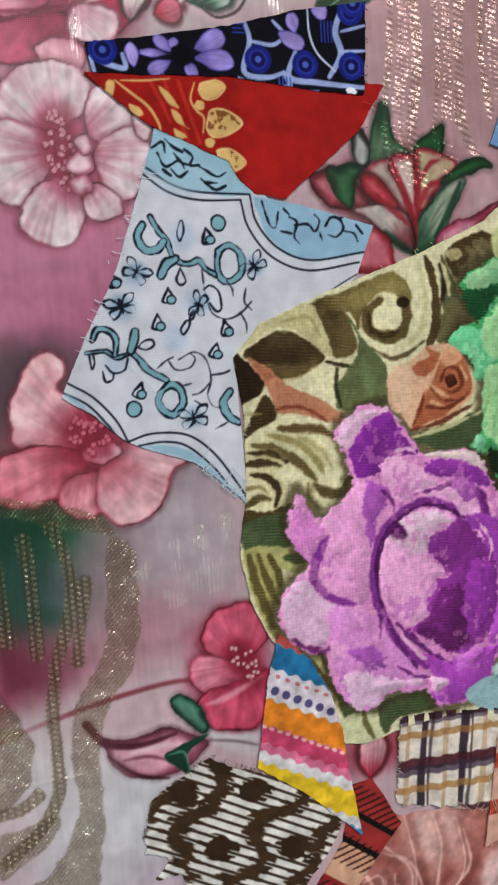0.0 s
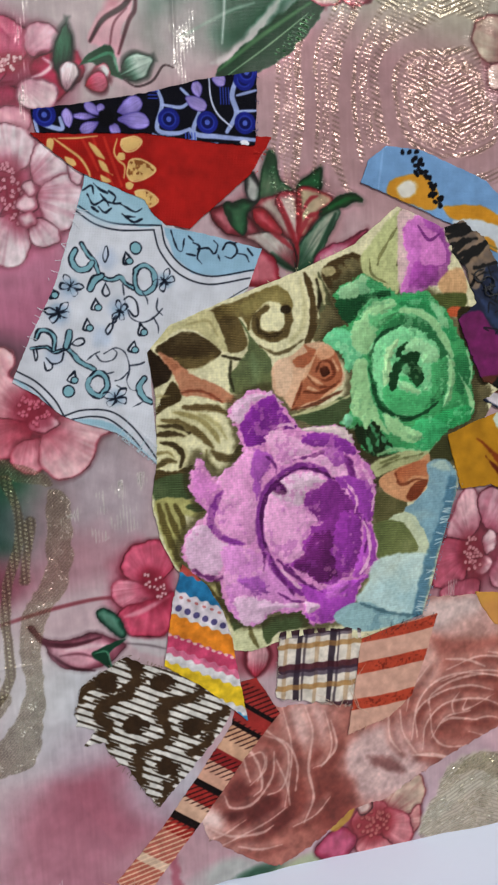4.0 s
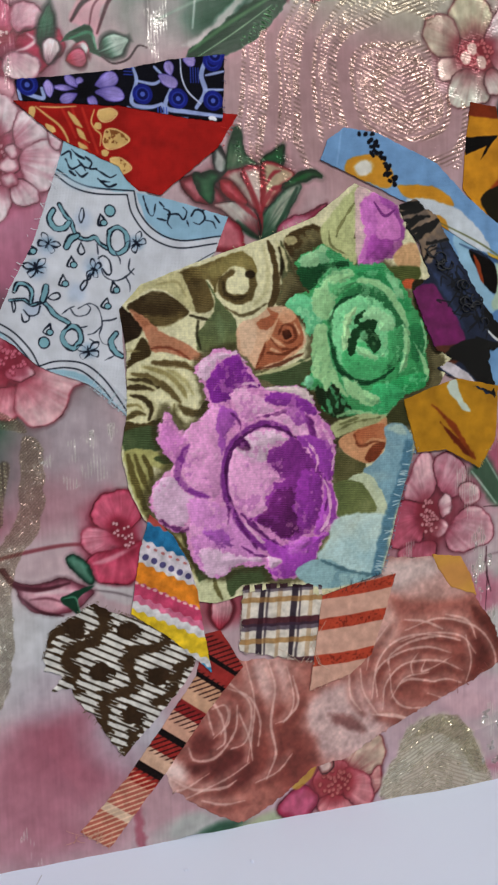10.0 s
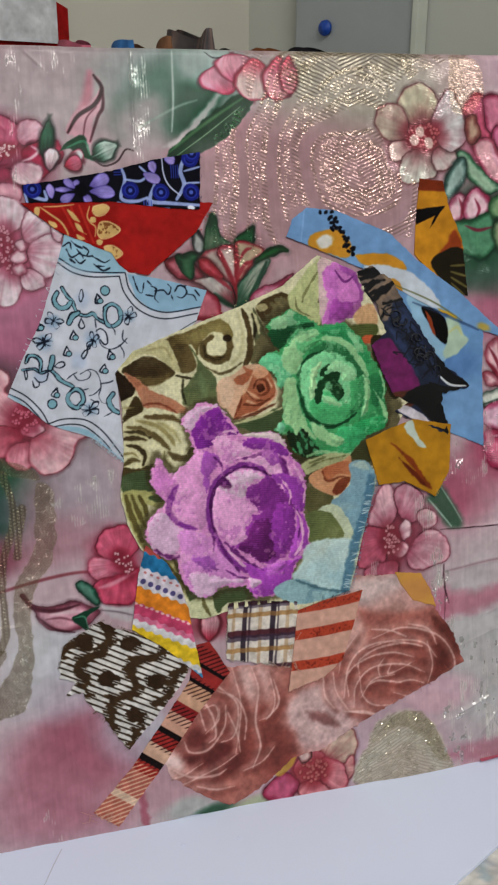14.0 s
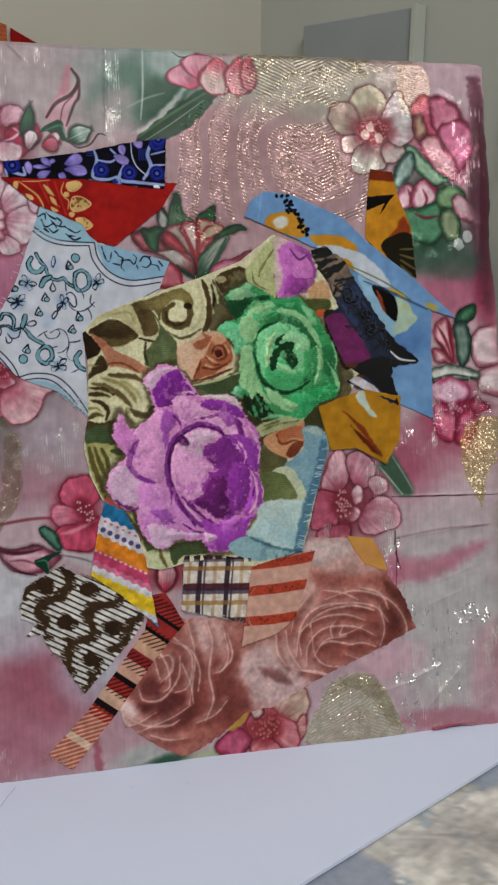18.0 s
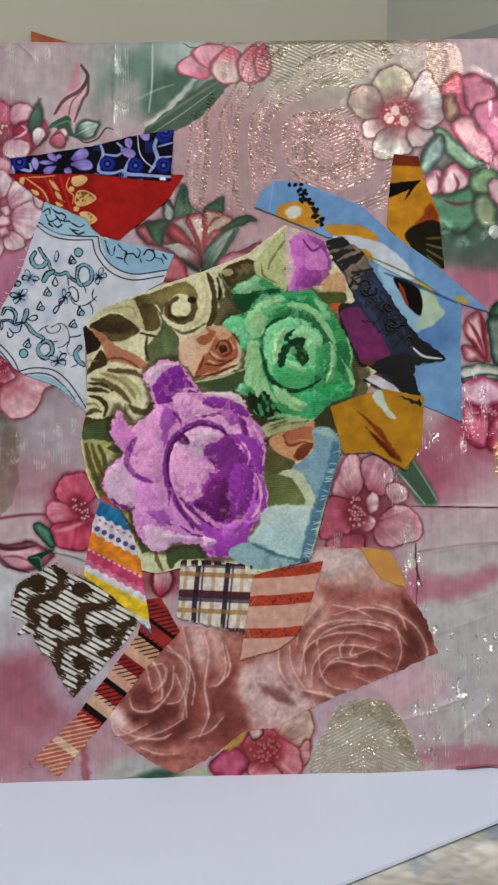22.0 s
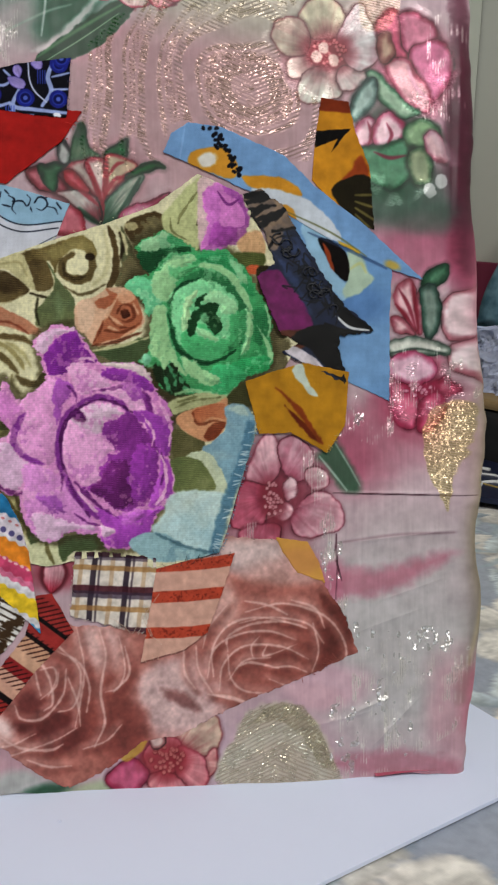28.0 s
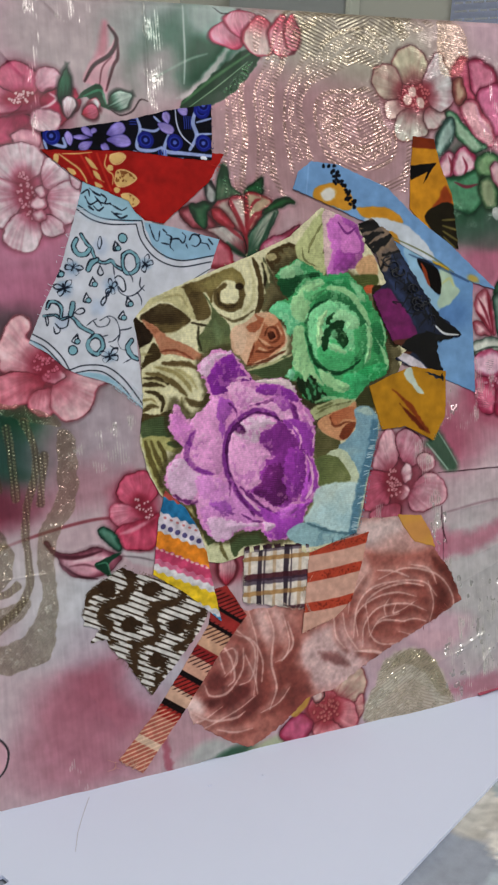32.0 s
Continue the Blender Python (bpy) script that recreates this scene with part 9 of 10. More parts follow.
# the bands run down to the right
g = np.array((12.24, 11.23)) - np.array((9.59, 12.68))
g = g / math.hypot(*g)
n = np.array([g[1], -g[0]])
v = (s.x - a[0]) * n[0] + (s.y - a[1]) * n[1] + 0.03 * clouds(s.x, s.y, 0.3, 70)
if v.mean() < 0:
    v = -v
u = (s.x - a[0]) * g[0] + (s.y - a[1]) * g[1]
for lo, hi, tone in ((-9, 0.35, (190, 96, 90)), (0.35, 1.1, (46, 128, 170)), (1.1, 1.9, (206, 196, 206)), (2.05, 2.85, (218, 140, 40)), (2.85, 3.4, (200, 84, 122)), (3.4, 3.65, (206, 120, 150)), (4.0, 4.75, (222, 190, 40)), (5.05, 5.35, (80, 150, 190)), (5.35, 7, (206, 196, 130))):
    edge = 0.05 * np.sin(6.2832 * u / 0.5)
    s.lay((slice(None), slice(None)), ramp01(0.5 + (v + edge - lo) / 0.05) * ramp01(0.5 + (hi - v - edge) / 0.05), tone)
dot = np.hypot((u % 0.42) - 0.21, v - 1.75)
s.lay((slice(None), slice(None)), ramp01(0.5 + (0.14 - dot) / 0.04), (104, 96, 140))
dot = np.hypot((u % 0.36) - 0.18, (v - 1.3) * 1.5)
s.lay((slice(None), slice(None)), 0.8 * ramp01(0.5 + (0.09 - dot) / 0.04), (190, 110, 110))
dash = np.hypot(((u % 0.3) - 0.15) * 0.6, v - 2.9)
s.lay((slice(None), slice(None)), 0.8 * ramp01(0.5 + (0.06 - dash) / 0.03), (222, 190, 190))
grey = s.rgb.mean(-1, keepdims=True)
s.rgb = grey + 1.08 * (s.rgb - grey)
s.rgb *= (1 + 0.2 * clouds(s.x, s.y, 0.3, 72))[..., None]
sheet("rainbow_border_scrap", s, COTTON, panel, ring, lift=0.27, label="cotton scrap with turquoise, orange, pink and yellow bands", curl=0.02)

# plaid
ring = [(14.40, 11.26), (16.16, 11.15), (18.21, 10.84), (17.85, 7.30), (16.00, 7.75), (14.16, 8.24)]
s = cut(ring, 0.028, (214, 204, 194))
whole = (slice(None), slice(None))
ex = np.array((18.15, 10.82)) - np.array((14.42, 11.26))
ex = ex / math.hypot(*ex)
ey = np.array((14.22, 8.29)) - np.array((14.42, 11.26))
ey = ey / math.hypot(*ey)
o = np.array((14.42, 11.26))
u, v = (s.x - o[0]) * ex[0] + (s.y - o[1]) * ex[1], (s.x - o[0]) * ey[0] + (s.y - o[1]) * ey[1]
u = u + 0.05 * clouds(s.x, s.y, 1.0, 75)
for c, half, tone, alpha in ((0.95, 0.13, (58, 44, 62), 0.8), (1.22, 0.05, (58, 44, 62), 0.6), (2.5, 0.13, (58, 44, 62), 0.8), (2.77, 0.05, (58, 44, 62), 0.6), (0.35, 0.1, (178, 140, 100), 0.5), (1.8, 0.1, (178, 140, 100), 0.5), (3.3, 0.1, (178, 140, 100), 0.5)):
    s.lay(whole, alpha * ramp01(0.5 + (half - np.abs(u - c)) / 0.06), tone)
for c, half, tone, alpha in ((0.0, 0.22, (70, 38, 52), 0.85), (0.26, 0.09, (84, 70, 92), 0.6), (0.72, 0.12, (176, 132, 78), 0.75), (1.75, 0.2, (96, 44, 58), 0.85), (1.98, 0.16, (84, 70, 92), 0.7), (2.62, 0.12, (176, 132, 78), 0.75), (3.6, 0.16, (92, 50, 64), 0.8)):
    s.lay(whole, alpha * ramp01(0.5 + (half - np.abs(v - c)) / 0.06), tone)
s.rgb *= (1 + 0.14 * clouds(s.x, s.y, 0.22, 77))[..., None]
plaid = sheet("plaid_scrap", s, COTTON, panel, ring, lift=0.29, wobble=0.04, label="crinkled cream, plum and ochre plaid scrap", relief=lambda x, y: 0.05 * np.sin(6.2832 * ((x - 10) / 0.62)) + 0.03 * np.sin(6.2832 * x / 1.4), thick=0.07)
frays(plaid, (17.85, 7.30), (14.16, 8.24), 36, 0.18, (200, 186, 174), 0.28, 51)
frays(plaid, (14.16, 8.24), (14.42, 11.26), 18, 0.14, (200, 186, 174), 0.28, 52)
frays(plaid, (18.00, 7.28), (16.84, 7.45), 6, 0.7, (206, 176, 156), 0.3, 53, 1.2)

# peach with orange stripes
ring = [(18.18, 10.33), (19.90, 10.77), (21.89, 11.02), (21.42, 9.57), (20.58, 7.31), (19.44, 6.49), (17.42, 5.99), (17.80, 8.05)]
s = cut(ring, 0.032, (208, 164, 148))
ex = np.array((21.35, 9.29)) - np.array((18.07, 9.10))
ex = ex / math.hypot(*ex)
ey = np.array([ex[1], -ex[0]])
o = np.array((18.18, 10.33))
v = (s.x - o[0]) * ey[0] + (s.y - o[1]) * ey[1] + 0.06 * clouds(s.x, s.y, 0.9, 80)
u = (s.x - o[0]) * ex[0] + (s.y - o[1]) * ex[1]
v = v + 0.25 * ((u / 3.2) - 0.5) ** 2
for lo, hi in ((-0.35, 0.2), (1.12, 1.66), (2.82, 3.34)):
    m = ramp01(0.5 + (v - lo) / 0.06) * ramp01(0.5 + (hi - v) / 0.06)
    s.lay(whole, m, (196, 86, 58))
    s.lay(whole, 0.5 * m * ramp01(5 * clouds(s.x, s.y, 0.09, 82) - 0.9), (110, 40, 30))
s.rgb *= (1 + 0.08 * clouds(s.x, s.y, 0.25, 84))[..., None]
striped = sheet("peach_striped_scrap", s, COTTON, panel, ring, lift=0.33, label="peach scrap with burnt-orange stripes", curl=0.04)
frays(striped, (19.44, 6.49), (17.42, 5.99), 10, 0.15, (210, 160, 140), 0.32, 56)
frays(striped, (21.89, 11.02), (18.18, 10.33), 14, 0.15, (60, 40, 40), 0.32, 57)

# ---- the room ----


def slab(name, lo, hi, mat, bevel=0.0, m=None):
    ob = part(name, box(bmesh.new(), lo, hi, bevel), mat, None)
    if m is not None:
        ob.matrix_basis = m
    return tagged(ob, kind="structure")


# the room's corner: local +x runs along the grey-green wall, local -y along the cream one
CORNER = Matrix.Translation((0.289, 1.046, 0)) @ pose(0, 0, 0, 0, 0, -58)
slab("floor", (-0.1, -4.2, -0.1), (3.9, 0.1, 0.0), FLOOR, m=CORNER)
slab("ceiling", (-0.1, -4.2, 2.7), (3.9, 0.1, 2.8), CEILING, m=CORNER)
slab("wall_east", (0.0, 0.0, 0.0), (3.8, 0.1, 2.7), WALL_2, m=CORNER)
slab("wall_north", (-0.1, -4.2, 0.0), (0.0, 0.1, 2.7), WALL, m=CORNER)
slab("wall_south", (3.8, -4.2, 0.0), (3.9, 0.1, 2.7), WALL, m=CORNER)
slab("wall_west", (0.0, -4.2, 0.0), (3.8, -4.1, 2.7), WALL, m=CORNER)


def dyed_cloth(name, dye, mat, relief, parent=None, m=None):
    """A dyed rectangle as a lying sheet: x and y in its plane, relief(x, y) in cm."""
    n = dye.x.size
    co = np.stack([dye.x / 100, dye.y / 100, relief(dye.x, dye.y) / 100], -1).reshape(-1, 3)
    i = np.arange(n).reshape(dye.ny, dye.nx)
    faces = np.stack([i[:-1, :-1], i[:-1, 1:], i[1:, 1:], i[1:, :-1]], -1).reshape(-1, 4).astype(np.int32)
    me = bpy.data.meshes.new(name)
    me.vertices.add(n)
    me.vertices.foreach_set("co", co.astype(np.float32).ravel())
    me.loops.add(faces.size)
    me.loops.foreach_set("vertex_index", faces.ravel())
    me.polygons.add(len(faces))
    me.polygons.foreach_set("loop_start", np.arange(0, faces.size, 4, dtype=np.int32))
    me.update(calc_edges=True)
    rgb = fast_dye(dye.rgb.reshape(-1, 3))
    me.attributes.new("dye", "FLOAT_COLOR", "POINT").data.foreach_set("color", np.hstack([rgb, np.ones((n, 1))]).astype(np.float32).ravel())
    me.materials.append(mat)
    ob = new(name, me)
    ob.parent = parent
    if m is not None:
        ob.matrix_basis = m
    return ob


# ---- table and its cloth ----
WOOD = plain("brown_wood", (0.25, 0.15, 0.08), 0.5, vary=0.35, scale=6, stretch=(1, 12, 1))
table = thing("table", CORNER, "large wooden table pushed into the room corner", "table")
part("tabletop", box(bmesh.new(), (0.02, -1.75, 0.720), (1.42, -0.02, 0.7505), 0.004), WOOD, table)
for x in (0.08, 1.36):
    for y in (-1.69, -0.08):
        part("leg", box(bmesh.new(), (x - 0.03, y - 0.03, 0.0), (x + 0.03, y + 0.03, 0.720), 0.003), WOOD, table)

s = Dye(2, -175, 142, -2, 0.3, (168, 174, 188))
rng = np.random.default_rng(12)
for k in range(150):
    c = (2 + 140 * rng.random(), -175 + 173 * rng.random())
    s.blob(c, 3 + 5 * rng.random(), 2 + 3 * rng.random(), (184, 190, 200), 0.5, 180 * rng.random())
spots = [(88.4, -73.7), (104, -60), (84, -98), (76, -44), (66, -30), (88, -30), (110, -86), (70, -120), (100, -115), (60, -60), (52, -95), (44, -20), (120, -40)]
spots += [(2 + 140 * rng.random(), -175 + 173 * rng.random()) for k in range(40)]
for c in spots:
    turn = 360 * rng.random()
    for j in range(5):
        f = radians(turn + 72 * j)
        s.petal(c, (c[0] + 6.5 * math.cos(f), c[1] + 6.5 * math.sin(f)), 5.5, (186, 180, 176), (212, 208, 202), (172, 172, 178), halo=0.15)
    for j in range(7):
        f = radians(turn + 51 * j + 20)
        a, b = (c[0] + 5 * math.cos(f), c[1] + 5 * math.sin(f)), (c[0] + 12 * math.cos(f + 0.2), c[1] + 12 * math.sin(f + 0.2))
        s.petal(a, b, 2.2, (172, 184, 194), (196, 204, 206), (160, 170, 184), halo=0.1)
    for j in range(3):
        f = radians(turn + 120 * j)
        s.line([(c[0] + 5 * math.cos(f), c[1] + 5 * math.sin(f)), (c[0] + 11 * math.cos(f + 0.4), c[1] + 11 * math.sin(f + 0.4)), (c[0] + 16 * math.cos(f + 0.3), c[1] + 16 * math.sin(f + 0.3))], 0.9, (172, 186, 194), 0.8)
CLOTH = cloth_material("printed_table_cotton", 0.8, 0.001, 0.3, sheen=0.0, specular=0.12)
cloth = dyed_cloth("tablecloth", s, CLOTH, lambda x, y: 0.12 + 0.12 * (clouds(x, y, 18, 5, 2) + 0.5), m=CORNER @ Matrix.Translation((0, 0, 0.7515)))
tagged(cloth, "blue-grey cotton tablecloth with cream flowers and leaves", "tablecloth")

# ---- spiral sketch pad under the panel ----
E_WAY = math.degrees(math.atan2(0.46, 0.888))
pad = thing("sketch_pad", Matrix.Translation((-0.0936, -0.183, 0.7557)) @ pose(0, 0, 0, 0, 0, E_WAY), "white spiral sketch pad with a row of punched holes", "sketch pad")
LONG, DEEP_PAD, PITCH = 0.405, 0.30, 0.0127


def punched_sheet(name, z0, z1, parent):
    """The pad's paper: a block with a row of slots along its left side."""
    bm = bmesh.new()
    x0, x1, x2, x3 = -0.004, 0.0025, 0.0082, LONG
    box(bm, (x0, 0, z0), (x1, DEEP_PAD, z1))
    box(bm, (x2, 0, z0), (x3, DEEP_PAD, z1))
    count = int(DEEP_PAD / PITCH)
    for k in range(count + 1):
        lo = 0 if k == 0 else k * PITCH - PITCH / 2 + 0.0029
        hi = DEEP_PAD if k == count else (k + 1) * PITCH - PITCH / 2 - 0.0029
        if hi > lo:
            box(bm, (x1, lo, z0), (x2, hi, z1))
    return part(name, bm, PAPER, parent)


punched_sheet("paper_block", 0.0, 0.0019, pad)
punched_sheet("top_sheet", 0.00195, 0.0022, pad)
bm = bmesh.new()
on_pad = lambda q: pad.matrix_basis.inverted() @ Vector((q[0], q[1], 0.758 + 0.00005))
tube(bm, [on_pad(q) for q in ((-0.1028, -0.0070), (-0.1083, -0.0181), (-0.1142, -0.0316), (-0.1180, -0.0442))], 0.00022, 4)
part("pencil_mark", bm, plain("graphite", (0.55, 0.56, 0.66), 0.6), pad)

# ---- things on and round the walls ----
GREY = plain("grey_enamel", (0.33, 0.35, 0.355), 0.5, vary=0.08, scale=6)
TRIM = plain("pale_trim", (0.55, 0.57, 0.5), 0.5)
cab = thing("grey_wall_board", CORNER, "flat grey board fixed to the wall", "board")
part("board_face", box(bmesh.new(), (0.110, -0.022, 1.046), (0.306, -0.004, 1.345), 0.002), GREY, cab)
part("edge_trim", box(bmesh.new(), (0.3065, -0.026, 1.043), (0.315, -0.003, 1.348), 0.001), TRIM, cab, "pale edge strip")
bm = bmesh.new()
bmesh.ops.create_cone(bm, cap_ends=True, segments=24, radius1=0.011, radius2=0.009, depth=0.008, matrix=Matrix.Translation((0.1665, -0.027, 1.245)) @ pose(0, 0, 0, 90))
bmesh.ops.bevel(bm, geom=[e for e in bm.edges if len(e.link_faces) == 2 and e.calc_face_angle() > 1], offset=0.002, segments=2, affect="EDGES")
magnet = part("round_magnet", bm, plain("blue_plastic", (0.01, 0.06, 0.35), 0.35), None, smooth=True)
magnet.matrix_basis = CORNER
tagged(magnet, "small round blue plastic magnet on the grey board", "magnet")

note = thing("pinned_note", CORNER, "white handwritten note sheet pinned to the wall", "note")
bm = bmesh.new()
grid = 12
rows = []
for j in range(grid + 1):
    rows.append([bm.verts.new((0.447 + 0.11 * i / grid + 0.002 * j / grid, -0.004 - 0.006 * (1 - j / grid) ** 2 - 0.002 * math.sin(i * 0.5), 1.179 + 0.134 * j / grid)) for i in range(grid + 1)])
for a, b in zip(rows[:-1], rows[1:]):
    for i in range(grid):
        bm.faces.new((a[i], a[i + 1], b[i + 1], b[i]))
bmesh.ops.solidify(bm, geom=bm.faces[:], thickness=0.0004)
part("sheet", bm, PAPER, note)
INK_MAT = plain("faint_ink", (0.42, 0.44, 0.5), 0.8)
bm = bmesh.new()
rng = np.random.default_rng(4)
for j in range(11):
    x = 0.456
    while x < 0.545:
        n = 0.005 + 0.012 * rng.random()
        box(bm, (x, -0.0125, 1.198 + 0.0095 * j), (min(x + n, 0.55), -0.0118, 1.2003 + 0.0095 * j))
        x += n + 0.003
part("writing", bm, INK_MAT, note, "rows of faint illegible writing")
for x, z in ((0.456, 1.188), (0.474, 1.297)):
    bm = bmesh.new()
    bmesh.ops.create_uvsphere(bm, u_segments=10, v_segments=6, radius=0.0028, matrix=Matrix.Translation((x, -0.013, z)))
    part("pin", bm, plain("steel_pin", (0.25, 0.27, 0.32), 0.35, 0.6), note, smooth=True)
ob = slab("x", (0.465, -0.02, 1.143), (0.56, -0.004, 1.178), plain("blue_card", (0.02, 0.12, 0.32), 0.6, vary=0.2), 0.002, CORNER)
ob.name, ob["kind"] = "blue_holder", ""
tagged(ob, "small blue card holder fixed under the note", "holder", kind="thing")

# fabric samples pinned on the cream wall
def sample(name, u0, u1, z0, z1, dz, rgb, label, lines=None, slope=0.0, skew=0.0):
    d = Dye(0, 0, (u1 - u0) * 100, (z1 - z0) * 100, 0.12, rgb)
    if lines:
        for k in range(9):
            y = 100 * (z1 - z0) - 0.55 * (k + 0.5)
            d.line([(0, y), (100 * (u1 - u0) * 0.4, y - 0.7), (100 * (u1 - u0), y - 0.9)], 0.09, lines, 0.8, 0.0)
    d.rgb *= (1 + 0.12 * clouds(d.x, d.y, 1.2, 3))[..., None]
    # cut slantwise along the top
    d.y = d.y * (1 - slope * (1 - d.x / (100 * (u1 - u0)))) + skew * d.x
    m = CORNER @ Matrix(((0, 0, 1, 0.003), (-1, 0, 0, -u0), (0, 1, 0, z0), (0, 0, 0, 1)))
    ob = dyed_cloth(name, d, CLOTH, lambda x, y: 0.3 + 0.15 * np.sin(x * 0.5) + dz, m=m)
    return tagged(ob, label, "fabric sample", "fabric samples pinned on the wall")


sample("orange_fabric_sample", 0.46, 0.58, 1.16, 1.318, 0.0, (206, 122, 82), "orange cloth sample with fine wavy lines", (170, 90, 60), 0.12)
sample("red_fabric_sample", 0.34, 0.455, 1.20, 1.297, 0.1, (176, 24, 22), "plain red cloth sample pinned to the wall", slope=0.42)
sample("white_label_strip", 0.36, 0.49, 1.215, 1.274, 0.5, (206, 206, 210), "white lined paper label over the samples")

# ---- piled fabrics behind the panel ----


def folded_cloth(m, wide, high, thick, rgb, label, seed, stripes=None):
    """A folded piece of cloth standing on edge: soft rounded slab with ripples."""
    d = Dye(0, 0, 2 * (wide + thick) * 100, high * 100, 0.4, rgb)
    if stripes:
        d.lay((slice(None), slice(None)), ramp01(2 * np.sin(6.2832 * d.x / 1.7)), stripes)
    d.rgb *= (1 + 0.25 * clouds(d.x, d.y, 2.0, seed))[..., None]
    ob = dyed_cloth("folded_cloth", d, CLOTH, lambda x, y: 0 * x, m=m)
    me = ob.data
    n = len(me.vertices)
    co = np.empty(n * 3, np.float32)
    me.vertices.foreach_get("co", co)
    co = co.reshape(-1, 3)
    f = co[:, 0] / (2 * (wide + thick)) * 2 * math.pi
    sq = lambda v: np.sign(v) * np.abs(v) ** 0.5
    x, y = wide / 2 * sq(np.cos(f)), thick / 2 * sq(np.sin(f))
    z = co[:, 1]
    top = 1 - 0.6 * np.clip((z - high * 0.9) / (high * 0.1), 0, 1) ** 2
    y = y * top + 0.004 * np.sin(x * 60 + seed)
    z = z + 0.006 * np.sin(x * 45 + seed)
    me.vertices.foreach_set("co", np.stack([x, y, z], 1).astype(np.float32).ravel())
    me.update()
    return tagged(ob, label, "folded cloth", "folded cloths in the box")


BOXCARD = plain("corrugated_card", (0.36, 0.24, 0.13), 0.85, vary=0.2, scale=10, bump=0.1)
carton = thing("cardboard_box", pose(0.04, 0.46, 0.7550, 0, 0, 6), "open brown cardboard box filled with folded cloth", "box")
for name, lo, hi in (("bottom", (-0.15, -0.08, 0.0), (0.15, 0.08, 0.005)), ("side", (-0.15, -0.085, 0.0), (0.15, -0.08, 0.30)), ("side", (-0.15, 0.08, 0.0), (0.15, 0.085, 0.30)), ("side", (-0.155, -0.08, 0.0), (-0.15, 0.08, 0.30)), ("side", (0.15, -0.08, 0.0), (0.155, 0.08, 0.30))):
    part(name, box(bmesh.new(), lo, hi), BOXCARD, carton)
for k, (x, high, thick, rgb, label, stripes) in enumerate((
    (-0.075, 0.430, 0.036, (196, 110, 130), "folded pink cloth standing on edge", None),
    (-0.035, 0.430, 0.026, (70, 124, 176), "folded blue cloth standing on edge", None),
    (0.000, 0.432, 0.026, (150, 112, 84), "folded tan cloth standing on edge", None),
    (0.035, 0.446, 0.024, (110, 104, 106), "folded dark grey cloth with paler stripes", (150, 130, 124)),
    (0.070, 0.430, 0.032, (120, 112, 106), "folded taupe cloth standing on edge", None),
    (0.105, 0.430, 0.028, (176, 116, 70), "folded rust-orange cloth standing on edge", None),
    (0.135, 0.430, 0.026, (66, 62, 70), "folded charcoal cloth standing on edge", None),
)):
    folded_cloth(pose(0.04 + x, 0.46 + x * 0.1, 0.756, 0, 0, 96), 0.13, high, thick, rgb, label, k + 3, stripes)

# ---- clutter beside the panel ----


def flat_scrap(name, m, wide, deep, rgb, label, seed, paint=None, high=0.6):
    d = Dye(-wide / 2, -deep / 2, wide / 2, deep / 2, 0.15, rgb)
    if paint:
        paint(d)
    d.rgb *= (1 + 0.12 * clouds(d.x, d.y, 0.9, seed))[..., None]
    ob = dyed_cloth(name, d, CLOTH, lambda x, y: 0.25 + high * np.maximum(0, clouds(x, y, 6, seed, 2) + 0.3), m=m)
    return tagged(ob, label, "fabric scrap", "loose fabric scraps on the table")


def orange_flowers(d):
    for c in ((2.5, -1.0), (6.0, 2.0), (-5.0, 1.0)):
        for k in range(6):
            f = k * 1.05
            d.line([c, (c[0] + 1.6 * math.cos(f), c[1] + 1.3 * math.sin(f)), (c[0] + 1.9 * math.cos(f + 0.5), c[1] + 1.5 * math.sin(f + 0.5))], 0.35, (196, 92, 50), 0.9)
        d.blob(c, 0.8, 0.7, (206, 120, 76), 0.8)


def bands(d):
    d.lay((slice(None), slice(None)), ramp01(3 * np.sin(6.2832 * d.y / 2.6)), (40, 54, 70))


other = thing("sample_board", pose(-0.235, 0.325, 0.7550, 0, 0, 14), "thin dark-edged board covered in cream flowered cloth", "board")
part("board_core", box(bmesh.new(), (-0.12, -0.045, 0), (0.12, 0.06, 0.007), 0.001), CARD, other)
d = Dye(-11.8, -4.3, 11.8, 5.8, 0.15, (206, 196, 170))
orange_flowers(d)
dyed_cloth("cover_cloth", d, CLOTH, lambda x, y: 0.74 + 0 * x, other)
flat_scrap("white_fabric_scrap", pose(-0.21, 0.435, 0.7555, 0, 0, 10), 22, 9, (186, 178, 182), "pale grey crumpled fabric scrap", 5, high=1.6)
flat_scrap("rust_fabric_scrap", pose(-0.20, 0.53, 0.7555, 0, 0, -8), 20, 9, (150, 96, 50), "rust and cream crumpled fabric scrap", 9, orange_flowers, 3.0)
flat_scrap("mauve_fabric_scrap", pose(-0.22, 0.61, 0.7555, 0, 0, 18), 20, 9, (120, 80, 84), "dull mauve crumpled fabric scrap", 12, None, 4.0)
flat_scrap("tan_fabric_scrap", pose(-0.20, 0.70, 0.7555, 0, 0, -14), 22, 10, (176, 130, 84), "tan crumpled fabric scrap", 15, orange_flowers, 5.0)
bm = bmesh.new()
segs, prof = 32, ((0.05, 0.0), (0.085, 0.012), (0.115, 0.06), (0.128, 0.10), (0.132, 0.102), (0.122, 0.06), (0.09, 0.016), (0.0, 0.006))
rings = []
for r, z in prof:
    rings.append([bm.verts.new((r * math.cos(6.2832 * k / segs), r * math.sin(6.2832 * k / segs), z)) for k in range(segs)] if r else [bm.verts.new((0, 0, z))])
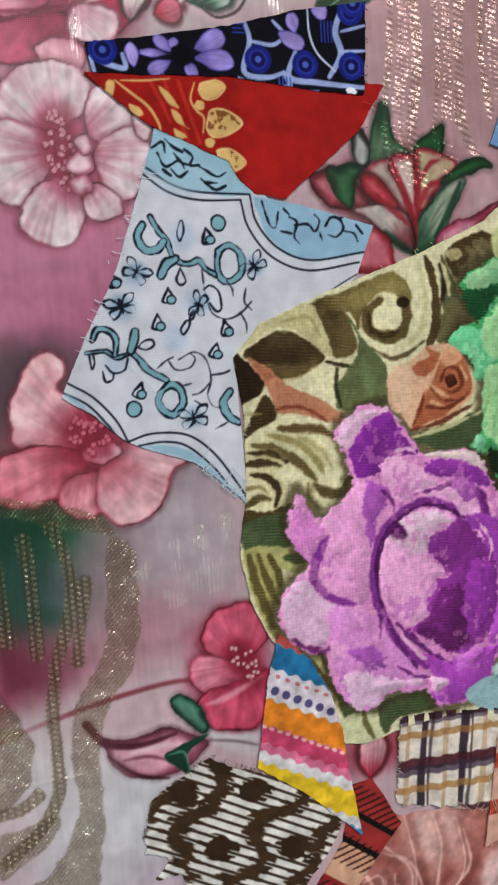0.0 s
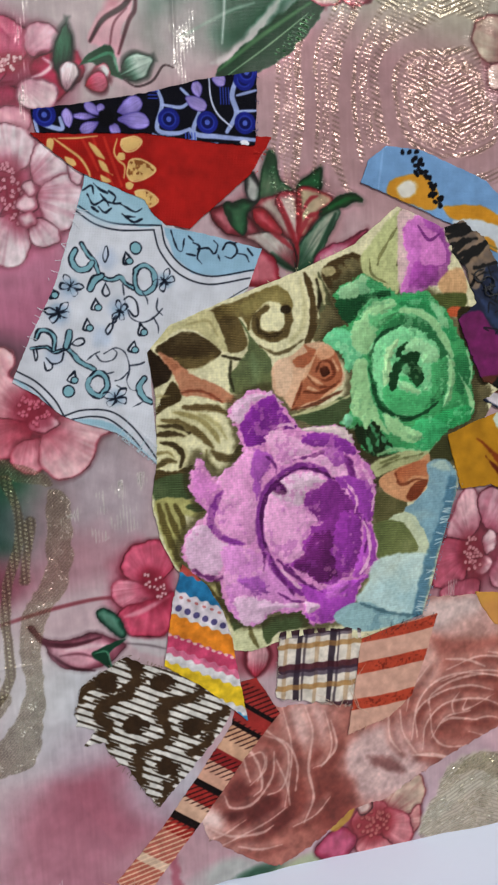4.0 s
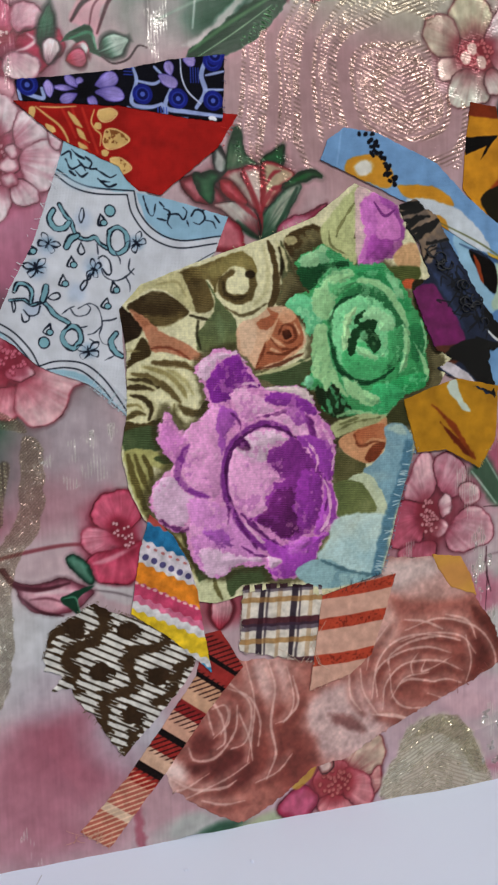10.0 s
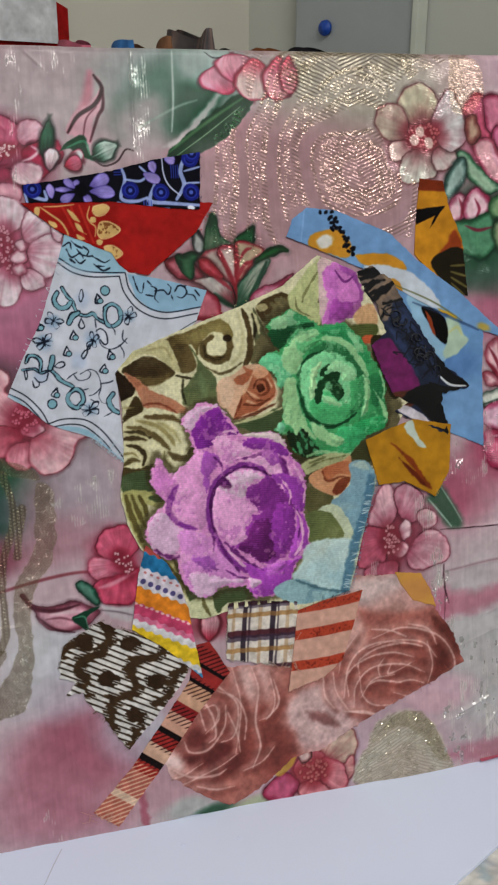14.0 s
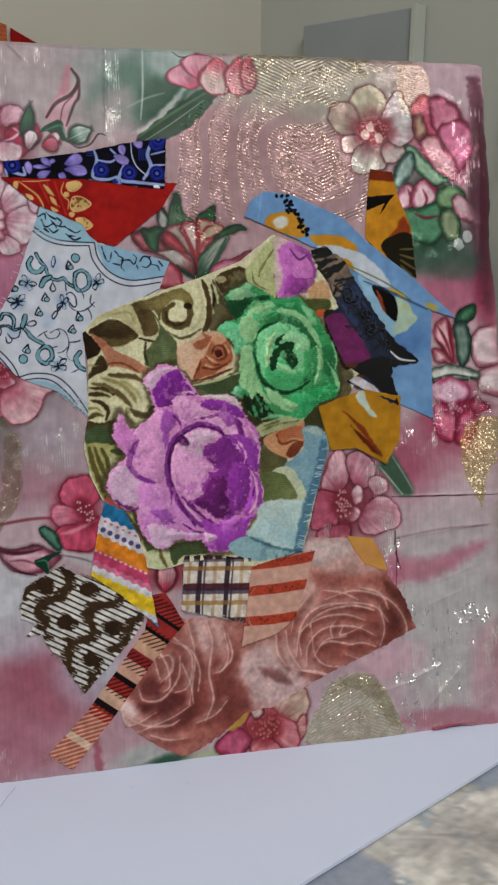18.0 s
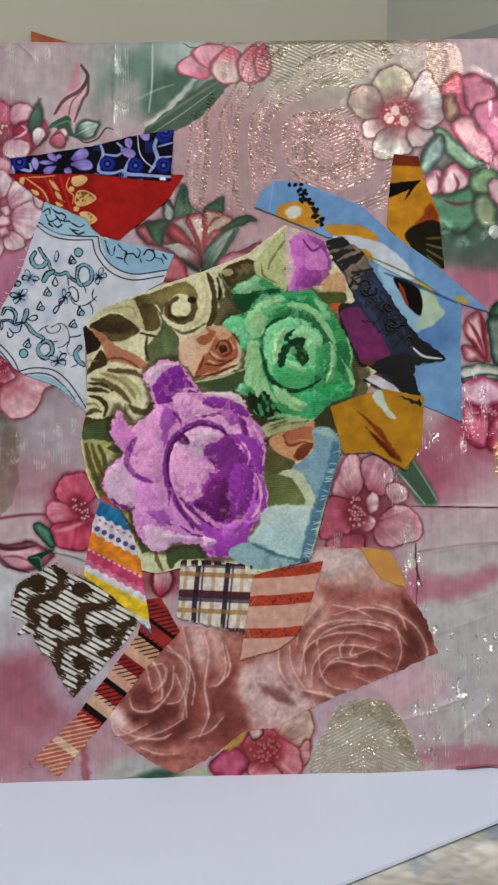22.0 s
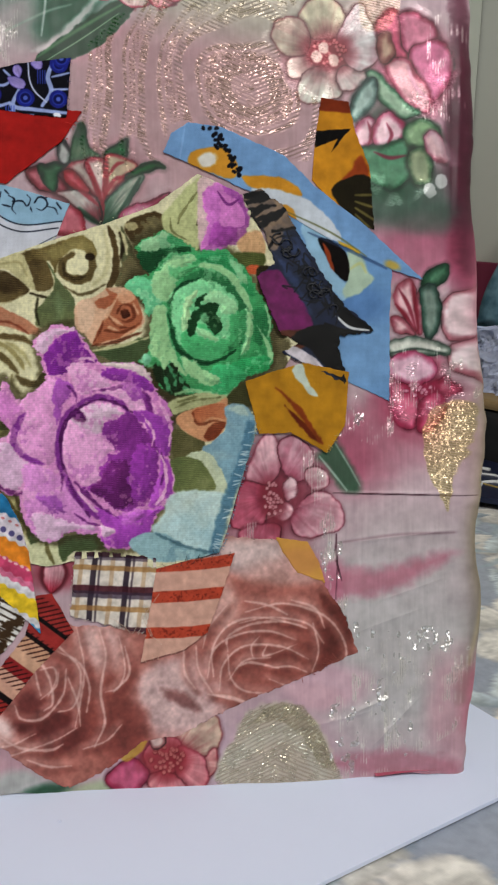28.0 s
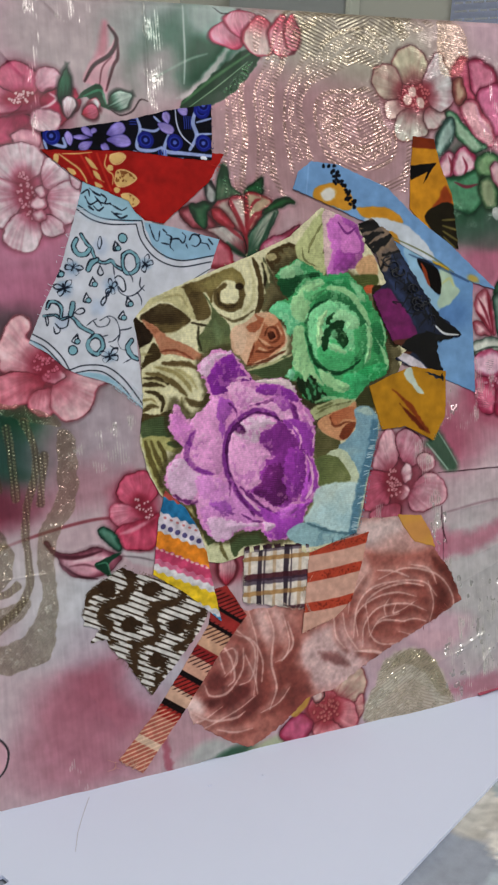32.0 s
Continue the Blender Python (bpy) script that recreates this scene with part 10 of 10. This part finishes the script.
for a, b in zip(rings[:-1], rings[1:]):
    for k in range(segs):
        bm.faces.new((a[k], a[(k + 1) % segs], b[(k + 1) % segs], b[k]) if len(b) > 1 else (a[k], a[(k + 1) % segs], b[0]))
bm.faces.new(rings[0][::-1])
bowl = part("white_bowl", bm, plain("white_glaze", (0.72, 0.73, 0.76), 0.25), None, smooth=True)
bowl.matrix_basis = pose(-0.255, 0.68, 0.80)
tagged(bowl, "white bowl heaped with rolled scraps of cloth", "bowl")
for k, (x, y, rgb, label, paint) in enumerate(((-0.23, 0.66, (190, 40, 96), "crumpled magenta scrap in the bowl", None), (-0.21, 0.69, (206, 206, 206), "crumpled white scrap with dark teal bands", bands), (-0.25, 0.70, (206, 176, 190), "crumpled pale pink scrap in the bowl", None))):
    flat_scrap("bowl_scrap", pose(x, y, 0.885, 12, 20 - 14 * k, 40 * k), 9, 8, rgb, label, 21 + k, paint, 5.0)

sheet_ob = thing("printed_sheet", pose(-0.205, 0.173, 0.7547, 0, 0, -34), "cream printed sheet with bold dark lettering", "printed sheet")
d = Dye(-9, -5, 9, 5, 0.3, (190, 182, 170))
dyed_cloth("paper", d, CLOTH, lambda x, y: 0.16 + 0.03 * np.sin(x), sheet_ob)
LETTER = plain("dark_ink", (0.03, 0.035, 0.06), 0.7)
text = bpy.data.curves.new("lettering", "FONT")
text.body, text.size, text.extrude = "Branch", 0.017, 0.0001
text_ob = new("lettering", text)
text_ob.parent, text_ob.location = sheet_ob, (0.005, 0.012, 0.0021)
text.materials.append(LETTER)
for j, y in enumerate((-0.008, -0.028)):
    bm = bmesh.new()
    for x0, x1 in ((-0.045, -0.008), (0.0, 0.028), (0.034, 0.062)):
        box(bm, (x0 + 0.008 * j, y, 0.0019), (x1 + 0.008 * j, y + 0.009, 0.0022))
    part("line_of_writing", bm, LETTER, sheet_ob)

# dark plaque with white brush strokes
plaque = thing("dark_plaque", pose(0.470, 0.480, 0.7470, 0, 0, -28), "dark navy plaque with white brushed strokes lying flat", "plaque")
bm = bmesh.new()
ringv = []
for k in range(40):
    f = 6.2832 * k / 40
    c, sn = math.cos(f), math.sin(f)
    ringv.append(bm.verts.new((0.125 * math.copysign(abs(c) ** 0.6, c), 0.078 * math.copysign(abs(sn) ** 0.6, sn), 0.014)))
face = bm.faces.new(ringv)
ext = bmesh.ops.extrude_face_region(bm, geom=[face])
bmesh.ops.translate(bm, verts=[v for v in ext["geom"] if isinstance(v, bmesh.types.BMVert)], vec=(0, 0, 0.006))
bmesh.ops.recalc_face_normals(bm, faces=bm.faces[:])
part("board", bm, plain("navy_lacquer", (0.012, 0.016, 0.045), 0.4), plaque)
bm = bmesh.new()
rng = np.random.default_rng(8)
for k in range(16):
    x, y = -0.08 + 0.16 * rng.random(), -0.03 + 0.06 * rng.random()
    f = rng.random() * 3.14
    tube(bm, [(x + 0.012 * v * math.cos(f + 0.5 * v), y + 0.008 * v * math.sin(f + 0.5 * v), 0.0205) for v in range(4)], 0.0028, 6, 0.5)
part("brush_strokes", bm, plain("white_lacquer", (0.75, 0.75, 0.75), 0.5), plaque, "white brushed strokes")
part("rim_line", tube(bmesh.new(), [(0.09 * math.cos(v * 0.2 + 3.6), 0.046 * math.sin(v * 0.2 + 3.6), 0.0203) for v in range(10)], 0.0012, 5), plain("gold_paint", (0.55, 0.4, 0.12), 0.4, 0.5), plaque)
# cream sheets and a mauve disc beyond the plaque
SHEETS = plain("cream_sheet", (0.66, 0.62, 0.52), 0.8, vary=0.1, scale=30)
for k, (x, y, turn) in enumerate(((0.445, 0.655, -20), (0.462, 0.690, -34))):
    bm = box(bmesh.new(), (-0.075, -0.055, 0.0), (0.075, 0.055, 0.0012), 0.0004)
    leaf = part("cream_paper", bm, SHEETS, None)
    leaf.matrix_basis = pose(x, y, 0.7555 + 0.0014 * k, 0, 0, turn)
    tagged(leaf, "loose cream paper sheet lying on the tablecloth", "paper", "loose cream papers")
bm = bmesh.new()
bmesh.ops.create_cone(bm, cap_ends=True, segments=40, radius1=0.048, radius2=0.047, depth=0.003)
disc = part("mauve_disc", bm, plain("mauve_card", (0.30, 0.17, 0.16), 0.8, vary=0.15, scale=20), None)
disc.matrix_basis = pose(0.480, 0.640, 0.7600, 0, 0, 0)
tagged(disc, "round mauve card disc lying on the cream papers", "disc")

# gathered scarf on the grey-green wall, and what lies beneath it
SCARF = plain("teal_print_cloth", (0.03, 0.09, 0.13), 0.75, scale=45, bump=0.3, colour2=(0.16, 0.30, 0.38))


def gathered_cloth(bm, top, low, half, seed):
    """A cloth hung from one point: narrow above, pleated and wider below."""
    turns, levels = 44, 18
    rings = []
    for k in range(levels + 1):
        f = k / levels
        r = 0.004 + half * f ** 0.75
        ring = []
        for q in range(turns):
            a = 6.2832 * q / turns
            fold = 1 + 0.22 * f * math.sin(6 * a + seed + 1.5 * f) + 0.12 * math.sin(11 * a + 3 * f)
            drop = 0.012 * math.sin(3 * a + seed) * f
            ring.append(bm.verts.new((r * fold * math.cos(a) + 0.006 * math.sin(5 * f + seed), 0.5 * r * fold * math.sin(a), top + (low - top) * f + drop)))
        rings.append(ring)
    for a, b in zip(rings[:-1], rings[1:]):
        for q in range(turns):
            bm.faces.new((a[q], b[q], b[(q + 1) % turns], a[(q + 1) % turns]))
    bm.faces.new(rings[0])
    bm.faces.new(rings[-1][::-1])
    return bm


scarf = thing("hanging_scarf", CORNER @ Matrix.Translation((0.428, -0.04, 0)), "teal printed scarf gathered and hung from a black cord", "scarf")
part("cloth", gathered_cloth(bmesh.new(), 1.048, 0.905, 0.040, 1.0), SCARF, scarf, smooth=True)
part("cord", tube(bmesh.new(), [(-0.004, 0.036, 1.120), (0.004, 0.02, 1.085), (0.0, 0.0, 1.045)], 0.0022, 6), plain("black_cord", (0.02, 0.02, 0.02), 0.6), scarf)
part("knot", gathered_cloth(bmesh.new(), 1.056, 1.034, 0.008, 2.0), SCARF, scarf, smooth=True)

folder = thing("maroon_folder", CORNER, "maroon card folder with faint gold sprigs standing by the wall", "folder")
part("cover", box(bmesh.new(), (0.26, -0.022, 0.7550), (0.415, -0.008, 0.985), 0.002), plain("maroon_card", (0.17, 0.012, 0.045), 0.6, vary=0.25, scale=20), folder)
bm = bmesh.new()
for k in range(7):
    f = 0.7 * k
    tube(bm, [(0.382, -0.0228, 0.945), (0.382 + 0.007 * math.cos(f), -0.0228, 0.945 + 0.010 * math.sin(f)), (0.382 + 0.010 * math.cos(f + 0.5), -0.0228, 0.945 + 0.016 * math.sin(f + 0.5))], 0.0007, 4)
part("sprig", bm, plain("dull_gold_ink", (0.35, 0.24, 0.08), 0.6), folder)

crate = thing("black_case", CORNER, "black fabric storage case against the wall", "case")
part("body", box(bmesh.new(), (0.345, -0.125, 0.7550), (0.520, -0.028, 0.826), 0.008), plain("black_fabric", (0.014, 0.014, 0.016), 0.7, vary=0.4, scale=60, bump=0.2), crate)
part("lid", box(bmesh.new(), (0.343, -0.127, 0.8265), (0.522, -0.026, 0.838), 0.004), plain("tan_edge", (0.30, 0.20, 0.09), 0.7, vary=0.2, scale=30), crate, "tan edged lid")


def crumpled(name, mat, m, wide, high, seed, label, category):
    """A thin creased sheet, crushed into folds."""
    bm = bmesh.new()
    n = 22
    grid_rows = []
    for j in range(n + 1):
        row = []
        for i in range(n + 1):
            x, z = wide * (i / n - 0.5), high * j / n
            q = Vector((x * 38, z * 38, seed))
            fold = 0.016 * abs(noise.noise(q)) + 0.010 * abs(noise.noise(q * 2.3)) + 0.004 * noise.noise(q * 6)
            row.append(bm.verts.new((x + 0.006 * noise.noise(q * 1.7 + Vector((4, 0, 0))), -fold - 0.25 * (high - z) * (high - z) / high, max(0.0, z + 0.008 * noise.noise(q * 1.3 + Vector((0, 7, 0)))))))
        grid_rows.append(row)
    for a, b in zip(grid_rows[:-1], grid_rows[1:]):
        for i in range(n):
            bm.faces.new((a[i], a[i + 1], b[i + 1], b[i]))
    bmesh.ops.solidify(bm, geom=bm.faces[:], thickness=0.0005)
    ob = part(name, bm, mat, None)
    ob.matrix_basis = m
    return tagged(ob, label, category)


crumpled("green_plastic_bag", plain("green_film", (0.02, 0.36, 0.07), 0.25, vary=0.5, scale=50), CORNER @ Matrix.Translation((0.372, -0.075, 0.8382)), 0.055, 0.066, 2.0, "crumpled bright green plastic bag on the black case", "plastic bag")
crumpled("white_paper", PAPER, CORNER @ Matrix.Translation((0.445, -0.070, 0.8382)) @ pose(0, 0, 0, 0, 0, 0), 0.08, 0.075, 5.0, "creased white paper propped on the black case", "paper")

# crumbs of paper on the pad and the cloth tail that peeps out under the panel
for q, size, seed in (((-0.0379, -0.0212), 0.0009, 1), ((-0.0063, -0.0238), 0.001, 2), ((-0.0370, -0.0208), 0.0007, 3)):
    bm = bmesh.new()
    bmesh.ops.create_icosphere(bm, subdivisions=2, radius=size)
    for v in bm.verts:
        v.co *= 1 + 0.6 * noise.noise(v.co * 900 + Vector((seed, 0, 0)))
        v.co.z = max(v.co.z * 0.4, -size * 0.35)
    crumb = part("paper_crumb", bm, PAPER, None)
    crumb.matrix_basis = Matrix.Translation((q[0], q[1], 0.758 + size * 0.35))
    tagged(crumb, "tiny torn crumb of paper on the sketch pad", "paper crumb", "paper crumbs on the pad")
def hem_fade(d):
    d.blob((1.2, 0.1), 1.2, 0.5, (206, 176, 184), 0.8)
flat_scrap("pink_cloth_tail", Matrix.Translation((*(0.1786, 0.0019), 0.7560)) @ pose(0, 0, 0, 0, 0, 3), 4.6, 0.7, (192, 104, 126), "pink satin hem peeping out beneath the panel", 31, hem_fade, 0.25)
